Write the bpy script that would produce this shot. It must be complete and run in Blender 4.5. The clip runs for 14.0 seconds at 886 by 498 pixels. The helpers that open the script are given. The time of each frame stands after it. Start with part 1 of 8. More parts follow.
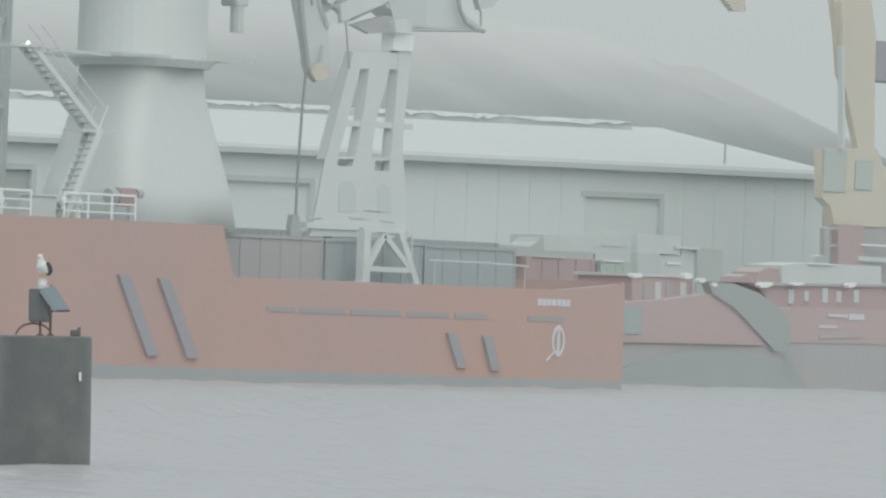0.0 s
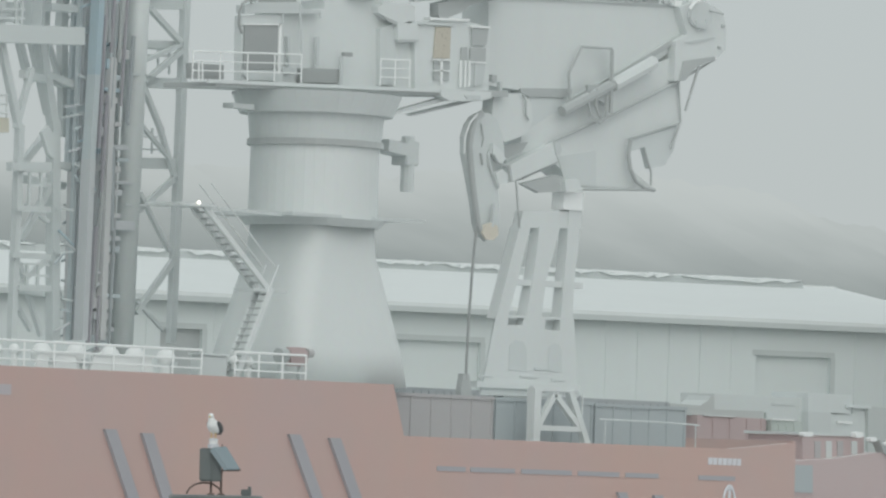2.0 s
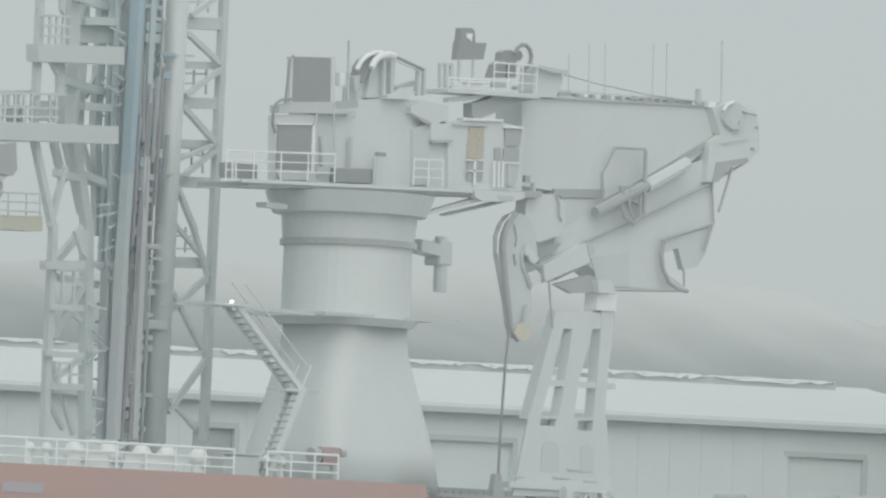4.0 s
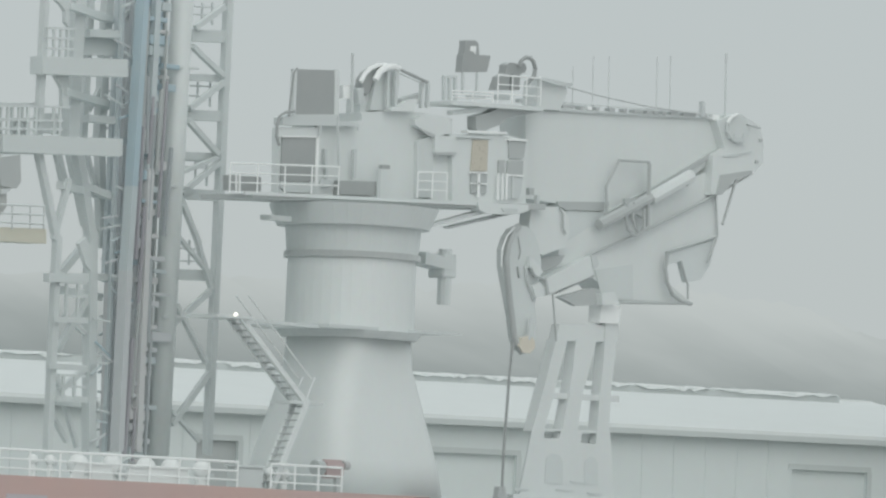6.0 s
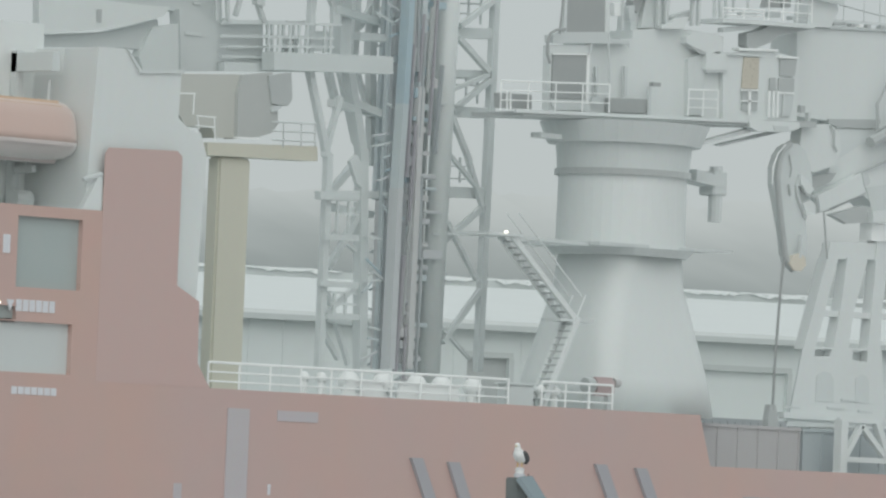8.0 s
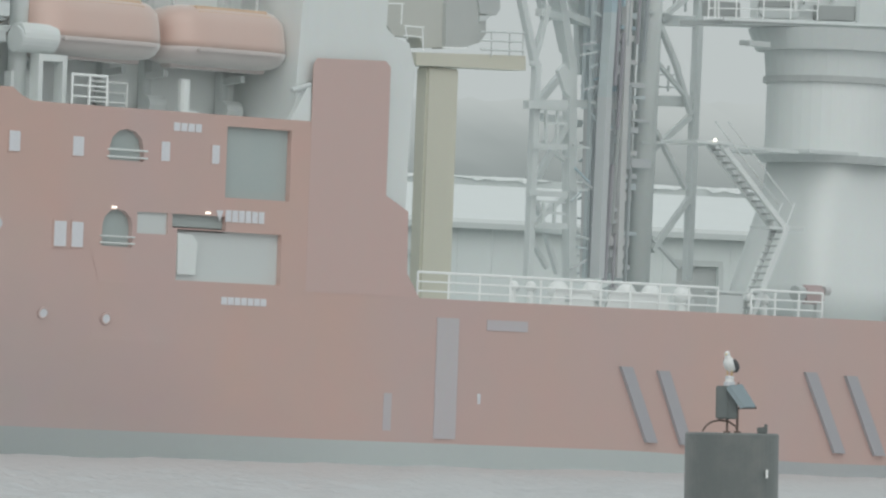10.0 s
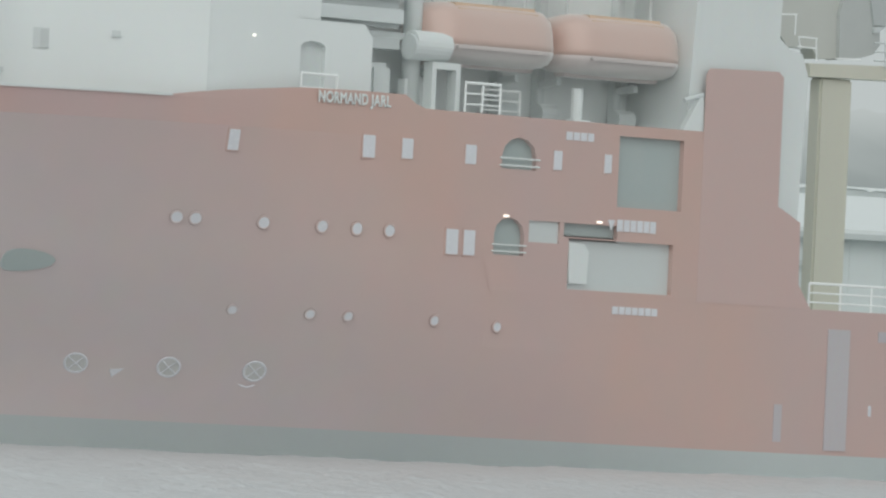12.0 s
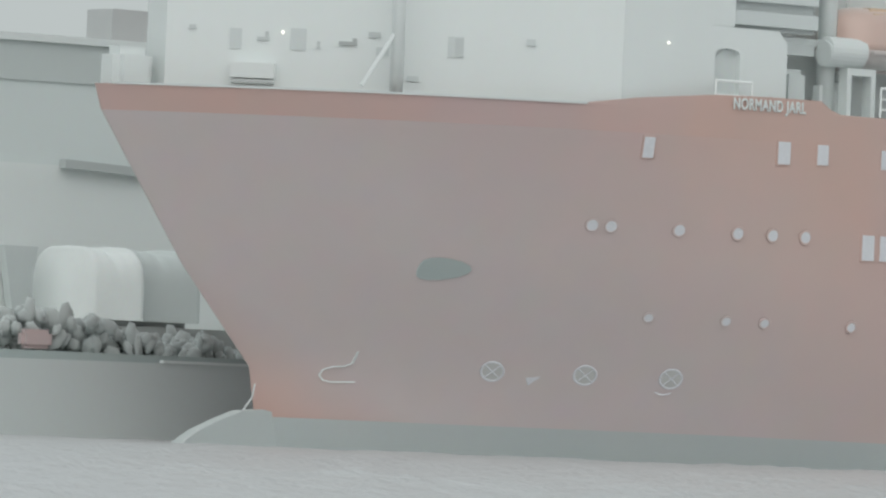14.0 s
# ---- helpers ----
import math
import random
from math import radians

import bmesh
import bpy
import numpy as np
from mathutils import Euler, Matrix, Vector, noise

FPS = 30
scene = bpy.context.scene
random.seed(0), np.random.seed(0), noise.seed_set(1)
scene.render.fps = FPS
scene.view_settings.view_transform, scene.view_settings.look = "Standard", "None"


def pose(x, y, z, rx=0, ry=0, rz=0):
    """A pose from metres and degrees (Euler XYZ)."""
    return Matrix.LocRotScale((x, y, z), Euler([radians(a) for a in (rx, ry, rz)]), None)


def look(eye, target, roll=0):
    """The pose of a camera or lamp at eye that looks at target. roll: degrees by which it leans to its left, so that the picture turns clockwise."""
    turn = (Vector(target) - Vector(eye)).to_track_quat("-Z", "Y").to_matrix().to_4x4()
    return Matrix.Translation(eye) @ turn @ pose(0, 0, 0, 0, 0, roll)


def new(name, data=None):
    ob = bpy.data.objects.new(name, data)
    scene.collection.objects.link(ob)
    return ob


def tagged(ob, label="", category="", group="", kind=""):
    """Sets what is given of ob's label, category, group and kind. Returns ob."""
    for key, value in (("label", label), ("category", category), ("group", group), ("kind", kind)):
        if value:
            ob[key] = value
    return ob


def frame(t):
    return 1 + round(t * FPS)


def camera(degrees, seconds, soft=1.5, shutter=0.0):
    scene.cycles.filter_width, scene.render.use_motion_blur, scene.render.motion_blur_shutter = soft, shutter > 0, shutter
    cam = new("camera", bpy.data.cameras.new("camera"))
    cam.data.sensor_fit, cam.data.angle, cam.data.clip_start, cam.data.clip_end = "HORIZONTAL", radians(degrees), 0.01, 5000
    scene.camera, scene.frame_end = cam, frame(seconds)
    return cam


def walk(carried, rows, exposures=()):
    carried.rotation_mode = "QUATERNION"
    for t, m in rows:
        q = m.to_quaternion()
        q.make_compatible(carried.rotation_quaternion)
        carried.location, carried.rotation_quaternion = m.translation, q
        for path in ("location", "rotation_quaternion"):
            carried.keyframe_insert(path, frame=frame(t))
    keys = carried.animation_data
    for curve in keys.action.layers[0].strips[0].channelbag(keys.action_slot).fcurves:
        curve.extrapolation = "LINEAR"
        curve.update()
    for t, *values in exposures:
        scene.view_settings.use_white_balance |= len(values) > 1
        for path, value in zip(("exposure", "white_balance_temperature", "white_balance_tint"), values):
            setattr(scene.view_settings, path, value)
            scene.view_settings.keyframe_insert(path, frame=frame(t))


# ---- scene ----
# A long lens on a quay, turning on its stand; the water is z = 0 and the ship lies along x.
cam = camera(8.0, 14.0, soft=2.3)
EYE = 2.75
ROWS = [
    (0, 90.629, -2.015, -48.506),
    (0.5, 90.758, -2.096, -48.281),
    (1, 91.414, -2.088, -47.914),
    (1.5, 91.690, -2.120, -47.417),
    (2, 92.014, -1.979, -46.964),
    (2.5, 92.301, -2.062, -46.510),
    (3, 92.467, -2.239, -46.551),
    (3.5, 92.724, -2.225, -46.656),
    (3.7, 92.860, -2.204, -46.682),
    (6, 93.022, -2.225, -46.642),
    (6.5, 93.025, -2.114, -46.430),
    (7, 92.925, -2.384, -45.751),
    (7.5, 92.846, -2.467, -44.869),
    (7.7, 92.563, -2.417, -44.548),
    (9.8, 91.242, -2.191, -42.736),
    (10, 91.284, -2.122, -42.297),
    (10.5, 91.370, -2.563, -41.612),
    (11, 91.411, -2.550, -40.934),
    (11.5, 91.379, -2.532, -40.023),
    (12, 91.223, -2.730, -38.768),
    (12.5, 91.188, -2.844, -38.185),
    (13, 91.247, -2.739, -37.207),
    (13.4, 91.338, -2.618, -36.196),
    (13.5, 91.357, -2.571, -36.085),
    (14, 91.124, -2.468, -35.000),
]
walk(cam, [(t, pose(0, 0, EYE, rx, ry, rz)) for t, rx, ry, rz in ROWS])

# ---- light: a bright overcast winter sky ----
world = bpy.data.worlds.new("overcast_sky")
scene.world = world
world.use_nodes = True
wn, wl = world.node_tree.nodes, world.node_tree.links
sky = wn.new("ShaderNodeTexSky")
sky.sky_type, sky.sun_disc = "NISHITA", False
sky.sun_elevation, sky.sun_rotation = radians(38), radians(215)
sky.air_density, sky.dust_density, sky.ozone_density = 1.0, 3.0, 1.0
cloud = wn.new("ShaderNodeMix")
cloud.data_type = "RGBA"
cloud.inputs[0].default_value = 0.90
cloud.inputs[7].default_value = (5.26, 5.73, 5.74, 1)
wl.new(sky.outputs[0], cloud.inputs[6])
wl.new(cloud.outputs[2], wn["Background"].inputs["Color"])
wn["Background"].inputs["Strength"].default_value = 0.1

sun_data = bpy.data.lights.new("sun", "SUN")
sun_data.energy, sun_data.angle, sun_data.color = 0.95, radians(75), (0.96, 1.0, 0.98)
sun = new("sun", sun_data)
sun.matrix_world = look((-60, -90, 85), (0, 0, 0))


# ---- materials ----
def material(name, colour, rough=0.6, metal=0.0, haze_film=0.8, spot=0.12, size=1.2, bump=0.15, streak=0.0, dirt=(0.25, 0.22, 0.19), fore_shade=None):
    """Paint or metal with two scales of wear, under a pale matt coat that paints in haze."""
    m = bpy.data.materials.new(name)
    m.use_nodes = True
    n, l = m.node_tree.nodes, m.node_tree.links
    b = n["Principled BSDF"]
    tc = n.new("ShaderNodeTexCoord")
    big, fine = n.new("ShaderNodeTexNoise"), n.new("ShaderNodeTexNoise")
    mp = n.new("ShaderNodeMapping")
    mp.inputs["Scale"].default_value = (1, 1, 0.22 if streak else 1)
    l.new(tc.outputs["Object"], mp.inputs["Vector"])
    big.inputs["Scale"].default_value, big.inputs["Detail"].default_value = 1 / size, 6
    fine.inputs["Scale"].default_value, fine.inputs["Detail"].default_value = 9 / size, 4
    l.new(mp.outputs[0], big.inputs["Vector"])
    l.new(tc.outputs["Object"], fine.inputs["Vector"])
    ramp = n.new("ShaderNodeMapRange")
    ramp.inputs[1].default_value, ramp.inputs[2].default_value = 0.42, 0.75
    ramp.inputs[3].default_value, ramp.inputs[4].default_value = 0.0, max(spot, streak) * 2
    l.new(big.outputs["Fac"], ramp.inputs[0])
    mix = n.new("ShaderNodeMix")
    mix.data_type = "RGBA"
    mix.inputs[6].default_value = (*colour, 1)
    mix.inputs[7].default_value = (*[0.55 * c + 0.45 * d for c, d in zip(colour, dirt)], 1)
    l.new(ramp.outputs[0], mix.inputs[0])
    if fore_shade:
        # the fore body's shade and haze, mixed in as mauve-grey with a wandering border
        sep, at, wob = n.new("ShaderNodeSeparateXYZ"), n.new("ShaderNodeMath"), n.new("ShaderNodeMath")
        edge, toned = n.new("ShaderNodeMapRange"), n.new("ShaderNodeMix")
        l.new(tc.outputs["Object"], sep.inputs[0])
        at.operation = wob.operation = "MULTIPLY_ADD"
        at.inputs[1].default_value, wob.inputs[1].default_value = 1.6, 8.0
        l.new(sep.outputs[2], at.inputs[0])
        l.new(sep.outputs[0], at.inputs[2])
        l.new(big.outputs["Fac"], wob.inputs[0])
        l.new(at.outputs[0], wob.inputs[2])
        edge.inputs[1].default_value, edge.inputs[2].default_value = 143.0, 159.0
        edge.inputs[3].default_value, edge.inputs[4].default_value = 1.0, 0.0
        l.new(wob.outputs[0], edge.inputs[0])
        # the mauve-grey tone gives way to plain orange at the foot of the stem
        low, foot, both = n.new("ShaderNodeMath"), n.new("ShaderNodeMapRange"), n.new("ShaderNodeMath")
        low.operation, both.operation = "MULTIPLY_ADD", "MULTIPLY"
        low.inputs[1].default_value = 1.5
        l.new(sep.outputs[2], low.inputs[0])
        l.new(sep.outputs[0], low.inputs[2])
        foot.inputs[1].default_value, foot.inputs[2].default_value = 125.0, 129.5
        l.new(low.outputs[0], foot.inputs[0])
        l.new(edge.outputs[0], both.inputs[0])
        l.new(foot.outputs[0], both.inputs[1])
        toned.data_type = "RGBA"
        toned.inputs[7].default_value = (*fore_shade, 1)
        l.new(both.outputs[0], toned.inputs[0])
        l.new(mix.outputs[2], toned.inputs[6])
        mix = toned
    mul = n.new("ShaderNodeMix")
    mul.data_type, mul.blend_type = "RGBA", "MULTIPLY"
    mul.inputs[0].default_value = spot
    l.new(mix.outputs[2], mul.inputs[6])
    l.new(fine.outputs["Color"], mul.inputs[7])
    l.new(mul.outputs[2], b.inputs["Base Color"])
    rr = n.new("ShaderNodeMapRange")
    rr.inputs[3].default_value, rr.inputs[4].default_value = max(0.05, rough - 0.12), min(1.0, rough + 0.12)
    l.new(fine.outputs["Fac"], rr.inputs[0])
    l.new(rr.outputs[0], b.inputs["Roughness"])
    bp = n.new("ShaderNodeBump")
    bp.inputs["Strength"].default_value, bp.inputs["Distance"].default_value = bump, 0.02
    l.new(fine.outputs["Fac"], bp.inputs["Height"])
    l.new(bp.outputs[0], b.inputs["Normal"])
    b.inputs["Metallic"].default_value = metal
    # rough white coat and sheen put the haze into the surface colour
    b.inputs["Coat Weight"].default_value = haze_film
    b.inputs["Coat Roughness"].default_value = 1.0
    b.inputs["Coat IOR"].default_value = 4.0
    b.inputs["Sheen Weight"].default_value, b.inputs["Sheen Roughness"].default_value = haze_film * 0.9, 1.0
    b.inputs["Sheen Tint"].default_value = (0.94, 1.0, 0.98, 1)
    b.inputs["IOR"].default_value = 1.5 + haze_film * 0.9
    return m


def glow(name, colour, strength):
    m = bpy.data.materials.new(name)
    m.use_nodes = True
    b = m.node_tree.nodes["Principled BSDF"]
    b.inputs["Base Color"].default_value = (*colour, 1)
    b.inputs["Emission Color"].default_value, b.inputs["Emission Strength"].default_value = (*colour, 1), strength
    return m


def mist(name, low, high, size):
    """Far wood as a glowing backdrop; its mist is painted in, brighter with height."""
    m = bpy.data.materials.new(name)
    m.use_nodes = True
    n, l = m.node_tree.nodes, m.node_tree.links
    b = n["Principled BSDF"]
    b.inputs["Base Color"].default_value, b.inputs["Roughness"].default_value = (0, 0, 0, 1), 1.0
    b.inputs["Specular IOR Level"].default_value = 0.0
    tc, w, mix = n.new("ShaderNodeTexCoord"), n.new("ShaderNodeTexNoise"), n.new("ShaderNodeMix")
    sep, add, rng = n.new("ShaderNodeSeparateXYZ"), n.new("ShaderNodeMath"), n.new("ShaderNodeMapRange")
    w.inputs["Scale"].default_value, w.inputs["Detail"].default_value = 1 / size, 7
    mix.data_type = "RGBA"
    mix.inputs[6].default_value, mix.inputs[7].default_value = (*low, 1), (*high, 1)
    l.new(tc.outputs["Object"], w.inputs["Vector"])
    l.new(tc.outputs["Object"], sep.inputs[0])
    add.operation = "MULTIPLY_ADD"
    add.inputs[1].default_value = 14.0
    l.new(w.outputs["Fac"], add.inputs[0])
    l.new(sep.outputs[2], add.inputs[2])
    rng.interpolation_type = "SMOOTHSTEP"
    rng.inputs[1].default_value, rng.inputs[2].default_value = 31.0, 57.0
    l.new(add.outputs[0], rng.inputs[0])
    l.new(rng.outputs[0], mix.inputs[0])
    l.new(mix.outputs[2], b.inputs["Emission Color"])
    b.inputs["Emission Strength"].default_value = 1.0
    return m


def water_material():
    m = bpy.data.materials.new("grey_harbour_water")
    m.use_nodes = True
    n, l = m.node_tree.nodes, m.node_tree.links
    b = n["Principled BSDF"]
    b.inputs["Base Color"].default_value = (0.60, 0.60, 0.605, 1)
    b.inputs["Roughness"].default_value = 0.3
    b.inputs["Specular IOR Level"].default_value = 0.3
    b.inputs["IOR"].default_value = 1.33
    tc = n.new("ShaderNodeTexCoord")
    mp = n.new("ShaderNodeMapping")
    mp.inputs["Rotation"].default_value = (0, 0, radians(-42))
    mp.inputs["Scale"].default_value = (1.0, 0.5, 1)
    l.new(tc.outputs["Object"], mp.inputs["Vector"])
    waves = []
    for scale, detail in ((0.35, 4), (1.6, 5)):
        w = n.new("ShaderNodeTexNoise")
        w.inputs["Scale"].default_value, w.inputs["Detail"].default_value = scale, detail
        l.new(mp.outputs[0], w.inputs["Vector"])
        waves.append(w)
    add = n.new("ShaderNodeMath")
    add.operation = "ADD"
    l.new(waves[0].outputs["Fac"], add.inputs[0])
    l.new(waves[1].outputs["Fac"], add.inputs[1])
    bp = n.new("ShaderNodeBump")
    bp.inputs["Strength"].default_value, bp.inputs["Distance"].default_value = 0.8, 0.28
    l.new(add.outputs[0], bp.inputs["Height"])
    l.new(bp.outputs[0], b.inputs["Normal"])
    return m


ORANGE = material("orange_hull_paint", (0.41, 0.098, 0.030), 0.5, haze_film=0.575, spot=0.22, size=11.0, streak=0.4, dirt=(0.16, 0.13, 0.26))
# the same orange paint with the flared bow's shade and haze mixed in
ORANGE_FORE_SHADE = material("orange_hull_paint_fore_shade", (0.41, 0.098, 0.030), 0.5, haze_film=0.575, spot=0.22, size=11.0, streak=0.4, dirt=(0.16, 0.13, 0.26), fore_shade=(0.43, 0.285, 0.285))
RED = material("faded_red_paint", (0.27, 0.060, 0.065), 0.5, haze_film=0.64, spot=0.14, size=2.0, streak=0.14)
BOOT_AFT = material("violet_grey_antifouling", (0.10, 0.10, 0.13), 0.6, haze_film=0.66, spot=0.25, size=2.0)
BOOT = material("grey_green_antifouling", (0.09, 0.13, 0.14), 0.6, haze_film=0.82, spot=0.25, size=2.0)
WHITE = material("white_ship_paint", (0.60, 0.625, 0.62), 0.5, haze_film=0.6, spot=0.10, size=2.5, streak=0.12)
PALE = material("pale_grey_steel", (0.47, 0.50, 0.50), 0.55, haze_film=0.72, spot=0.16, size=1.6, streak=0.15)
GREY = material("mid_grey_steel", (0.24, 0.26, 0.27), 0.55, haze_film=0.95, spot=0.2, size=1.2, streak=0.15)
STEEL = material("light_grey_steel", (0.36, 0.39, 0.40), 0.55, haze_film=0.95, spot=0.2, size=1.2, streak=0.15)
HOUSE = material("clean_white_paint", (0.66, 0.685, 0.68), 0.5, haze_film=0.60, spot=0.06, size=3.0, streak=0.06)
VIOLET = material("mauve_steel", (0.16, 0.10, 0.12), 0.6, haze_film=0.72, spot=0.3, size=1.6, streak=0.3)
SLATE = material("slate_blue_steel", (0.07, 0.12, 0.16), 0.6, haze_film=0.72, spot=0.2, size=1.4, streak=0.2)
CRIMSON = material("crimson_casing_paint", (0.385, 0.108, 0.072), 0.5, haze_film=0.585, spot=0.16, size=5.0, streak=0.2)
MARK = material("faded_white_mark_paint", (0.40, 0.37, 0.36), 0.6, haze_film=0.62, spot=0.3, size=0.6)
BARGE = material("grey_green_barge_paint", (0.15, 0.18, 0.185), 0.6, haze_film=0.95, spot=0.25, size=2.0, streak=0.2)
SCRAP = material("dark_wet_scrap", (0.09, 0.11, 0.11), 0.7, haze_film=0.82, spot=0.4, size=0.9, bump=0.6)
SHAFT_VIOLET = material("violet_grey_shaft_steel", (0.25, 0.235, 0.29), 0.6, haze_film=0.95, spot=0.3, size=1.2, streak=0.2)
SHAFT_BLUE = material("blue_grey_shaft_steel", (0.17, 0.25, 0.31), 0.6, haze_film=0.95, spot=0.3, size=1.2, streak=0.2)
SHAFT_MAUVE = material("mauve_grey_shaft_steel", (0.34, 0.285, 0.31), 0.6, haze_film=0.95, spot=0.3, size=1.2, streak=0.2)
BLUE_GREY = material("blue_grey_machine_paint", (0.18, 0.26, 0.31), 0.55, haze_film=0.9, spot=0.25, size=0.8)
AMBER_PANE = material("tan_blind_behind_glass", (0.36, 0.27, 0.15), 0.3, haze_film=0.6, spot=0.08)
BOAT_RED = material("dull_red_boat_bottom_in_shade", (0.30, 0.15, 0.13), 0.5, haze_film=0.8, spot=0.14, size=2.0)
BOAT_TOP = material("orange_yellow_canopy_band", (0.58, 0.27, 0.06), 0.45, haze_film=0.6, spot=0.1, size=2.0)
DARK = material("dark_grey_steel", (0.07, 0.08, 0.085), 0.6, haze_film=0.80, spot=0.2, size=1.0)
BLUE = material("blue_machine_paint", (0.06, 0.24, 0.36), 0.55, haze_film=0.78, spot=0.25, size=0.8)
PURPLE = material("purple_brown_steel", (0.15, 0.11, 0.12), 0.6, haze_film=0.78, spot=0.25, size=1.0)
RUBBER = material("blue_black_rubber", (0.125, 0.088, 0.145), 0.75, haze_film=0.60, spot=0.2, size=0.8)
FADED = material("faded_mauve_rubber", (0.27, 0.17, 0.22), 0.75, haze_film=0.68, spot=0.3, size=1.5, streak=0.3)
DARKER = material("near_black_machine_steel", (0.05, 0.055, 0.06), 0.6, haze_film=0.62, spot=0.2, size=0.8)
BRIGHT = material("bright_white_rail_paint", (0.90, 0.91, 0.90), 0.45, haze_film=0.3, spot=0.06, size=0.6)
YELLOW = material("dull_yellow_paint", (0.40, 0.335, 0.18), 0.55, haze_film=0.72, spot=0.18, size=1.5, streak=0.15)
TUG_RED = material("faded_red_tug_paint", (0.32, 0.10, 0.10), 0.5, haze_film=0.66, spot=0.2, size=2.5, streak=0.2)
TUG_DARK = material("grey_green_tug_shadow_and_fender", (0.07, 0.10, 0.105), 0.7, haze_film=0.70, spot=0.25, size=2.0)
GREEN_GREY = material("dark_sheeting", (0.14, 0.16, 0.155), 0.7, haze_film=0.85, spot=0.2)
AMBER = material("orange_yellow_crane_paint", (0.47, 0.33, 0.16), 0.55, haze_film=0.82, spot=0.18, size=1.5)
BOAT = material("orange_lifeboat_fibreglass", (0.44, 0.14, 0.06), 0.4, haze_film=0.66, spot=0.10, size=2.0)
PANE = material("pale_curtained_glass", (0.62, 0.61, 0.66), 0.25, haze_film=0.4, spot=0.08, size=0.6)
CYAN = material("greenish_dark_recess_tone", (0.09, 0.155, 0.155), 0.6, haze_film=0.63, spot=0.2)
SNOW = material("snow_covered_sheet_roof", (0.65, 0.67, 0.665), 0.8, haze_film=0.5, spot=0.06, size=3.0)
SHED = material("pale_grey_cladding", (0.46, 0.50, 0.50), 0.6, haze_film=0.8, spot=0.10, size=4.0, streak=0.1)
SHED_DARK = material("grey_shed_trim", (0.25, 0.28, 0.28), 0.6, haze_film=0.8, spot=0.1, size=3.0)
CONCRETE = material("grey_quay_concrete", (0.28, 0.29, 0.28), 0.85, haze_film=0.6, spot=0.25, size=2.5)
GREEN = material("grey_green_container_paint", (0.15, 0.22, 0.17), 0.6, haze_film=0.85, spot=0.2)
PILE = material("black_coated_steel_pile", (0.024, 0.037, 0.035), 0.7, haze_film=0.25, spot=0.35, size=0.5, bump=0.3)
CABINET = material("grey_green_cabinet_steel", (0.09, 0.11, 0.11), 0.55, haze_film=0.15, spot=0.2, size=0.3)
SOLAR = material("glazed_solar_panel", (0.22, 0.28, 0.31), 0.2, haze_film=0.1, spot=0.05, size=0.2)
DULL_BLUE = material("dull_blue_container_paint", (0.06, 0.085, 0.12), 0.6, haze_film=0.66, spot=0.2)
BROWN_DARK = material("dark_oily_machinery", (0.10, 0.095, 0.085), 0.6, haze_film=0.80, spot=0.3, size=0.8)
BROWN = material("oily_brown_machinery", (0.21, 0.18, 0.12), 0.6, haze_film=0.82, spot=0.3, size=0.8)
RUST = material("rusty_brown_pipe", (0.16, 0.09, 0.07), 0.7, haze_film=0.1, spot=0.3, size=0.2)
FEATHER = material("white_gull_feathers", (0.86, 0.86, 0.85), 0.8, haze_film=0.0, spot=0.05, size=0.1)
BLACK_WING = material("black_gull_feathers", (0.05, 0.05, 0.055), 0.8, haze_film=0.05, spot=0.1, size=0.1)
BEAK = material("yellow_beak", (0.65, 0.45, 0.08), 0.5, haze_film=0.0, size=0.1)
TARP = material("white_tarpaulin", (0.84, 0.86, 0.85), 0.7, haze_film=0.4, spot=0.08, size=1.5, bump=0.4)
LAMP_GLOW = glow("lit_lamp_glass", (1.0, 0.95, 0.85), 1.3)
WATER = water_material()


# ---- mesh helpers ----
def part(name, bm, mat, parent=None, label="", smooth=False):
    """One mesh object from a bmesh, under a thing or under a part."""
    bmesh.ops.recalc_face_normals(bm, faces=bm.faces)
    me = bpy.data.meshes.new(name)
    bm.to_mesh(me)
    bm.free()
    me.materials.append(mat)
    if smooth:
        me.shade_smooth()
    ob = new(name, me)
    if parent is not None:
        ob.parent = parent
    if label:
        ob["label"] = label
    return ob


def thing(name, label, category, group="", kind="", at=None):
    ob = new(name)
    ob.empty_display_size = 0.1
    if at is not None:
        ob.matrix_basis = at
    return tagged(ob, label, category, group, kind)


def box(bm, x0, x1, y0, y1, z0, z1, bevel=0.0):
    made = bmesh.ops.create_cube(bm, size=1.0, matrix=Matrix.LocRotScale(((x0 + x1) / 2, (y0 + y1) / 2, (z0 + z1) / 2), None, (abs(x1 - x0), abs(y1 - y0), abs(z1 - z0))))
    if bevel:
        edges = list({e for v in made["verts"] for e in v.link_edges})
        bmesh.ops.bevel(bm, geom=edges, offset=bevel, segments=2, affect="EDGES")
    return bm


def new_box(*a, **k):
    return box(bmesh.new(), *a, **k)


def prism(bm, outline, y0, y1):
    """A plate cut to an outline of (x, z), from y0 to y1."""
    v0 = [bm.verts.new((x, y0, z)) for x, z in outline]
    v1 = [bm.verts.new((x, y1, z)) for x, z in outline]
    bm.faces.new(v0)
    bm.faces.new(v1[::-1])
    k = len(outline)
    for i in range(k):
        bm.faces.new((v0[i], v1[i], v1[(i + 1) % k], v0[(i + 1) % k]))
    return bm


def new_prism(*a):
    return prism(bmesh.new(), *a)


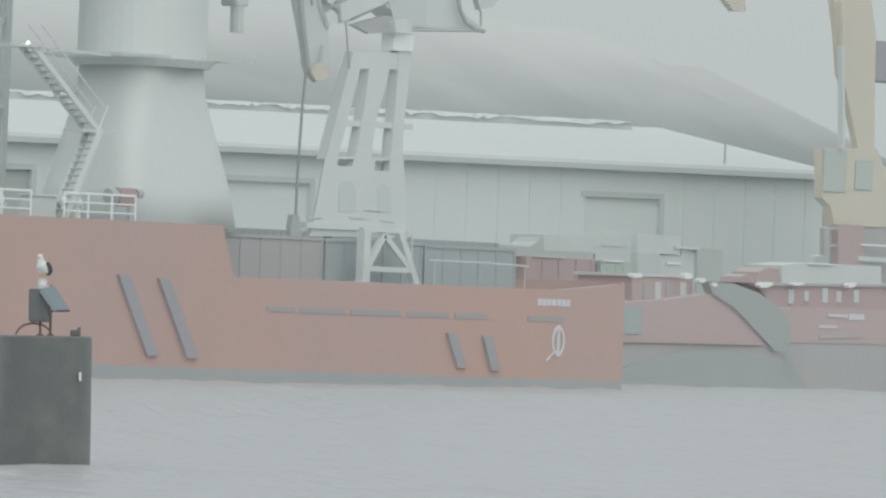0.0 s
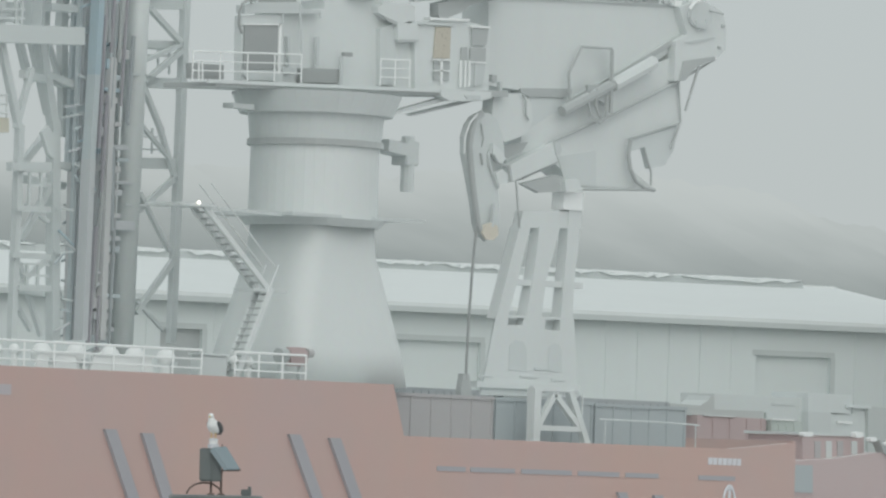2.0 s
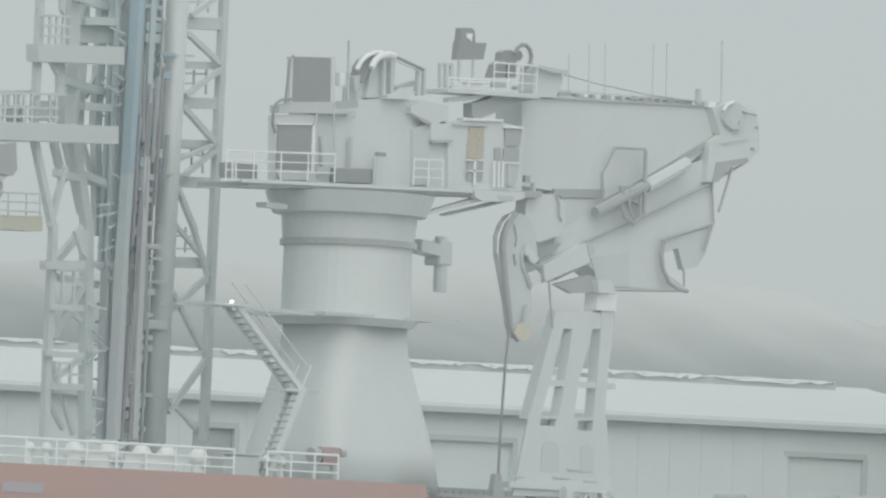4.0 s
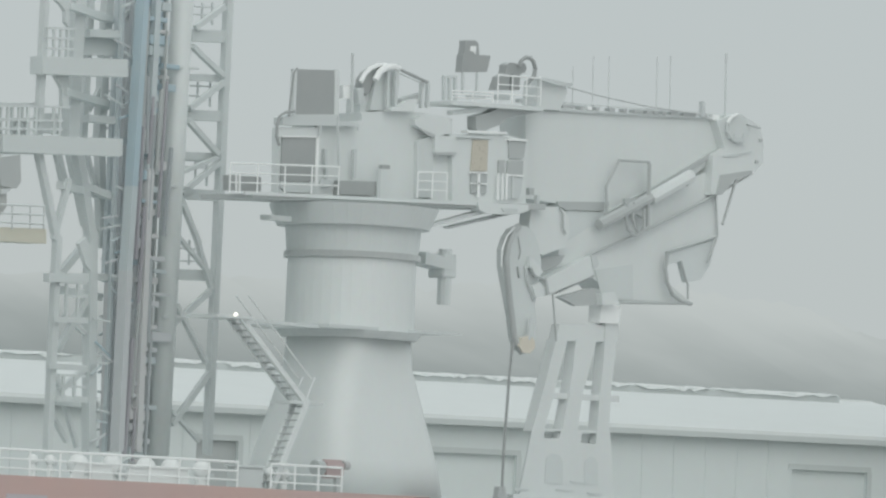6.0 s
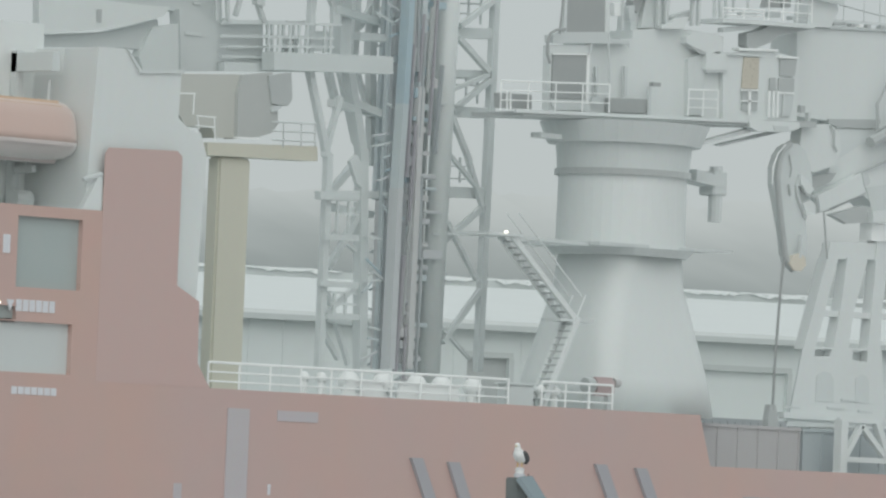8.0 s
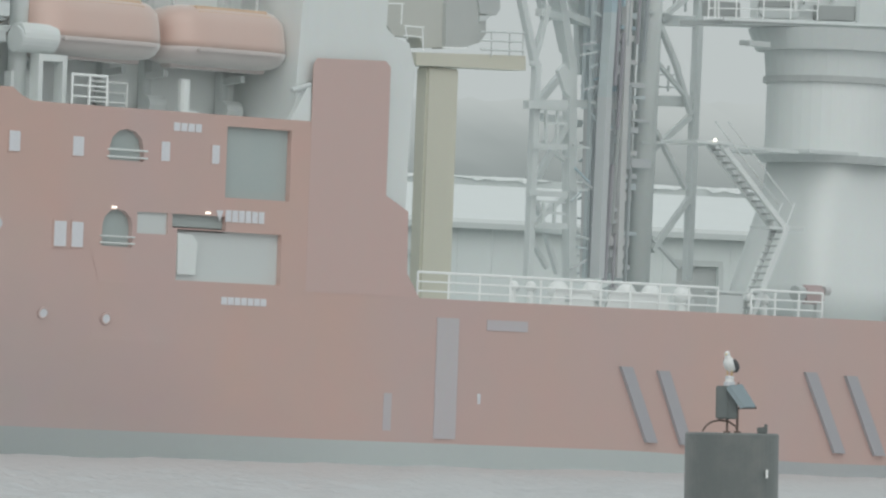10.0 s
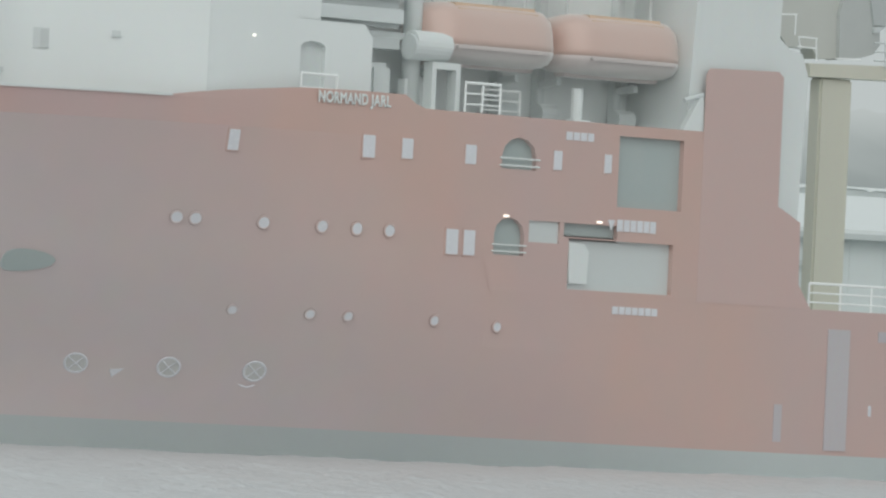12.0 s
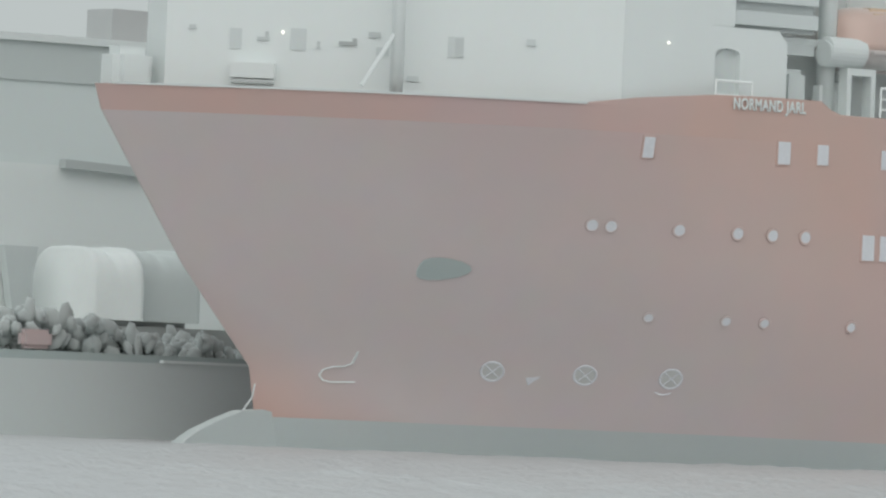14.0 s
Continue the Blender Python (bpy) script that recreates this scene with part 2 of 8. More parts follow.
def tube(bm, p, q, r, r2=None, seg=10):
    p, q = Vector(p), Vector(q)
    way = q - p
    m = Matrix.Translation((p + q) / 2) @ way.to_track_quat("Z", "Y").to_matrix().to_4x4()
    bmesh.ops.create_cone(bm, cap_ends=True, segments=seg, radius1=r, radius2=r if r2 is None else r2, depth=way.length, matrix=m)
    return bm


def new_tube(*a, **k):
    return tube(bmesh.new(), *a, **k)


def bar(bm, p, q, w, h):
    """A square section beam from p to q."""
    p, q = Vector(p), Vector(q)
    way = q - p
    m = Matrix.Translation((p + q) / 2) @ way.to_track_quat("Z", "Y").to_matrix().to_4x4() @ Matrix.Diagonal((w, h, way.length, 1))
    bmesh.ops.create_cube(bm, size=1.0, matrix=m)
    return bm


def new_bar(*a):
    return bar(bmesh.new(), *a)


def ball(bm, at, rx, ry, rz, seg=14):
    bmesh.ops.create_uvsphere(bm, u_segments=seg, v_segments=max(6, seg // 2 + 2), radius=1.0, matrix=Matrix.LocRotScale(at, None, (rx, ry, rz)))
    return bm


def new_ball(*a, **k):
    return ball(bmesh.new(), *a, **k)


def holed_plate(outline, holes, y, deep):
    """A flat side in x and z with openings cut through it; each opening runs back by its depth."""
    bm = bmesh.new()
    edges, loops = [], []
    for loop in [outline] + holes:
        vs = [bm.verts.new((x, y, z)) for x, z in loop]
        es = [bm.edges.new((vs[i], vs[(i + 1) % len(vs)])) for i in range(len(vs))]
        edges += es
        loops.append(vs)
    bmesh.ops.triangle_fill(bm, use_beauty=True, use_dissolve=False, edges=edges)
    for vs in loops[1:]:
        back = [bm.verts.new((v.co.x, y + deep, v.co.z)) for v in vs]
        for i in range(len(vs)):
            j = (i + 1) % len(vs)
            bm.faces.new((vs[i], vs[j], back[j], back[i]))
    return bm


def rect(x0, x1, z0, z1):
    return [(x0, z0), (x1, z0), (x1, z1), (x0, z1)]


def arch(x0, x1, z0, z1, r=0.5):
    """An opening with a rounded head."""
    out = [(x0, z0), (x1, z0)]
    for i in range(7):
        a = math.pi * i / 6
        out.append(((x0 + x1) / 2 + (x1 - x0) / 2 * math.cos(a), z1 - r + r * math.sin(a)))
    return out


def railing(name, label, a, b, height=1.05, gap=1.6, mat=None, mids=2, r=0.042, group=""):
    """A guard rail from a to b: posts, a top rail and middle rails."""
    a, b = Vector(a), Vector(b)
    top = thing(name, label, "railing", group)
    m = mat or BRIGHT
    n = max(1, round((b - a).length / gap))
    up = Vector((0, 0, height))
    part("top_rail", new_tube(a + up, b + up, r * 1.2, seg=8), m, top)
    for k in range(mids):
        f = Vector((0, 0, height * (k + 1) / (mids + 1)))
        part("middle_rail", new_tube(a + f, b + f, r * 0.8, seg=6), m, top)
    for i in range(n + 1):
        p = a.lerp(b, i / n)
        part("post", new_tube(p, p + up, r, seg=6), m, top)
    return top


def text_part(name, words, mat, at, height, width, parent):
    """Raised letters in the built-in font, standing in the x and z plane and facing -y, from their left foot."""
    cu = bpy.data.curves.new(name, "FONT")
    cu.body, cu.size, cu.extrude, cu.offset, cu.space_character = words, height * 1.36, 0.006, 0.0, 1.08
    cu.bevel_depth, cu.bevel_resolution = 0.022, 0
    tmp = new("tmp_text", cu)
    me = bpy.data.meshes.new_from_object(tmp)
    bpy.data.objects.remove(tmp)
    span = max(v.co.x for v in me.vertices)
    for v in me.vertices:
        v.co.x *= width / span
    me.materials.clear()
    me.materials.append(mat)
    ob = new(name, me)
    ob.parent = parent
    ob.matrix_basis = pose(*at, 90, 0, 0)
    return ob


# ---- setting: water, quay, hills ----
def sheet(x0, x1, y0, y1, z, n=1):
    bm = bmesh.new()
    bmesh.ops.create_grid(bm, x_segments=n, y_segments=n, size=0.5, matrix=Matrix.LocRotScale(((x0 + x1) / 2, (y0 + y1) / 2, z), None, (x1 - x0, y1 - y0, 1)))
    return bm


water = tagged(part("water", sheet(-2500, 2500, -2500, 2500, 0.0), WATER), "grey rippled harbour water under an overcast sky", "water", kind="structure")


def ripple_field():
    """Small wind chop between the quays, finer where the long lens looks across it."""
    rng = np.random.RandomState(8)
    ang = np.radians(np.linspace(28.5, 55.5, 340))
    r = np.concatenate([np.arange(82.0, 200.0, 0.28), np.arange(200.0, 345.0, 0.42)])
    A, D = np.meshgrid(ang, r)
    X, Y = D * np.cos(math.pi / 2 - A), D * np.sin(math.pi / 2 - A)
    Z = np.zeros_like(X)
    for i in range(46):
        wave = math.exp(rng.uniform(math.log(0.55), math.log(6.0)))
        turn = radians(-60) + rng.normal(0, 0.7)
        k = 2 * math.pi / wave
        Z += 0.0055 * wave ** 0.62 * np.sin(k * (X * math.cos(turn) + Y * math.sin(turn)) + rng.uniform(0, 6.28))
    Z *= 0.75 + 0.45 * np.sin(X * 0.11 + 1.0) * np.sin(Y * 0.07 + 0.09 * X)
    n, m = X.shape
    idx = np.arange(n * m).reshape(n, m)
    faces = np.stack([idx[:-1, :-1], idx[:-1, 1:], idx[1:, 1:], idx[1:, :-1]], -1).reshape(-1, 4)
    me = bpy.data.meshes.new("ripple_field")
    me.from_pydata(np.stack([X, Y, Z], -1).reshape(-1, 3).tolist(), [], faces.tolist())
    me.materials.append(WATER)
    me.shade_smooth()
    ob = new("ripple_field", me)
    ob.parent = water
    return ob


water.location.z = -0.15
ripples = ripple_field()
ripples.location.z = 0.15
QUAY = 4.0
quay = tagged(part("quay", new_box(20, 900, 199.5, 900, -3, QUAY), CONCRETE), "grey concrete quay behind the moored ships", "quay", kind="structure")
for i in range(14):
    part("fender_pile", new_tube((60 + 18 * i, 199.2, -1.5), (60 + 18 * i, 199.2, QUAY - 0.4), 0.3, seg=8), DARK, quay)


def ridge(name, y, xs, heights, depth, rough, mat, label, seed):
    """A wooded rise: a crest line with an uneven treetop edge, falling to the front and back."""
    rng = random.Random(seed)
    bm = bmesh.new()
    rows = []
    n = 260
    x0, x1 = xs[0], xs[-1]
    for i in range(n + 1):
        x = x0 + (x1 - x0) * i / n
        h = float(np.interp(x, xs, heights))
        h += rough * (noise.noise((x * 0.05, seed, 0)) + 0.5 * noise.noise((x * 0.23, seed, 3))) + rng.uniform(-0.12, 0.12) * rough
        rows.append([bm.verts.new((x, y - depth, 3.0)), bm.verts.new((x, y - depth * 0.45, 3 + (h - 3) * 0.6)), bm.verts.new((x + rng.uniform(-0.5, 0.5), y, h)), bm.verts.new((x, y + depth, 3.0))])
    for a, b in zip(rows, rows[1:]):
        for k in range(3):
            bm.faces.new((a[k], b[k], b[k + 1], a[k + 1]))
    return tagged(part(name, bm, mat, smooth=True), label, "hill", kind="structure")


CREST_X = [300, 480, 549, 600, 660, 700, 750, 778, 792, 807, 816, 840, 1000]
CREST_Z = [34, 38, 40, 44, 46, 48, 48.5, 45, 41, 36, 30, 22, 16]
# the hill's haze is painted into its glowing colour
ridge("backdrop_hill_1", 640, CREST_X, CREST_Z, 90, 2.2, mist("wood_with_painted_mist", (0.262, 0.30, 0.296), (0.515, 0.558, 0.549), 30.0), "wooded hillside with mist painted into its glow", 5)


# ---- warehouse on the quay ----
def warehouse():
    top = thing("warehouse", "long pale grey warehouse with a snow-covered roof on the quay", "warehouse", at=Matrix(((-0.924, 0.382, 0, 284.7), (0.382, 0.924, 0, 223.4), (0, 0, 1, 0), (0, 0, 0, 1))))
    length, half, eave, crest = 86.0, 20.0, 11.72, 14.35
    doors = [(10.4, 15.1, 9.88), (32.1, 37.1, 9.88), (48.6, 51.0, 9.95), (66.0, 71.0, 9.88)]
    holes = [rect(a, b, QUAY + 0.05, z) for a, b, z in doors]
    part("front_wall", holed_plate(rect(0, length, QUAY, eave), holes, 0, 0.35), SHED, top)
    for side in (0.0, length):
        part("gable_wall", prism(bmesh.new(), [(-0.01, QUAY), (2 * half, QUAY), (2 * half, eave), (half, crest), (-0.01, eave)], -0.15, 0.15), SHED, top).matrix_basis = pose(side, 0.02, 0, 0, 0, 90)
    part("back_wall", new_box(0, length, 2 * half - 0.3, 2 * half, QUAY, eave), SHED, top)
    for a, b, z in doors:
        part("roller_door", new_box(a, b, 0.30, 0.42, QUAY, z), SHED if a < 45 or a > 60 else DARK, top)
        part("door_frame", new_box(a - 0.25, b + 0.25, -0.06, 0.02, z, z + 0.3), SHED_DARK, top)
        part("door_frame", new_box(a - 0.3, a, -0.06, 0.02, QUAY, z), SHED_DARK, top)
    # the cladding's upright seams
    for i in range(44):
        x = 1 + i * (length - 2) / 43
        if not any(a - 0.3 < x < b + 0.3 for a, b, _ in doors):
            part("cladding_rib", new_box(x - 0.04, x + 0.04, -0.05, 0.0, QUAY, eave), SHED, top)
    for s in (-1, 1):
        y0, y1 = (half - 0.0, -0.6) if s < 0 else (half, 2 * half + 0.6)
        bm = bmesh.new()
        vs = [bm.verts.new(p) for p in ((-0.4, y0, crest), (length + 0.4, y0, crest), (length + 0.4, y1, eave - 0.02), (-0.4, y1, eave - 0.02))]
        f = bm.faces.new(vs)
        r = bmesh.ops.extrude_face_region(bm, geom=[f])
        bmesh.ops.translate(bm, verts=[g for g in r["geom"] if isinstance(g, bmesh.types.BMVert)], vec=(0, 0, 0.22))
        part("roof_slope", bm, SNOW, top, "snow-covered sheet roof")
    part("gutter", new_box(-0.3, length + 0.3, -0.85, -0.6, eave - 0.32, eave - 0.02), SHED_DARK, top)
    part("ridge_cap", new_box(-0.3, length + 0.3, half - 0.4, half + 0.4, crest + 0.05, crest + 0.27, bevel=0.05), SNOW, top)
    rng = random.Random(3)
    vent = part("ridge_vent", new_box(2.6, 80.0, half - 1.6, half + 1.6, crest - 0.25, crest + 0.42, bevel=0.06), SHED_DARK, top, "low grey ridge ventilator")
    for a, b in ((2.8, 10.6), (11.4, 16.0), (16.6, 20.3), (21.8, 26.2), (26.8, 30.5), (31.5, 37.5), (39.0, 42.0), (43.0, 50.0), (51.5, 57.0), (58.5, 70.0)):
        bm = bmesh.new()
        k = 14
        rows = []
        for i in range(k + 1):
            x = a - 0.1 + (b - a + 0.2) * i / k
            drop = rng.uniform(0.05, 0.25) * (0.4 if i < 2 or i > 12 else 1.0)
            hump = rng.uniform(0.0, 0.06)
            e = 0.0 if i in (0, k) else 1.0
            rows.append([bm.verts.new((x, half + dy, crest + 0.424 + e * dz)) for dy, dz in ((-1.75, 0.02 - drop), (-1.4, 0.06 + hump), (0, 0.12 + hump), (1.7, 0.0))])
        for p, q in zip(rows, rows[1:]):
            for j in range(3):
                bm.faces.new((p[j], q[j], q[j + 1], p[j + 1]))
        part("snow_cap", bm, SNOW, vent, "ragged cap of wet snow")
    part("roof_pole", new_tube((6.1, 0.4, eave), (6.1, 0.4, 13.5), 0.06, seg=6), DARK, top)


warehouse()


# ---- the ship ----
NEAR, MID, HALF = 176.17, 187.2, 11.03
HZ = [-2, 0, 1, 2.7, 6.2, 11.4, 12.3]
STEM = [124, 123.2, 123, 122.7, 119.7, 116.1, 115.8]
FULL = [160, 156, 154, 150.2, 144.4, 139, 139]
POW = [1.7, 1.7, 1.8, 1.92, 2.2, 2.6, 2.7]


def breadth(x, z):
    """The hull's half breadth at x and z."""
    xs, xf, p = (float(np.interp(z, HZ, r)) for r in (STEM, FULL, POW))
    s = min(max((x - xs) / (xf - xs), 0.0), 1.0)
    return HALF * (1 - (1 - s) ** p)


def hull_shell(levels, x_end, x_start=0.0, sides=(-1, 1)):
    """The sides of the hull between levels, from the stem to x_end; the foremost station follows the stem's rake."""
    bm = bmesh.new()
    n = 46
    for side in sides:
        grid = []
        for z in levels:
            row = []
            xs = max(x_start, float(np.interp(z, HZ, STEM)))
            for i in range(n + 1):
                f = (i / n) ** 1.6
                x = xs + (x_end - xs) * f
                row.append(bm.verts.new((x, MID + side * breadth(x, z), z)))
            grid.append(row)
        for a, b in zip(grid, grid[1:]):
            for i in range(n):
                bm.faces.new((a[i], a[i + 1], b[i + 1], b[i]))
    bmesh.ops.remove_doubles(bm, verts=bm.verts, dist=0.0005)
    for v in bm.verts:
        # the paint line of the boot top sinks towards the stern
        if abs(v.co.z - 0.95) < 0.001:
            v.co.z = float(np.interp(v.co.x, [138, 155, 170, 180, 205], [0.95, 0.80, 0.72, 0.44, 0.31]))
    return bm


def disc(bm, x, z, r, thick=0.06, seg=16, out=0.0):
    """A flat round plate on the hull's near side, square to it."""
    y = MID - breadth(x, z) - out
    dx = (breadth(x + 0.2, z) - breadth(x - 0.2, z)) / 0.4
    dz = (breadth(x, z + 0.2) - breadth(x, z - 0.2)) / 0.4
    nrm = Vector((-dx, -1, -dz)).normalized()
    m = Matrix.Translation(Vector((x, y, z)) + nrm * thick * 0.3) @ nrm.to_track_quat("Z", "Y").to_matrix().to_4x4()
    bmesh.ops.create_cone(bm, cap_ends=True, segments=seg, radius1=r, radius2=r * 0.96, depth=thick, matrix=m)
    return bm


def torus_on_hull(bm, x, z, r, w, seg=24):
    y = MID - breadth(x, z)
    dx = (breadth(x + 0.2, z) - breadth(x - 0.2, z)) / 0.4
    dz = (breadth(x, z + 0.2) - breadth(x, z - 0.2)) / 0.4
    nrm = Vector((-dx, -1, -dz)).normalized()
    m = Matrix.Translation(Vector((x, y, z)) + nrm * 0.02) @ nrm.to_track_quat("Z", "Y").to_matrix().to_4x4()
    ring = []
    for i in range(seg):
        a = 2 * math.pi * i / seg
        ring.append([bm.verts.new(m @ Vector(((r + du) * math.cos(a), (r + du) * math.sin(a), h))) for du, h in ((-w, 0), (-w * 0.6, 0.03), (w * 0.6, 0.03), (w, 0))])
    for i in range(seg):
        a, b = ring[i], ring[(i + 1) % seg]
        for k in range(3):
            bm.faces.new((a[k], b[k], b[k + 1], a[k + 1]))
    return bm, m


def ship():
    top = thing("offshore_ship", "large orange offshore supply ship moored at the quay", "ship")
    part("boot_top", hull_shell([-2.0, -0.5, 0.0, 0.95], 174.0), BOOT, top, "grey-green antifouling band at the waterline", smooth=True)
    part("boot_top", new_prism([(174.0, -2.0), (211.0, -2.0), (211.0, 0.31), (205.0, 0.31), (180.0, 0.44), (174.0, 0.61)], NEAR, NEAR + 0.3), BOOT_AFT, top, "violet-grey antifouling band towards the stern")
    part("bow_shell", hull_shell([0.95, 1.8, 2.7, 3.6, 4.15, 5.2, 6.2, 7.5, 9.0, 10.2, 11.4], 143.4), ORANGE_FORE_SHADE, top, smooth=True)
    for s in (-1, 1):
        part("hull", hull_shell([0.95, 1.8, 2.7, 3.6, 4.15], 211.0, 143.4, (s,)), ORANGE_FORE_SHADE, top, smooth=True)
        part("hull", hull_shell([4.15, 5.2, 6.2], 185.6, 143.4, (s,)), ORANGE_FORE_SHADE, top, smooth=True)
    part("hull_end", new_prism([(185.6, 4.15), (186.3, 4.15), (185.6, 6.15)], NEAR + 0.005, NEAR + 0.25), ORANGE, top)
    part("bulwark", hull_shell([11.4, 11.9, 12.3], 141.0), ORANGE, top, "bright orange bulwark strip", smooth=True)
    bulb = new_prism([(119.55, -0.35), (119.9, 0.0), (120.5, 0.38), (121.4, 0.78), (122.3, 1.12), (123.2, 1.2), (124.5, 0.9), (124.5, -2.0), (121.0, -2.0), (119.8, -1.2)], MID - 0.35, MID + 0.35)
    part("bulbous_bow", bulb, BOOT, top, "bulbous foot of the bow")
    ring = bmesh.new()
    for p, q in (((119.6, -0.3), (119.95, 0.05)), ((119.95, 0.05), (120.5, 0.42)), ((122.3, 1.16), (122.65, 1.6)), ((122.65, 1.6), (122.75, 2.1))):
        bar(ring, (p[0], MID - 0.37, p[1]), (q[0], MID - 0.37, q[1]), 0.045, 0.045)
        if p[0] in (119.95, 122.65):
            part("bulb_mark", ring, WHITE, top, "white curved bulb mark line")
            ring = bmesh.new()
    ring.free()
    # flat midship side with its bays
    outline = [(140.9, 9.6), (143.0, 7.5), (143.4, 6.2), (158.9, 6.2), (158.25, 7.1), (158.2, 9.4), (157.05, 9.95), (157.05, 14.75), (156.8, 14.95), (153.4, 14.85), (153.22, 14.6), (153.22, 12.5), (140.9, 12.5)]
    side_y = NEAR - 0.004
    bays = [rect(149.2, 152.3, 9.5, 12.1), rect(147.0, 152.0, 6.4, 8.25), arch(143.7, 145.3, 10.6, 11.75, 0.7), arch(143.5, 144.9, 7.5, 8.85, 0.6), rect(145.1, 146.55, 8.02, 8.8), rect(146.75, 149.3, 8.3, 8.8)]
    part("hull_side", holed_plate(outline, bays, side_y, 0.25), ORANGE_FORE_SHADE, top)
    part("casing_panel", new_prism([(153.24, 6.22), (158.82, 6.22), (158.22, 7.1), (158.17, 9.38), (157.03, 9.93), (157.03, 14.74), (156.78, 14.93), (153.42, 14.83), (153.24, 14.58)], NEAR - 0.012, NEAR + 0.01), CRIMSON, top, "crimson upright casing panel")
    # the bays' dark interior is put into the colour of these shallow backs
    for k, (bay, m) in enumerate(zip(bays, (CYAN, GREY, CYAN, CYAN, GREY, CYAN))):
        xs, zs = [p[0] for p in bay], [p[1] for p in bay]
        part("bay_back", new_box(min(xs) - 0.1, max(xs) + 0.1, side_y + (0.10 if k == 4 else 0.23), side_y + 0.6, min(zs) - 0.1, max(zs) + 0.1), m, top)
    for z in (10.72, 10.98):
        part("bay_rail", new_tube((143.6, NEAR - 0.03, z), (145.45, NEAR - 0.03, z), 0.035, seg=6), WHITE, top)
    for z in (7.62, 7.86):
        part("bay_rail", new_tube((143.4, NEAR - 0.03, z), (145.0, NEAR - 0.03, z), 0.03, seg=6), WHITE, top)
    part("bay_floor", new_box(147.0, 151.2, NEAR + 0.1, NEAR + 0.4, 6.4, 6.62), GREY, top)
    part("bay_cover", new_prism([(147.0, 8.1), (147.7, 8.08), (147.95, 7.8), (147.9, 6.62), (147.05, 6.62)], NEAR - 0.04, NEAR + 0.3), WHITE, top, "white cover in the side bay")
    for x in (143.9, 148.3):
        part("bay_lamp", new_box(x, x + 0.22, NEAR - 0.04, NEAR + 0.02, 8.87, 8.93), LAMP_GLOW, top, "lit bay lamp")
    # forward raised bulwark with the name
    tops = lambda x: float(np.interp(x, [129.2, 131.5, 134.5, 137, 139.3, 139.8, 141], [12.3, 12.62, 12.9, 12.95, 12.95, 12.52, 12.5]))
    xs = [129.2 + 11.8 * i / 26 for i in range(27)]
    for side in (-1, 1):
        bm = bmesh.new()
        rows = [(bm.verts.new((x, MID + side * breadth(x, 12.3), 12.3)), bm.verts.new((x, MID + side * breadth(x, 12.3), tops(x)))) for x in xs]
        for p, q in zip(rows, rows[1:]):
            bm.faces.new((p[0], q[0], q[1], p[1]))
        part("raised_bulwark", bm, ORANGE, top)
        bm = bmesh.new()
        rows = []
        for i in range(25):
            x = 116.2 + 13.4 * i / 24
            y = MID + side * breadth(x, 12.3)
            rows.append([bm.verts.new((x, y + dy, z)) for dy, z in ((-0.08, 12.29), (0.08, 12.29), (0.08, 12.36), (-0.08, 12.36))])
        for p, q in zip(rows, rows[1:]):
            for j in range(4):
                bm.faces.new((p[j], q[j], q[(j + 1) % 4], p[(j + 1) % 4]))
        bm.faces.new(rows[0])
        bm.faces.new(rows[-1][::-1])
        part("bulwark_cap", bm, PALE, top, "pale capping rail on the bulwark")
    text_part("ship_name", "NORMAND JARL", WHITE, (135.25, NEAR - 0.03, 12.46), 0.40, 3.25, top)
    # decks and bulkheads
    part("main_deck", new_box(158.4, 185.6, NEAR + 0.05, 2 * MID - NEAR - 0.05, 5.9, 6.12), GREY, top)
    part("aft_deck", new_box(185.3, 210.9, NEAR + 0.05, 2 * MID - NEAR - 0.05, 3.2, 3.4), GREY, top)
    part("transom", new_box(210.8, 211.0, NEAR + 0.03, 2 * MID - NEAR - 0.03, -1.5, 4.6), ORANGE, top)
    part("transom_post", new_prism([(206.5, 4.14), (211.0, 4.14), (211.0, 4.5), (210.6, 4.5)], NEAR + 0.01, NEAR + 0.3), ORANGE, top)
    # purple-brown paints the orange bulwark as it looks in shade
    part("far_bulwark", new_box(185.7, 211.0, 2 * MID - NEAR - 0.3, 2 * MID - NEAR, 3.2, 6.15), PURPLE, top, "inner side of the far bulwark, its shade painted in")
    part("foredeck", hull_deck(11.35, 139.0), GREY, top)
    # white deck colour added to bounce light up under the lifeboats
    part("bridge_deck", new_box(136.0, 157.0, NEAR + 0.06, 2 * MID - NEAR - 0.06, 12.2, 12.42), SNOW, top, "boat deck, coloured white to throw light upwards")
    part("break_bulkhead", new_box(157.0, 157.3, NEAR + 0.2, 2 * MID - NEAR - 0.2, 6.1, 12.4), WHITE, top)
    # portholes and windows in the hull
    for x, z in ((130.82, 8.15), (131.46, 8.14), (133.87, 8.12), (136.08, 8.11), (137.47, 8.1), (138.82, 8.1), (133.79, 5.03), (136.49, 5.02), (137.89, 5.01), (141.24, 5.01), (143.9, 4.9)):
        upper = z > 6
        w = part("porthole", disc(bmesh.new(), x, z, 0.21 if upper else 0.17, 0.05), PANE, top, "round porthole with a pale deadlight")
        rim, _ = torus_on_hull(bmesh.new(), x, z, 0.23 if upper else 0.19, 0.04, 18)
        part("rim", rim, ORANGE_FORE_SHADE, w)
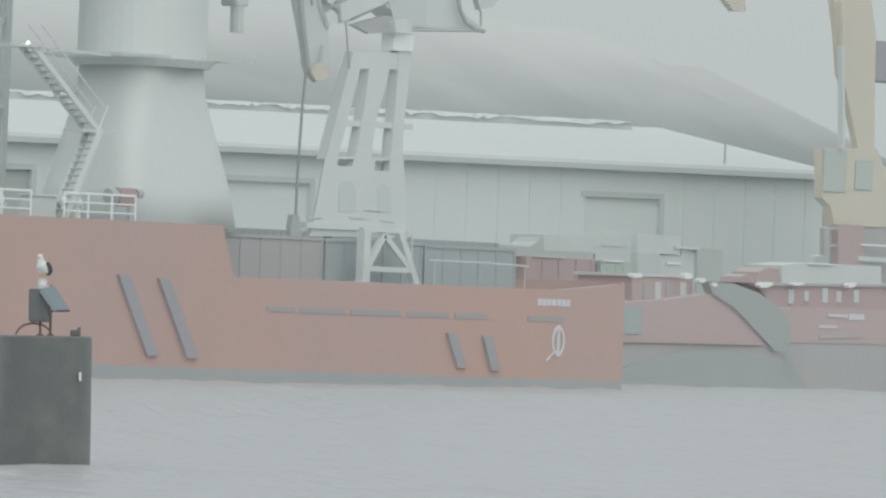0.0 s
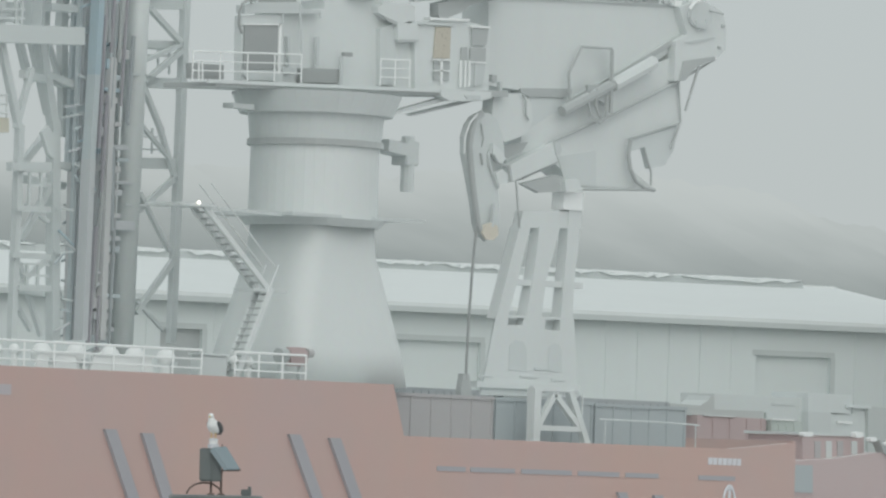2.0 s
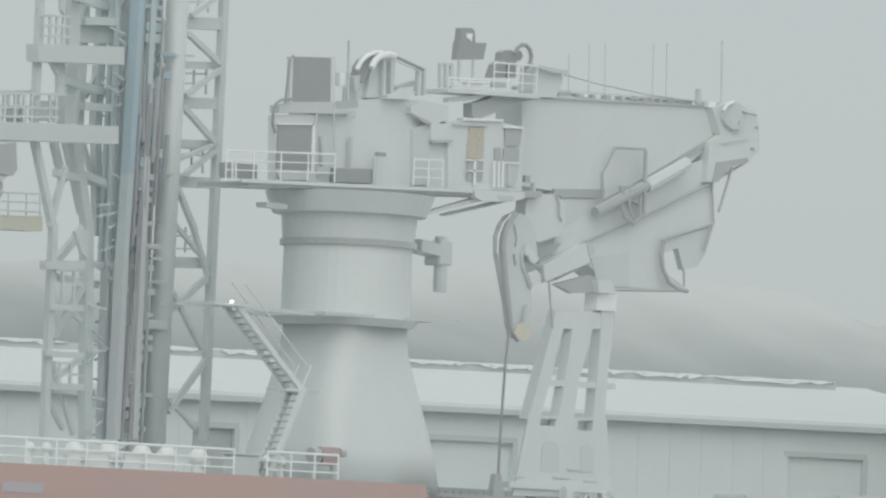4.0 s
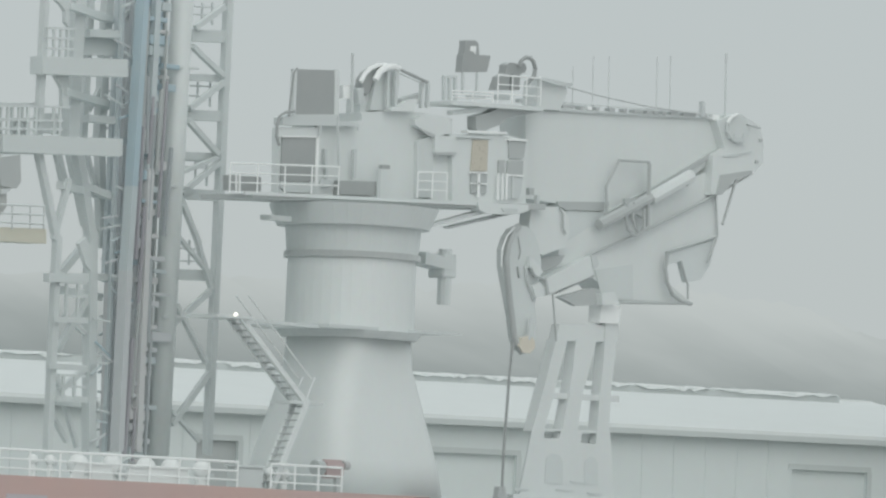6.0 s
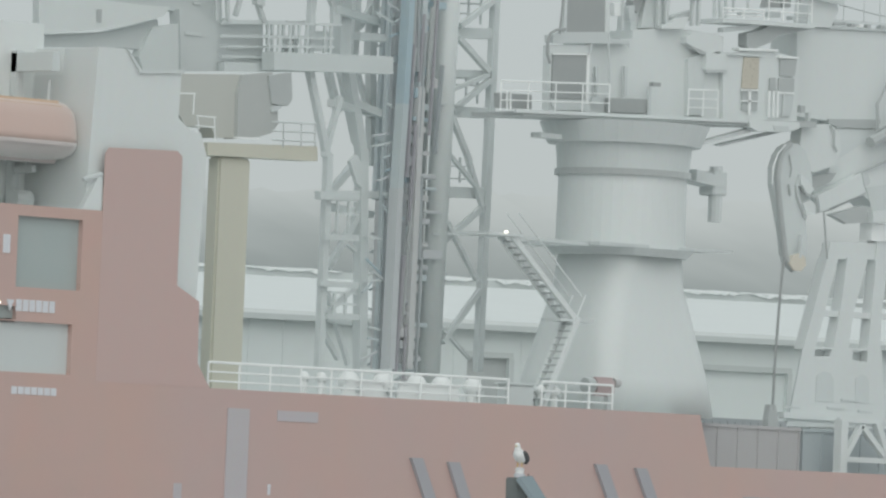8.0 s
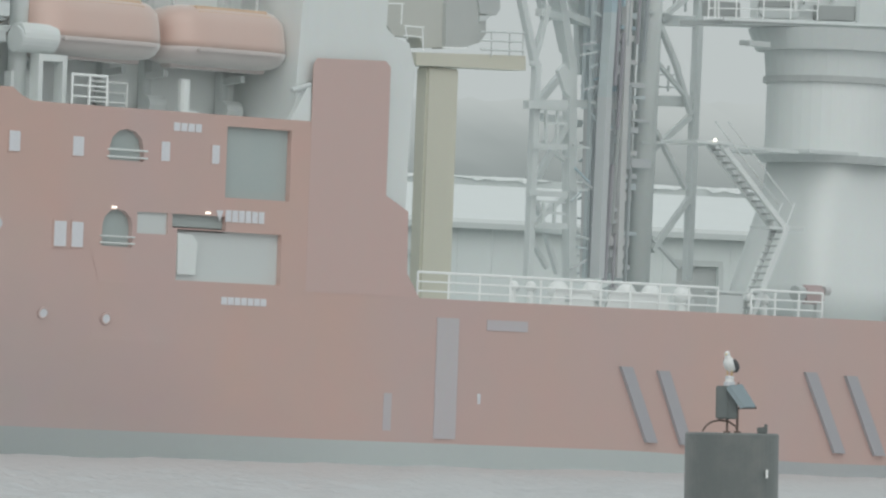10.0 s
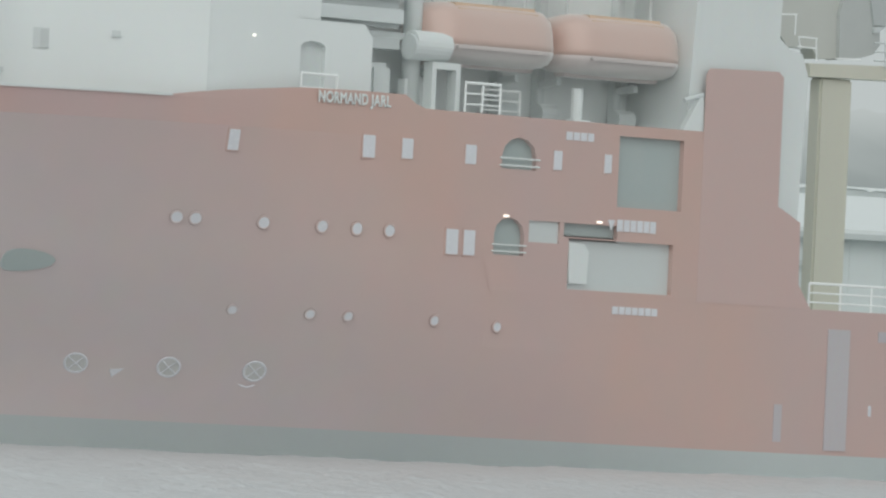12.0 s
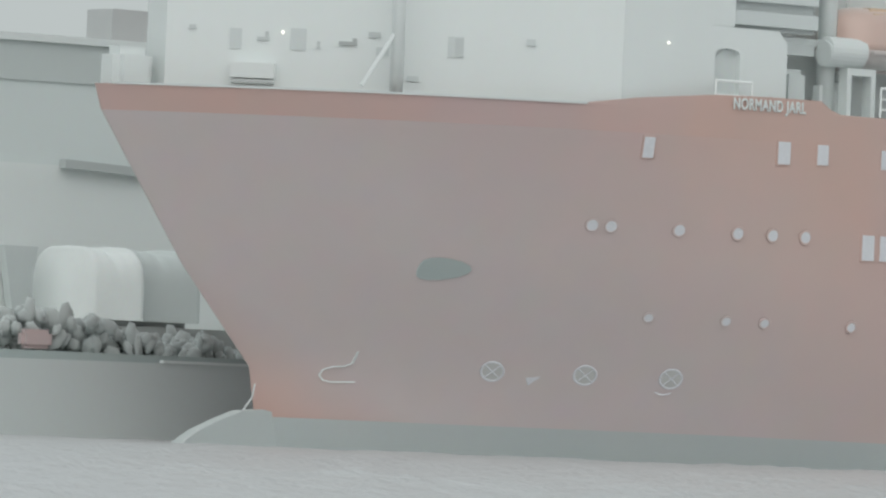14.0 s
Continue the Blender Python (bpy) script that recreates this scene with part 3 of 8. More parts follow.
    for x0, x1, z0, z1 in ((131.8, 132.4, 10.55, 11.3), (137.35, 137.9, 10.62, 11.42), (139.1, 139.6, 10.68, 11.4), (142.0, 142.5, 10.66, 11.35), (146.1, 146.5, 10.68, 11.38), (148.5, 148.85, 10.7, 11.38), (141.3, 141.85, 7.4, 8.3), (142.1, 142.62, 7.4, 8.3)):
        x, z = (x0 + x1) / 2, (z0 + z1) / 2
        y = MID - breadth(x, z)
        if x < 135:
            dx = (breadth(x + 0.2, z) - breadth(x - 0.2, z)) / 0.4
            dz = (breadth(x, z + 0.2) - breadth(x, z - 0.2)) / 0.4
            nrm = Vector((-dx, -1, -dz)).normalized()
            tx = nrm.cross(Vector((0, 0, -1))).normalized() * -1
            tx = tx if tx.x > 0 else -tx
            tz = nrm.cross(tx)
            tz = tz if tz.z > 0 else -tz
            fr = part("side_window", new_box(-0.26, 0.26, -0.03, 0.12, z0 - z - 0.05, z1 - z + 0.05, bevel=0.015), ORANGE, top, "upright window with rounded corners")
            fr.matrix_basis = Matrix(((tx.x, -nrm.x, tz.x, x), (tx.y, -nrm.y, tz.y, y), (tx.z, -nrm.z, tz.z, z), (0, 0, 0, 1)))
            part("pane", new_box(-0.21, 0.21, -0.045, -0.02, z0 - z, z1 - z, bevel=0.01), PANE, fr)
            continue
        fr = part("side_window", new_box(x0 - 0.05, x1 + 0.05, y - 0.02, y + 0.12, z0 - 0.05, z1 + 0.05, bevel=0.015), ORANGE, top, "upright window with rounded corners")
        part("pane", new_box(x0, x1, y - 0.035, y - 0.01, z0, z1, bevel=0.01), PANE, fr)
    # marks: thruster rings, bulb mark, draught bars, signs
    for x in (129.74, 132.64, 135.45):
        bm, m = torus_on_hull(bmesh.new(), x, 2.9, 0.40, 0.045)
        for a in (45, 135):
            d = Vector((math.cos(radians(a)), math.sin(radians(a)), 0)) * 0.38
            bar(bm, m @ (-d + Vector((0, 0, 0.015))), m @ (d + Vector((0, 0, 0.015))), 0.06, 0.03)
        ring = part("thruster_mark", bm, PANE, top, "white thruster mark, a crossed ring")
        part("ground", disc(bmesh.new(), x, 2.9, 0.4, 0.03, 24), MARK, ring, "faded pale disc")
    bm = bmesh.new()
    for z in (2.32,):
        for i in range(5):
            x0 = 135.08 + 0.16 * i
            bar(bm, (x0, MID - breadth(x0, z) - 0.03, z + 0.06 * (i - 2) ** 2 * 0.5), (x0 + 0.16, MID - breadth(x0 + 0.16, z) - 0.03, z + 0.06 * (i - 1) ** 2 * 0.5), 0.05, 0.05)
    part("thruster_mark_bar", bm, PANE, top)
    bm = bmesh.new()
    tri = [(130.85, 2.72), (131.3, 2.78), (131.0, 2.45)]
    vs = [bm.verts.new((x, MID - breadth(x, z) - 0.03, z)) for x, z in tri]
    r = bmesh.ops.extrude_face_region(bm, geom=[bm.faces.new(vs)])
    bmesh.ops.translate(bm, verts=[g for g in r["geom"] if isinstance(g, bmesh.types.BMVert)], vec=(0, 0.03, 0))
    part("thruster_triangle", bm, PANE, top)
    bm = bmesh.new()
    hook = [(125.55, 3.38), (125.55, 2.96), (125.35, 2.84), (125.05, 2.82), (124.8, 2.70), (124.72, 2.50), (124.85, 2.33), (125.1, 2.27), (125.8, 2.31)]
    for p, q in zip(hook, hook[1:]):
        bar(bm, (p[0], MID - breadth(*p) - 0.02, p[1]), (q[0], MID - breadth(*q) - 0.02, q[1]), 0.075, 0.05)
    part("bulb_symbol", bm, WHITE, top, "white bulbous bow symbol")
    # a flat dark plate on the hull; its colour stands in for the recess
    bm = bmesh.new()
    pocket = []
    for i in range(16):
        a = 2 * math.pi * i / 16
        x, z = 126.65 + 0.78 * math.cos(a) + 0.15 * math.cos(2 * a), 6.38 + 0.40 * math.sin(a)
        pocket.append((x, MID - breadth(x, z), z))
    front = [bm.verts.new((x, y - 0.07, z)) for x, y, z in pocket]
    back = [bm.verts.new((x, y + 0.1, z)) for x, y, z in pocket]
    bm.faces.new(front)
    for i in range(16):
        bm.faces.new((front[i], front[(i + 1) % 16], back[(i + 1) % 16], back[i]))
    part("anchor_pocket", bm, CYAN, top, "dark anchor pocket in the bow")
    for x0, x1, z0, z1 in ((146.65, 148.0, 11.8, 12.1), (149.25, 151.15, 8.62, 9.05), (149.2, 151.4, 5.6, 5.88), (205.2, 207.4, 3.45, 3.75)):
        n = max(4, round((x1 - x0) / 0.33))
        for i in range(n):
            a = x0 + (x1 - x0) * i / n
            part("sign_bar", new_box(a, a + (x1 - x0) / n * 0.86, NEAR - 0.025, NEAR + 0.01, z0, z1), PANE, top)
    part("sign_shield", new_prism([(148.8, 9.02), (149.15, 9.02), (148.97, 8.62)], NEAR - 0.025, NEAR + 0.01), PANE, top)
    # diagonal rubbing fenders and the dark slots
    for x0, z0, x1, z1, w in ((169.7, 3.95, 171.2, 1.05, 0.6), (171.7, 3.85, 173.1, 1.0, 0.6), (179.85, 4.03, 181.65, 0.85, 0.62), (182.15, 3.95, 183.95, 0.8, 0.62), (199.6, 2.15, 200.35, 0.7, 0.55), (201.9, 2.08, 202.5, 0.62, 0.55)):
        part("fender_strip", new_prism([(x0 - w / 2, z0), (x0 + w / 2, z0), (x1 + w / 2, z1), (x1 - w / 2, z1)], NEAR - 0.16, NEAR + 0.02), RUBBER, top, "diagonal blue-black rubber fender strip")
    part("slot", new_box(157.3, 157.7, NEAR - 0.02, NEAR + 0.02, 1.2, 2.6), FADED, top)
    part("fender_strip", new_box(159.85, 160.95, NEAR - 0.05, NEAR + 0.02, 0.95, 5.5), FADED, top, "faded upright rubber strip")
    part("hatch_mark", new_box(162.4, 164.5, NEAR - 0.03, NEAR + 0.02, 5.1, 5.5), FADED, top)
    for a, b in ((188.3, 190.0), (190.3, 193.0), (193.4, 196.5), (196.9, 199.5), (199.9, 202.0), (204.6, 207.0)):
        part("freeing_port", new_box(a, b, NEAR - 0.03, NEAR + 0.02, 2.78, 2.98), RUBBER, top)
    bm, m = torus_on_hull(bmesh.new(), 206.65, 1.95, 0.36, 0.07)
    for v in bm.verts:
        v.co.z = 1.95 + (v.co.z - 1.95) * 1.6
    bar(bm, (206.4, NEAR - 0.02, 1.5), (205.9, NEAR - 0.02, 1.1), 0.12, 0.04)
    bar(bm, (206.65, NEAR - 0.02, 1.5), (206.65, NEAR - 0.02, 2.4), 0.16, 0.04)
    part("stern_mark", bm, PANE, top, "worn pale mark near the stern")
    part("tiny_mark", new_box(162.05, 162.2, NEAR - 0.02, NEAR + 0.01, 2.3, 2.7), PANE, top)
    return top


def hull_deck(z, x_end):
    bm = bmesh.new()
    n = 24
    xs0 = float(np.interp(z, HZ, STEM)) + 0.1
    rows = []
    for i in range(n + 1):
        x = xs0 + (x_end - xs0) * i / n
        b = max(0.02, breadth(x, z) - 0.05)
        rows.append((bm.verts.new((x, MID - b, z)), bm.verts.new((x, MID + b, z))))
    for a, b in zip(rows, rows[1:]):
        bm.faces.new((a[0], b[0], b[1], a[1]))
    return bm


the_ship = ship()


# ---- the ship's white upper works ----
def deckhouse():
    top = thing("deckhouse", "white forward deckhouse and bridge block of the ship", "deckhouse")
    # one white front, angled back from the side house to the foredeck
    bm = bmesh.new()
    plan = [(118.20, 186.50), (131.00, 176.99), (134.9, 176.99), (134.9, 191.0), (123.0, 191.0), (118.30, 187.9)]
    low, high = [[bm.verts.new((x, y, z)) for x, y in plan] for z in (11.36, 24.0)]
    bm.faces.new(low)
    bm.faces.new(high[::-1])
    for i in range(6):
        k = (i + 1) % 6
        bm.faces.new((low[i], low[k], high[k], high[i]))
    part("house_body", bm, HOUSE, top)
    part("fore_window", new_box(-0.21, 0.21, -0.04, 0.02, -0.36, 0.36), STEEL, top, "grey window").matrix_basis = pose(120.16, 185.05, 14.09, 0, 0, -36.6)
    part("fore_window", new_box(-0.28, 0.28, -0.04, 0.02, -0.38, 0.38), STEEL, top, "grey window").matrix_basis = pose(121.91, 183.74, 14.15, 0, 0, -36.6)
    part("wall_fitting", new_box(-0.21, 0.21, -0.08, 0.02, -0.06, 0.06), GREY, top).matrix_basis = pose(120.92, 184.48, 14.13, 0, 0, -36.6)
    part("wall_fitting", new_box(-0.06, 0.06, -0.08, 0.02, -0.10, 0.10), GREY, top).matrix_basis = pose(121.03, 184.40, 14.28, 0, 0, -36.6)
    part("wall_fitting", new_box(-0.06, 0.06, -0.08, 0.02, -0.12, 0.12), GREY, top).matrix_basis = pose(122.48, 183.32, 13.99, 0, 0, -36.6)
    part("wall_fitting", new_box(-0.32, 0.32, -0.08, 0.02, -0.07, 0.07), DARK, top).matrix_basis = pose(123.30, 182.71, 14.07, 0, 0, -36.6)
    part("wall_fitting", new_box(-0.08, 0.08, -0.08, 0.02, -0.06, 0.06), DARK, top).matrix_basis = pose(123.49, 182.57, 14.20, 0, 0, -36.6)
    part("wall_fitting", new_box(-0.22, 0.22, -0.08, 0.02, -0.10, 0.10), GREY, top).matrix_basis = pose(124.04, 182.16, 14.41, 0, 0, -36.6)
    part("wall_fitting", new_box(-0.22, 0.22, -0.08, 0.02, -0.15, 0.15), STEEL, top).matrix_basis = pose(124.28, 181.99, 13.84, 0, 0, -36.6)
    part("wall_fitting", new_box(-0.12, 0.12, -0.08, 0.02, -0.07, 0.07), GREY, top).matrix_basis = pose(118.94, 185.95, 14.45, 0, 0, -36.6)
    part("deck_box", new_box(-0.76, 0.76, -0.50, 0.02, -0.27, 0.27), HOUSE, top, "white deck box").matrix_basis = pose(120.68, 184.65, 12.99, 0, 0, -36.6)
    part("deck_box_foot", new_box(-0.75, 0.75, -0.45, 0.02, -0.06, 0.06), GREY, top).matrix_basis = pose(120.69, 184.65, 12.62, 0, 0, -36.6)
    part("side_window", new_box(-0.28, 0.28, -0.04, 0.02, -0.36, 0.36), PALE, top, "grey window with a dark side").matrix_basis = pose(126.32, 180.47, 14.10, 0, 0, -36.6)
    part("side_window_pane", new_box(-0.14, 0.14, -0.06, 0.02, -0.32, 0.32), GREY, top).matrix_basis = pose(126.41, 180.40, 14.09, 0, 0, -36.6)
    part("wall_fitting", new_box(-0.16, 0.16, -0.08, 0.02, -0.11, 0.11), STEEL, top).matrix_basis = pose(128.41, 178.91, 14.37, 0, 0, -36.6)
    part("wall_fitting", new_box(-0.21, 0.21, -0.08, 0.02, -0.09, 0.09), STEEL, top).matrix_basis = pose(125.15, 181.34, 12.94, 0, 0, -36.6)
    part("wall_fitting", new_box(-0.09, 0.09, -0.08, 0.02, -0.27, 0.27), STEEL, top).matrix_basis = pose(124.58, 181.76, 12.79, 0, 0, -36.6)
    # side house that stands at the ship's edge
    part("side_house", holed_plate([(131.0, 12.4), (138.2, 12.4), (138.2, 14.9), (137.8, 15.35), (131.0, 15.35)], [arch(135.0, 136.1, 13.0, 14.6, 0.2)], NEAR + 0.8, 0.25), HOUSE, top)
    part("side_house_block", new_box(134.95, 138.1, NEAR + 1.1, 182.0, 12.4, 15.34), HOUSE, top)
    part("doorway_back", new_box(134.96, 136.15, NEAR + 1.03, NEAR + 1.07, 12.9, 14.7), PALE, top)
    part("wall_block", new_box(134.92, 135.9, NEAR + 0.9, 182.0, 15.36, 24.0), HOUSE, top)
    part("wall_block", new_box(139.7, 152.0, 181.5, 194.0, 12.4, 23.0), PALE, top)
    for i in range(9):
        z = 15.5 + i * 0.85
        part("grille_slat", new_box(135.9, 139.7, NEAR + 1.0, NEAR + 1.2, z, z + 0.5), STEEL, top, "grey louvre")
    part("grille_back", new_box(135.9, 139.7, NEAR + 1.3, NEAR + 1.5, 15.35, 24.0), GREY, top)
    part("bulkhead_lamp", new_ball((132.9, NEAR + 0.74, 14.62), 0.045, 0.045, 0.045), LAMP_GLOW, top, "small lit bulkhead lamp")
    part("bulkhead_lamp", new_ball((121.41, 183.99, 14.37), 0.05, 0.05, 0.05), LAMP_GLOW, top, "small lit bulkhead lamp")
    return top


deckhouse()


def foremast():
    top = thing("foredeck_mast", "white foredeck mast with a slanting stay", "mast")
    part("pole", new_tube((123.89, 180.5, 11.4), (123.89, 180.5, 22.0), 0.24, 0.2, seg=14), HOUSE, top, smooth=True)
    part("stay", new_tube((122.45, 180.5, 12.53), (123.77, 180.5, 14.45), 0.08, seg=8), HOUSE, top)
    part("foot", new_box(123.49, 124.29, 180.2, 181.0, 11.36, 11.7, bevel=0.05), WHITE, top)


def bow_post():
    top = thing("bow_light_post", "white bow post with a lantern bracket", "post")
    part("pole", new_tube((118.4, 187.2, 11.36), (118.4, 187.2, 16.5), 0.13, seg=10), WHITE, top)
    part("bracket", new_box(118.3, 118.9, 187.1, 187.3, 14.1, 14.25), WHITE, top)


def winch_cover():
    top = thing("winch_cover", "rounded white cover over a foredeck winch", "cover")
    part("cover", new_box(116.35, 118.0, 186.7, 188.0, 11.36, 13.65, bevel=0.3), HOUSE, top)


foremast()
bow_post()
winch_cover()
railing("side_deck_railing", "white railing across the side doorway", (134.7, NEAR + 0.3, 12.42), (136.3, NEAR + 0.3, 12.42), 1.0, 1.6, mids=1)


def lifeboat(x0, x1):
    top = thing("lifeboat", "orange enclosed lifeboat hanging in its davit", "lifeboat", "lifeboats")
    n = 18
    # the bottom's darker red paints in the shade below the gunwale
    for name, mat, words, prof in (
            ("canopy", BOAT, "", ((1.00, 14.95), (0.99, 15.2), (0.90, 15.85), (0.78, 16.25), (0.55, 16.46), (0.0, 16.55))),
            ("hull", BOAT_RED, "bottom with its shade painted dull red", ((1.02, 14.95), (0.96, 14.72), (0.72, 14.45), (0.35, 14.32), (0.0, 14.28)))):
        bm = bmesh.new()
        rings = []
        for i in range(n + 1):
            f = i / n
            full = max(0.35, (1 - abs(2 * f - 1) ** 6) ** 0.5 if 0 < f < 1 else 0.35)
            rise = 0.5 + 0.5 * full
            outline = [(-w, z) for w, z in prof] + [(w, z) for w, z in prof[-2::-1]]
            rings.append([bm.verts.new((x0 + (x1 - x0) * f, 178.2 + 1.5 * full * w, 14.95 + (z - 14.95) * rise)) for w, z in outline])
        for p, q in zip(rings, rings[1:]):
            for j in range(len(p) - 1):
                bm.faces.new((p[j], p[j + 1], q[j + 1], q[j]))
            bm.faces.new((p[-1], p[0], q[0], q[-1]))
        bm.faces.new(rings[0])
        bm.faces.new(rings[-1][::-1])
        part(name, bm, mat, top, words, smooth=True)
    part("amber_roof_patch", new_box(x0 + 1.0, x1 - 1.0, 177.05, 178.0, 16.02, 16.48, bevel=0.2), BOAT_TOP, top, "amber reflective roof patch")
    part("gunwale", new_box(x0 + 0.9, x1 - 0.9, 176.6, 176.78, 14.78, 14.9, bevel=0.03), BOAT_RED, top, "darker rubbing strip")
    part("keel", new_box(x0 + 0.6, x1 - 0.6, 177.9, 178.5, 14.2, 14.5, bevel=0.06), BOAT_RED, top)
    part("hook", new_tube((x0 + 0.9, 178.2, 16.3), (x0 + 0.9, 178.2, 17.3), 0.07, seg=6), GREY, top)
    part("hook", new_tube((x1 - 0.9, 178.2, 16.3), (x1 - 0.9, 178.2, 17.3), 0.07, seg=6), GREY, top)
    return top


def davit(x):
    top = thing("lifeboat_davit", "grey steel davit arm over a lifeboat", "davit", "lifeboat davits")
    part("upright", new_box(x - 0.18, x + 0.18, 179.6, 180.0, 12.4, 18.4, bevel=0.04), STEEL, top)
    part("arm", new_prism([(x - 0.18, 17.6), (x + 0.18, 17.6), (x + 0.18, 18.3), (x - 0.18, 18.3)], 177.6, 180.2), STEEL, top)
    part("cradle", new_bar((x, 179.9, 13.9), (x, 178.6, 14.0), 0.2, 0.25), STEEL, top)
    part("winch", new_tube((x - 0.4, 179.3, 12.85), (x + 0.4, 179.3, 12.85), 0.35, seg=12), STEEL, top)


lifeboat(140.9, 147.0)
lifeboat(147.2, 153.0)
for x in (142.2, 146.2, 148.2, 151.9):
    davit(x)


def boat_bay():
    top = thing("boat_deck_bulkhead", "bulkhead behind the lifeboats, whitened to lift the dark bay", "bulkhead")
    # bulkhead and screen coloured white to brighten the shaded bay
    part("bulkhead", new_box(139.7, 153.3, 180.0, 181.0, 12.4, 19.5), HOUSE, top)
    part("aft_screen", new_box(152.9, 153.2, 178.4, 180.0, 12.4, 18.5), HOUSE, top)


boat_bay()


def raft_canister():
    top = thing("liferaft_canister", "white liferaft canister on a stand", "liferaft")
    part("shell", new_tube((140.1, 177.2, 14.85), (141.7, 177.2, 14.85), 0.48, seg=18), WHITE, top, smooth=False)
    part("lower_shell", new_tube((140.0, 177.2, 14.72), (141.65, 177.2, 14.72), 0.46, seg=18), GREY, top)
    part("stand", new_prism([(140.9, 12.4), (141.1, 12.4), (141.1, 14.0), (142.0, 14.0), (142.0, 12.4), (142.2, 12.4), (142.2, 14.25), (140.9, 14.25)], 176.9, 177.4), WHITE, top)


def mast_pole():
    top = thing("funnel_post", "tall white pipe post beside the boat deck", "post")
    part("pipe", new_tube((140.7, 177.9, 12.4), (140.7, 177.9, 24.0), 0.34, seg=14), WHITE, top, smooth=True)
    part("brace", new_bar((138.1, 177.9, 15.1), (140.4, 177.9, 15.1), 0.25, 0.25), WHITE, top)
    part("base_web", new_prism([(140.3, 12.42), (141.6, 12.42), (141.0, 13.6), (140.3, 13.6)], 177.7, 178.1), WHITE, top)


def vent_cowl():
    top = thing("deck_vent", "rounded grey deck vent beside the side house", "vent")
    part("trunk", new_box(138.6, 139.7, 177.6, 178.5, 12.4, 14.1, bevel=0.2), PALE, top)
    part("grate", new_box(138.5, 139.9, 177.6, 178.5, 14.6, 15.0), GREY, top)


raft_canister()
mast_pole()
vent_cowl()
railing("boat_deck_railing", "white boat deck railing beside the liferaft", (142.0, NEAR + 0.15, 12.42), (143.6, NEAR + 0.15, 12.42), 1.15, 0.8)
railing("boat_deck_railing", "white boat deck railing under the lifeboats", (144.6, 178.6, 12.42), (146.4, 178.6, 12.42), 1.1, 0.9)


def post_white():
    top = thing("boat_deck_post", "stubby white post under the lifeboats", "post")
    part("post", new_tube((148.1, 177.4, 12.42), (148.1, 177.4, 13.75), 0.22, seg=10), WHITE, top)
    part("foot", new_box(147.8, 148.6, 177.1, 177.7, 12.42, 12.62, bevel=0.04), WHITE, top)


post_white()


def casing():
    top = thing("exhaust_casing", "white exhaust casing with an orange panel", "casing")
    outline = [(152.6, 12.5), (158.3, 9.4), (158.54, 14.84), (158.20, 15.71), (157.60, 15.81), (157.04, 16.22), (157.10, 17.91), (155.09, 17.80), (154.34, 18.58), (152.96, 18.55)]
    part("casing_body", new_prism(outline, NEAR + 0.3, NEAR + 5.0), WHITE, top)
    part("casing_lower", new_prism([(157.0, 6.15), (158.3, 6.15), (158.3, 9.5), (157.0, 9.9)], NEAR + 0.3, NEAR + 5.0), WHITE, top)
    part("ledge", new_prism([(154.25, 18.62), (155.03, 17.86), (157.15, 18.02), (157.16, 17.88), (154.98, 17.71)], NEAR + 0.2, NEAR + 5.2), PALE, top)
    part("casing_foot", new_prism([(152.22, 12.43), (153.36, 12.45), (153.2, 13.8), (153.05, 13.8)], NEAR + 0.05, NEAR + 0.3), WHITE, top)
    part("pipe_stub", new_tube((152.3, NEAR + 0.1, 13.6), (153.2, NEAR + 0.1, 13.85), 0.09, seg=8), GREY, top)
    return top


casing()


# ---- deck crane ----
def bent_pipe(way, y, r, seg=8):
    """A round pipe or hose along (x, z) points at one depth, swept as one skin."""
    bm = bmesh.new()
    rings = []
    for i, (x, z) in enumerate(way):
        a, b = way[max(i - 1, 0)], way[min(i + 1, len(way) - 1)]
        d = Vector((b[0] - a[0], 0, b[1] - a[1])).normalized()
        n = Vector((-d.z, 0, d.x))
        rings.append([bm.verts.new(Vector((x, y, z)) + n * r * math.cos(2 * math.pi * k / seg) + Vector((0, r * math.sin(2 * math.pi * k / seg), 0))) for k in range(seg)])
    for p, q in zip(rings, rings[1:]):
        for k in range(seg):
            bm.faces.new((p[k], p[(k + 1) % seg], q[(k + 1) % seg], q[k]))
    bm.faces.new(rings[0])
    bm.faces.new(rings[-1][::-1])
    return bm


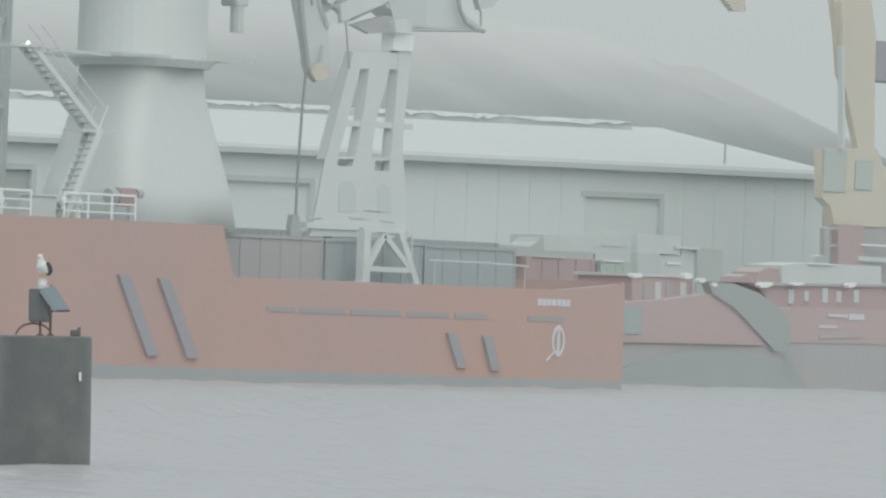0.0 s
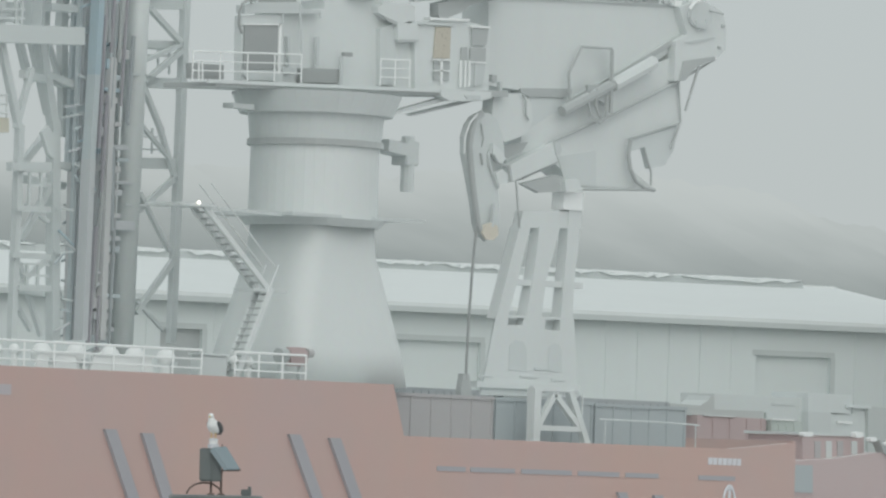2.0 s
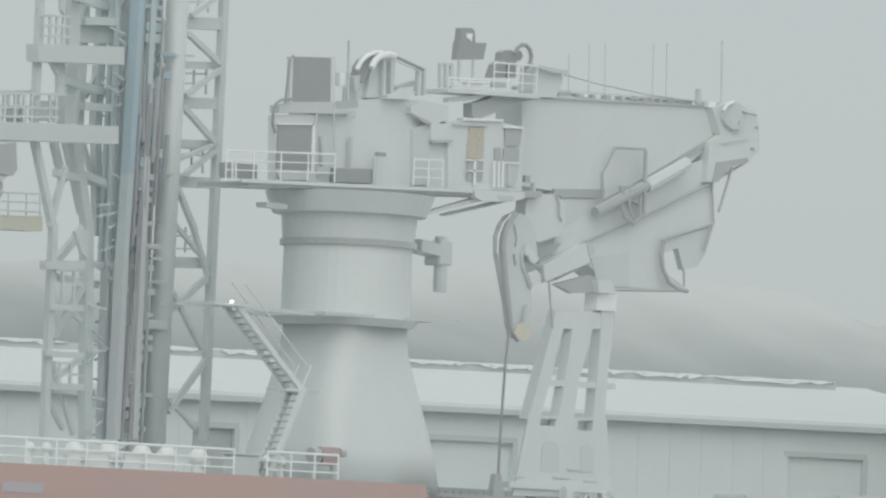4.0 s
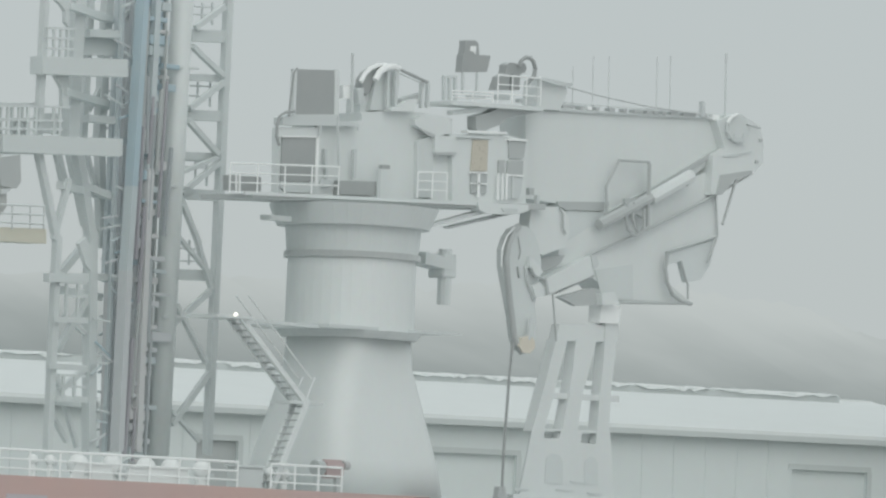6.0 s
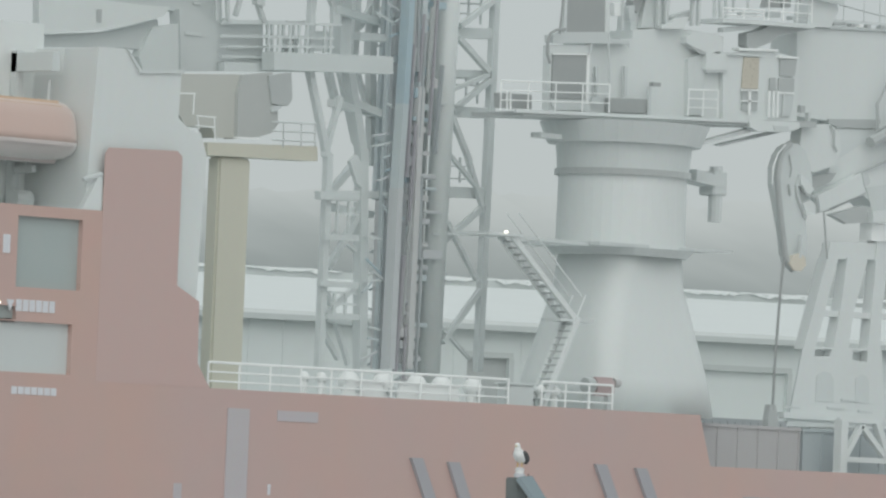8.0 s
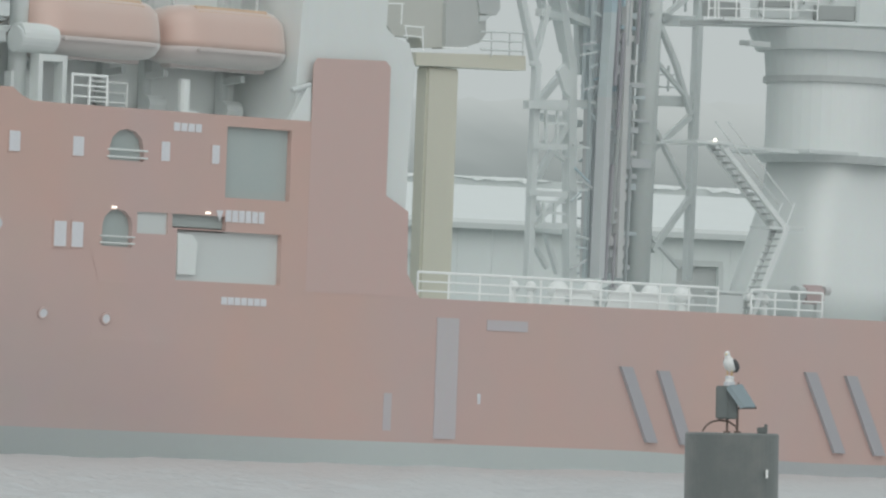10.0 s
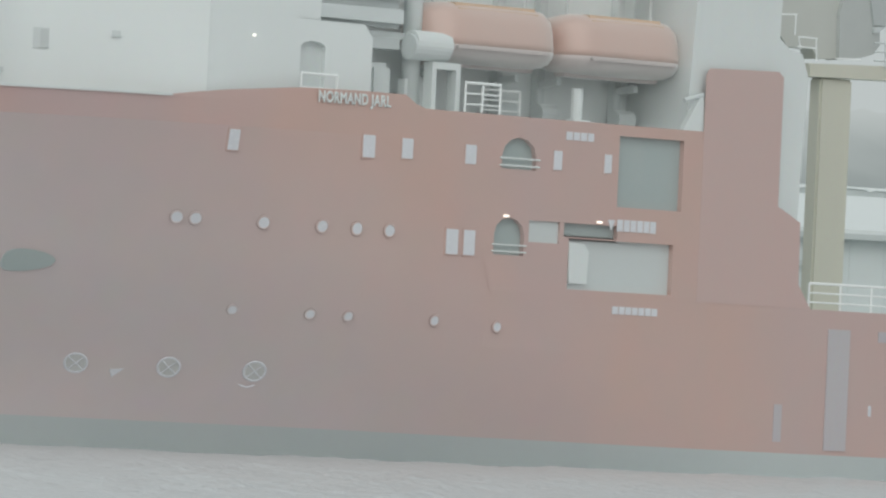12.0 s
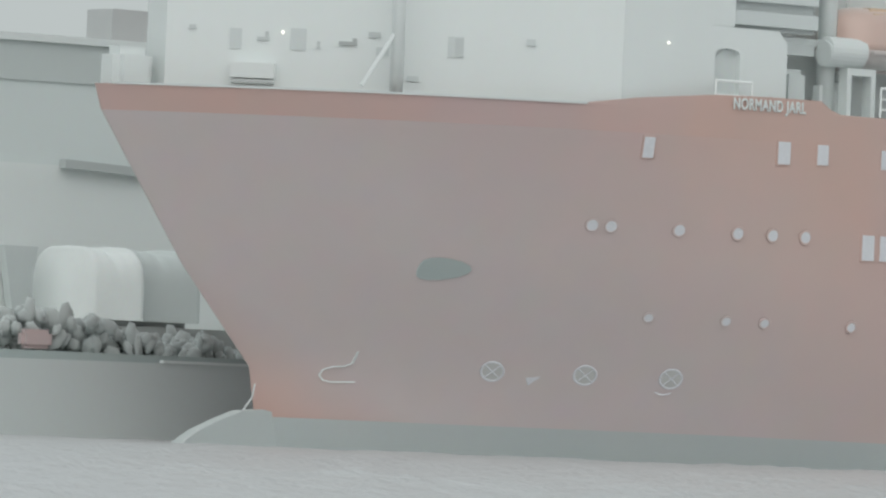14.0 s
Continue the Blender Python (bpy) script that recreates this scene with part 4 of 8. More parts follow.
def crane_upper_works(top):
    """Turning deck, machinery house, cab, boom and folded jib of the crane."""
    part("turntable_deck", new_prism([(178.35, 17.84), (191.52, 18.36), (195.68, 18.57), (195.67, 18.84), (191.51, 18.54), (178.34, 18.03)], 179.70, 182.70), DARK, top, "grey turning deck")
    part("deck_edge", new_prism([(177.83, 17.94), (191.40, 18.46), (191.40, 18.60), (177.82, 18.08)], 179.60, 179.72), WHITE, top)
    part("deck_bracket", new_prism([(191.34, 18.60), (194.46, 18.70), (194.47, 18.44), (193.78, 18.25), (191.95, 18.15), (191.46, 18.30)], 179.55, 180.05), WHITE, top)
    part("step_hole", new_prism([(192.80, 18.44), (193.77, 18.49), (193.78, 18.32), (192.95, 18.29)], 179.52, 179.57), GREY, top)
    part("deck_brace", new_prism([(188.61, 17.43), (188.88, 17.36), (193.80, 18.59), (193.27, 18.65)], 179.90, 180.30), PALE, top)
    part("deck_brace", new_prism([(190.43, 17.51), (190.70, 17.46), (195.22, 18.50), (194.69, 18.51)], 180.40, 180.70), GREY, top)
    part("house", new_prism([(182.43, 21.11), (185.04, 21.48), (185.02, 21.82), (186.68, 22.05), (188.53, 22.11), (190.41, 21.98), (190.60, 18.51), (182.43, 18.21)], 180.30, 181.70), WHITE, top, "white machinery house")
    part("house_roof_step", new_prism([(185.26, 23.01), (187.09, 23.16), (187.33, 22.02), (185.20, 21.84)], 180.60, 181.40), WHITE, top)
    part("house_tank", new_prism([(187.84, 21.76), (188.17, 21.93), (189.69, 22.05), (190.04, 21.89), (190.07, 21.38), (189.13, 21.16), (187.85, 21.53)], 179.95, 180.45), WHITE, top, "rounded white hood")
    # dark plate painting the shade beneath the hood
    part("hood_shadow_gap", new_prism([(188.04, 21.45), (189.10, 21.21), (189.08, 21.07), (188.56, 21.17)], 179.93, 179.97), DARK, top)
    part("hood_box", new_prism([(189.01, 21.20), (190.23, 21.25), (190.27, 20.59), (189.04, 20.50)], 179.90, 180.25), WHITE, top)
    # grey strip painted as the shadow below the hood box
    part("hood_box_lip", new_prism([(189.10, 20.51), (190.39, 20.60), (190.33, 20.48), (189.17, 20.39)], 179.95, 180.25), GREY, top)
    part("side_tank", new_prism([(188.15, 20.90), (189.08, 21.21), (189.22, 18.64), (188.28, 18.58)], 180.10, 180.30), PALE, top, "grey upright tank")
    bx = part("cooler_box", new_prism([(180.89, 23.25), (183.14, 23.39), (183.14, 21.53), (180.90, 21.39)], 180.00, 180.35), DARKER, top, "dark cooler box in a white frame")
    part("frame", new_prism([(183.03, 23.41), (183.29, 23.40), (183.33, 21.54), (183.10, 21.52)], 179.96, 180.16), WHITE, bx)
    part("frame", new_prism([(180.69, 23.11), (180.85, 23.24), (180.86, 21.39), (180.73, 21.38)], 179.96, 180.16), WHITE, bx)
    part("hose", bent_pipe([(180.74, 23.27), (180.55, 23.10), (180.47, 22.36), (180.36, 21.30)], 179.85, 0.050), DARKER, top)
    part("hose", bent_pipe([(180.68, 21.51), (180.16, 21.44), (179.85, 21.26), (179.71, 20.93), (179.70, 20.43), (179.88, 20.07)], 179.85, 0.060), DARKER, top)
    part("cooler_foot", new_prism([(180.06, 21.23), (180.76, 21.40), (183.20, 21.60), (183.38, 21.36), (184.44, 21.35), (184.44, 21.21), (180.08, 20.91)], 179.90, 180.40), GREY, top)
    part("pipe", bent_pipe([(183.21, 21.53), (183.46, 18.88)], 179.90, 0.050), GREY, top)
    part("pipe", bent_pipe([(182.28, 21.09), (182.24, 20.65)], 179.90, 0.040), GREY, top)
    part("pipe", bent_pipe([(184.41, 21.26), (184.42, 21.03)], 179.90, 0.050), GREY, top)
    part("cooler_house", new_prism([(180.04, 20.82), (182.44, 21.01), (182.53, 18.28), (180.13, 18.18)], 180.05, 180.45), WHITE, top)
    gr = part("cooler_grille", new_prism([(180.17, 20.44), (182.14, 20.57), (182.15, 18.78), (180.17, 18.66)], 179.96, 180.04), DARKER, top, "dark cooler grille")
    part("frame", new_prism([(182.08, 20.64), (182.21, 20.64), (182.22, 18.60), (182.09, 18.59)], 179.90, 180.00), BRIGHT, gr)
    part("frame", new_prism([(180.07, 20.50), (182.14, 20.64), (182.15, 20.57), (180.07, 20.43)], 179.90, 180.00), BRIGHT, gr)
    part("cooler_tray", new_prism([(180.12, 18.64), (182.13, 18.73), (182.22, 18.33), (180.47, 18.23), (180.20, 18.39)], 179.94, 180.14), PALE, top)
    part("machine_leg", new_prism([(182.63, 20.15), (182.76, 20.16), (182.87, 18.93), (183.20, 18.86), (183.08, 18.71), (182.42, 18.71), (182.48, 18.90), (182.77, 18.92)], 179.97, 180.12), GREY, top)
    part("machine_leg", new_prism([(184.34, 20.28), (184.50, 20.29), (184.50, 19.09), (184.37, 19.08)], 179.97, 180.12), GREY, top)
    part("deck_locker", new_prism([(177.18, 18.69), (179.03, 18.74), (179.06, 18.17), (177.22, 18.08)], 179.95, 180.25), DARKER, top)
    part("locker_post", new_prism([(177.52, 18.76), (177.62, 18.77), (177.66, 18.05), (177.56, 18.04)], 179.88, 179.93), BRIGHT, top)
    part("locker_post", new_prism([(177.71, 18.78), (177.81, 18.78), (177.85, 18.06), (177.75, 18.05)], 179.88, 179.93), BRIGHT, top)
    part("deck_locker", new_prism([(183.54, 18.93), (185.72, 19.04), (185.72, 18.46), (183.54, 18.35)], 179.95, 180.25), DARKER, top)
    part("flood_post", new_prism([(185.63, 19.54), (185.76, 19.55), (185.76, 18.39), (185.63, 18.39)], 179.80, 179.90), GREY, top)
    part("flood_light", new_prism([(185.77, 19.74), (186.24, 19.75), (186.24, 19.59), (185.78, 19.58)], 179.75, 179.95), DARKER, top)
    part("house_antenna", bent_pipe([(184.15, 24.18), (184.22, 21.75)], 180.10, 0.060), GREY, top)
    part("vent_box", new_prism([(183.80, 22.85), (184.19, 22.89), (184.23, 22.33), (183.83, 22.32)], 180.20, 180.50), BRIGHT, top)
    part("vent_post", new_prism([(184.63, 22.76), (184.99, 22.84), (185.03, 22.19), (184.73, 22.17)], 180.20, 180.50), GREY, top)
    part("drum_hoop", bent_pipe([(184.78, 23.05), (185.00, 23.39), (185.31, 23.65), (185.74, 23.83), (186.27, 23.88)], 180.20, 0.100), BRIGHT, top, "white winch hoop")
    part("drum_hoop", bent_pipe([(185.43, 23.19), (185.68, 23.54), (186.00, 23.73), (186.46, 23.84), (186.80, 23.78)], 180.00, 0.140), BRIGHT, top, "white winch hoop")
    part("winch_drum", new_prism([(185.01, 23.21), (185.26, 23.51), (185.65, 23.73), (186.11, 23.84), (185.85, 23.56), (185.60, 23.26), (185.50, 22.79), (185.25, 22.54), (184.97, 22.75)], 180.30, 180.70), DARKER, top, "dark hoisting drum")
    part("drum_cheek", new_prism([(185.79, 23.23), (186.10, 23.63), (186.63, 23.84), (187.10, 23.77), (187.20, 23.17), (187.13, 22.09), (185.56, 21.96)], 180.35, 180.75), PALE, top)
    part("drum_window", new_prism([(186.53, 23.39), (186.84, 23.41), (186.85, 23.18), (186.55, 23.16)], 180.30, 180.35), GREY, top)
    part("drum_rope", bent_pipe([(186.62, 23.78), (188.46, 23.36)], 179.95, 0.070), DARKER, top)
    part("drum_rope", bent_pipe([(186.76, 23.59), (188.33, 23.25)], 179.95, 0.030), GREY, top)
    part("winch_post", new_prism([(186.20, 23.59), (186.33, 23.60), (186.38, 22.11), (186.25, 22.10)], 180.05, 180.20), PALE, top)
    part("winch_post", new_prism([(186.66, 23.63), (186.80, 23.64), (186.85, 22.15), (186.71, 22.14)], 180.05, 180.20), PALE, top)
    part("winch_post", new_prism([(188.23, 23.39), (188.36, 23.40), (188.39, 22.28), (188.26, 22.27)], 180.05, 180.20), PALE, top)
    part("winch_post", new_prism([(188.60, 23.42), (188.73, 23.43), (188.76, 22.31), (188.63, 22.30)], 180.05, 180.20), PALE, top)
    part("winch_motor", new_prism([(187.03, 22.22), (187.28, 22.56), (187.81, 22.75), (188.48, 22.94), (188.50, 22.48), (187.70, 22.41)], 180.20, 180.60), DARK, top)
    part("snow_patch", new_prism([(186.33, 22.08), (186.98, 22.30), (187.38, 22.52), (187.91, 22.61), (187.79, 22.36), (187.67, 22.07), (186.33, 21.99)], 179.90, 180.30), SNOW, top, "patch of snow")
    mw = part("instrument_mast", new_prism([(190.72, 25.29), (191.34, 25.34), (191.52, 25.22), (191.58, 24.75), (192.27, 24.79), (192.10, 24.09), (190.53, 23.95), (190.59, 24.69), (190.66, 24.70)], 180.00, 180.35), DARKER, top, "dark winch motor")
    part("window", new_prism([(191.03, 25.08), (191.34, 25.11), (191.32, 24.75), (191.18, 24.86), (191.00, 24.89)], 179.95, 180.01), BRIGHT, mw)
    part("mast_leg", bent_pipe([(190.63, 23.96), (190.65, 23.02)], 180.00, 0.070), GREY, top)
    part("mast_leg", bent_pipe([(191.48, 24.04), (191.50, 23.19)], 180.00, 0.060), GREY, top)
    part("boom_motor", new_prism([(193.26, 24.50), (193.50, 24.61), (193.81, 24.61), (194.02, 24.54), (194.37, 24.66), (194.52, 24.44), (194.39, 24.24), (194.15, 24.19), (194.12, 23.50), (193.73, 23.47), (193.70, 24.13), (193.49, 24.11), (193.49, 23.45), (192.63, 23.38), (192.87, 23.96), (193.21, 24.14)], 180.00, 180.40), DARKER, top, "dark boom hoist motor")
    part("hose_loop", bent_pipe([(193.84, 24.47), (193.94, 24.71), (194.21, 24.88), (194.49, 24.88), (194.71, 24.73), (194.83, 24.46), (194.77, 24.17), (194.57, 23.96), (194.34, 23.80)], 179.80, 0.090), DARKER, top, "black hose loop")
    part("platform_locker", new_prism([(191.26, 23.10), (192.19, 23.15), (192.20, 22.97), (191.28, 22.91)], 180.10, 180.40), GREY, top)
    part("platform_locker", new_prism([(192.95, 23.22), (193.65, 23.25), (193.66, 23.04), (192.96, 23.00)], 180.10, 180.40), GREY, top)
    part("platform_locker", new_prism([(194.31, 23.16), (195.26, 23.22), (195.27, 23.05), (194.32, 23.00)], 180.10, 180.40), GREY, top)
    part("top_platform", new_prism([(189.63, 22.51), (195.23, 22.70), (195.22, 22.87), (189.62, 22.67)], 179.60, 181.20), WHITE, top, "white upper platform")
    part("platform_bracket", new_prism([(192.94, 22.65), (195.67, 22.75), (193.38, 22.25), (192.99, 21.94), (191.76, 21.51), (191.54, 21.73), (191.52, 22.20), (192.34, 22.41)], 180.00, 180.50), DARK, top)
    part("platform_bracket", new_prism([(189.97, 22.31), (192.69, 22.72), (191.68, 22.35), (189.97, 22.12)], 179.90, 180.20), PALE, top)
    part("frame_post", new_prism([(189.48, 23.72), (189.61, 23.74), (189.67, 22.71), (189.54, 22.70)], 180.00, 180.12), PALE, top)
    part("frame_post", new_prism([(189.82, 23.75), (189.95, 23.77), (190.01, 22.74), (189.88, 22.73)], 180.00, 180.12), PALE, top)
    part("frame_post", new_prism([(190.16, 23.78), (190.29, 23.79), (190.35, 22.76), (190.22, 22.75)], 180.00, 180.12), PALE, top)
    part("frame_bar", new_prism([(189.46, 23.72), (190.28, 23.77), (190.28, 23.67), (189.46, 23.63)], 179.98, 180.08), PALE, top)
    part("boom_foot", new_prism([(195.79, 24.08), (197.49, 24.13), (197.65, 23.69), (197.20, 22.91), (195.72, 22.84)], 180.50, 181.30), WHITE, top)
    part("boom_foot_bar", new_prism([(195.21, 24.19), (197.66, 24.07), (197.66, 23.97), (196.81, 23.92), (195.21, 24.10)], 180.20, 180.40), GREY, top)
    part("operator_cab", new_prism([(190.18, 21.34), (192.57, 21.58), (193.62, 21.56), (194.85, 21.42), (194.82, 18.76), (190.33, 18.58)], 180.05, 181.25), WHITE, top, "white operator's cab")
    part("cab_roof_edge", new_prism([(190.97, 21.57), (193.38, 21.68), (193.38, 21.59), (190.97, 21.45)], 179.90, 180.30), BRIGHT, top)
    part("cab_roof_edge", new_prism([(193.43, 21.43), (194.65, 21.47), (194.65, 21.38), (193.43, 21.33)], 179.90, 180.30), BRIGHT, top)
    part("cab_roof_edge", new_prism([(189.91, 21.32), (191.07, 21.36), (192.44, 21.37), (192.45, 21.30), (189.91, 21.22)], 179.92, 180.22), PALE, top)
    part("cab_door", new_prism([(191.41, 21.20), (192.31, 21.25), (192.31, 19.95), (191.32, 19.90)], 179.98, 180.04), AMBER_PANE, top, "tan cab door")
    w = part("cab_window", new_prism([(191.35, 19.81), (192.31, 19.85), (192.29, 19.03), (191.36, 18.98)], 179.97, 180.03), DARK, top)
    part("bar", new_prism([(191.68, 19.85), (191.82, 19.86), (191.84, 18.83), (191.71, 18.82)], 179.90, 179.95), BRIGHT, w)
    part("bar", new_prism([(191.20, 19.86), (192.23, 19.92), (192.23, 19.85), (191.20, 19.79)], 179.90, 179.95), BRIGHT, w)
    part("bar", new_prism([(191.26, 19.40), (192.26, 19.45), (192.26, 19.40), (191.26, 19.35)], 179.90, 179.95), BRIGHT, w)
    part("cab_window", new_prism([(193.58, 21.30), (194.62, 21.38), (194.52, 20.71), (194.35, 20.62), (193.62, 20.61)], 179.97, 180.03), DARK, top)
    part("cab_window", new_prism([(193.56, 20.49), (194.50, 20.54), (194.49, 19.97), (193.55, 19.90)], 179.97, 180.03), DARK, top)
    w = part("cab_window", new_prism([(193.56, 19.85), (194.50, 19.90), (194.43, 19.25), (194.31, 18.96), (193.61, 18.91)], 179.97, 180.03), GREY, top)
    part("bar", new_prism([(193.41, 19.91), (194.45, 19.96), (194.46, 19.89), (193.41, 19.84)], 179.90, 179.95), BRIGHT, w)
    part("bar", new_prism([(193.79, 19.87), (193.90, 19.88), (193.92, 18.93), (193.81, 18.92)], 179.90, 179.95), PALE, w)
    part("cab_window", new_prism([(193.00, 20.47), (193.35, 20.50), (193.38, 19.96), (193.00, 19.93)], 179.97, 180.03), DARK, top)
    part("cab_rail_post", new_prism([(192.83, 19.91), (192.94, 19.92), (192.97, 18.81), (192.86, 18.81)], 179.85, 179.90), BRIGHT, top)
    part("cab_rail_post", new_prism([(193.11, 19.93), (193.21, 19.94), (193.24, 18.83), (193.14, 18.82)], 179.85, 179.90), BRIGHT, top)
    part("cab_rail_post", new_prism([(193.35, 19.95), (193.46, 19.96), (193.48, 18.85), (193.38, 18.84)], 179.85, 179.90), BRIGHT, top)
    part("cab_fitting", new_prism([(194.92, 19.45), (195.20, 19.45), (195.22, 19.16), (194.94, 19.17)], 179.95, 180.15), DARK, top)
    part("cab_fitting", new_prism([(195.43, 19.18), (195.57, 19.19), (195.56, 18.62), (195.42, 18.61)], 179.95, 180.15), GREY, top)
    part("boom", new_prism([(195.36, 22.76), (197.83, 22.92), (208.44, 23.40), (209.33, 22.31), (208.14, 21.97), (203.47, 19.13), (200.22, 18.59), (197.51, 19.00), (195.57, 19.06)], 180.75, 182.25), WHITE, top, "deep white box boom")
    # dark plate putting in the shade under the boom
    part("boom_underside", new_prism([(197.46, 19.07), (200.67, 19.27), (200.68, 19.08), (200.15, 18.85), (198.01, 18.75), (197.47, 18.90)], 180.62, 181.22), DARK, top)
    part("boom_top_flange", new_prism([(197.31, 22.89), (206.39, 23.29), (208.26, 23.39), (208.26, 23.48), (206.39, 23.38), (197.30, 22.99)], 180.60, 181.60), GREY, top)
    part("boom_top_rail", new_prism([(197.65, 23.23), (206.38, 23.51), (208.25, 23.53), (208.25, 23.58), (206.38, 23.55), (197.64, 23.28)], 180.60, 180.70), PALE, top)
    part("top_fitting", new_prism([(197.45, 23.17), (198.23, 23.22), (198.24, 23.09), (197.46, 23.04)], 180.55, 180.85), DARK, top)
    part("top_fitting", new_prism([(198.56, 23.21), (198.77, 23.21), (198.78, 23.08), (198.56, 23.08)], 180.55, 180.85), DARK, top)
    part("top_fitting", new_prism([(199.02, 23.23), (199.31, 23.24), (199.31, 23.10), (199.03, 23.09)], 180.55, 180.85), BRIGHT, top)
    part("top_fitting", new_prism([(199.56, 23.24), (199.77, 23.25), (199.78, 23.12), (199.57, 23.11)], 180.55, 180.85), DARK, top)
    part("top_fitting", new_prism([(200.42, 23.27), (200.75, 23.29), (200.75, 23.16), (200.43, 23.14)], 180.55, 180.85), DARK, top)
    part("top_fitting", new_prism([(201.33, 23.31), (201.54, 23.31), (201.55, 23.18), (201.33, 23.18)], 180.55, 180.85), DARK, top)
    part("top_fitting", new_prism([(201.98, 23.33), (202.56, 23.37), (202.57, 23.23), (201.99, 23.20)], 180.55, 180.85), DARK, top)
    part("top_fitting", new_prism([(202.82, 23.36), (203.19, 23.38), (203.19, 23.25), (202.83, 23.23)], 180.55, 180.85), DARK, top)
    part("top_fitting", new_prism([(203.29, 23.38), (203.55, 23.39), (203.56, 23.25), (203.30, 23.24)], 180.55, 180.85), DARK, top)
    part("top_fitting", new_prism([(203.85, 23.40), (204.07, 23.40), (204.07, 23.27), (203.85, 23.26)], 180.55, 180.85), DARK, top)
    part("top_fitting", new_prism([(204.40, 23.42), (204.91, 23.45), (204.92, 23.31), (204.41, 23.28)], 180.55, 180.85), DARK, top)
    part("top_fitting", new_prism([(205.21, 23.45), (206.03, 23.50), (206.03, 23.36), (205.22, 23.31)], 180.55, 180.85), DARK, top)
    part("top_fitting", new_prism([(206.55, 23.49), (206.77, 23.50), (206.78, 23.36), (206.56, 23.36)], 180.55, 180.85), DARK, top)
    part("hoist_rope", bent_pipe([(197.67, 23.93), (199.66, 23.73), (202.94, 23.52), (206.27, 23.47)], 180.50, 0.028), DARK, top)
    part("tip_knob", new_prism([(206.35, 24.04), (206.53, 24.03), (206.57, 23.37), (206.35, 23.35)], 180.50, 180.70), GREY, top)
    part("tip_knob", new_prism([(207.09, 23.54), (207.54, 23.55), (207.47, 23.30), (207.03, 23.29)], 180.50, 180.80), BRIGHT, top)
    part("boom_tip", new_prism([(207.15, 23.27), (207.97, 23.53), (208.71, 23.69), (209.33, 23.49), (210.06, 23.23), (210.32, 22.63), (210.34, 21.64), (209.69, 21.14), (208.48, 21.00), (207.56, 20.74), (207.33, 20.06), (206.96, 20.03), (207.01, 21.76), (207.74, 22.13)], 180.35, 181.75), WHITE, top, "rounded boom tip with a sheave")
    ring = new_prism([(207.76, 23.11), (208.00, 23.48), (208.41, 23.61), (208.87, 23.52), (209.15, 23.18), (209.13, 22.78), (208.85, 22.46), (208.40, 22.38), (207.98, 22.54), (207.74, 22.79)], 180.15, 180.34)
    sheave = part("tip_sheave", ring, PALE, top, "pale sheave at the boom tip")
    part("hub", new_prism([(208.09, 22.75), (208.22, 22.61), (208.63, 22.64), (208.69, 22.84), (208.77, 22.85), (208.75, 22.43), (208.04, 22.45)], 180.10, 180.15), GREY, sheave)
    part("snow_rim", bent_pipe([(207.52, 23.19), (207.77, 23.46), (208.14, 23.61)], 180.05, 0.080), BRIGHT, sheave)
    part("sheave_rim", bent_pipe([(207.56, 23.20), (207.47, 22.84), (207.67, 22.54)], 180.05, 0.050), GREY, sheave)
    part("tip_rope", bent_pipe([(208.90, 23.23), (209.81, 23.15)], 180.10, 0.040), DARK, top)
    part("tip_edge", new_prism([(207.55, 21.77), (209.50, 22.12), (209.50, 22.04), (208.01, 21.71)], 180.30, 180.36), GREY, top)
    # dark plate painting the shade on the tip's lower side
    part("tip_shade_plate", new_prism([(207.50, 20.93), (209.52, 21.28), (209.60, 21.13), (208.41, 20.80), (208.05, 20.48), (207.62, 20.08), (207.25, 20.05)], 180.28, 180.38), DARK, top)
    part("bolt", new_prism([(209.78, 21.74), (210.01, 21.73), (209.98, 21.61), (209.79, 21.62)], 180.30, 180.36), DARK, top)
    part("bolt", new_prism([(210.00, 22.70), (210.22, 22.69), (210.19, 22.57), (210.00, 22.58)], 180.30, 180.36), DARK, top)
    part("tip_antenna", bent_pipe([(207.91, 26.27), (207.99, 23.49)], 180.60, 0.050), PALE, top)
    part("whip_antenna", bent_pipe([(198.27, 24.88), (198.31, 23.03)], 180.80, 0.025), PALE, top)
    part("whip_antenna", bent_pipe([(199.53, 25.42), (199.59, 23.13)], 180.80, 0.025), PALE, top)
    part("whip_antenna", bent_pipe([(200.54, 25.51), (200.60, 23.21)], 180.80, 0.025), PALE, top)
    part("whip_antenna", bent_pipe([(203.63, 25.78), (203.68, 23.46)], 180.80, 0.025), PALE, top)
    part("whip_antenna", bent_pipe([(204.51, 25.86), (204.56, 23.54)], 180.80, 0.025), PALE, top)
    # dark diagonal plate painted as the luffing cylinder's shadow
    part("cylinder_rod_guard", new_prism([(200.48, 18.77), (203.60, 20.16), (207.66, 22.13), (207.81, 21.99), (206.50, 21.30), (203.26, 19.77), (200.51, 18.25), (200.08, 18.17)], 180.60, 180.80), DARK, top)
    part("cylinder", bent_pipe([(202.82, 19.56), (205.41, 20.73)], 180.20, 0.300), WHITE, top, "white luffing cylinder")
    part("cylinder_sleeve", bent_pipe([(199.63, 18.23), (202.82, 19.61)], 180.20, 0.240), DARK, top)
    part("cylinder_head", new_prism([(204.85, 20.68), (205.47, 20.90), (205.52, 20.54), (205.06, 20.26)], 180.00, 180.30), GREY, top)
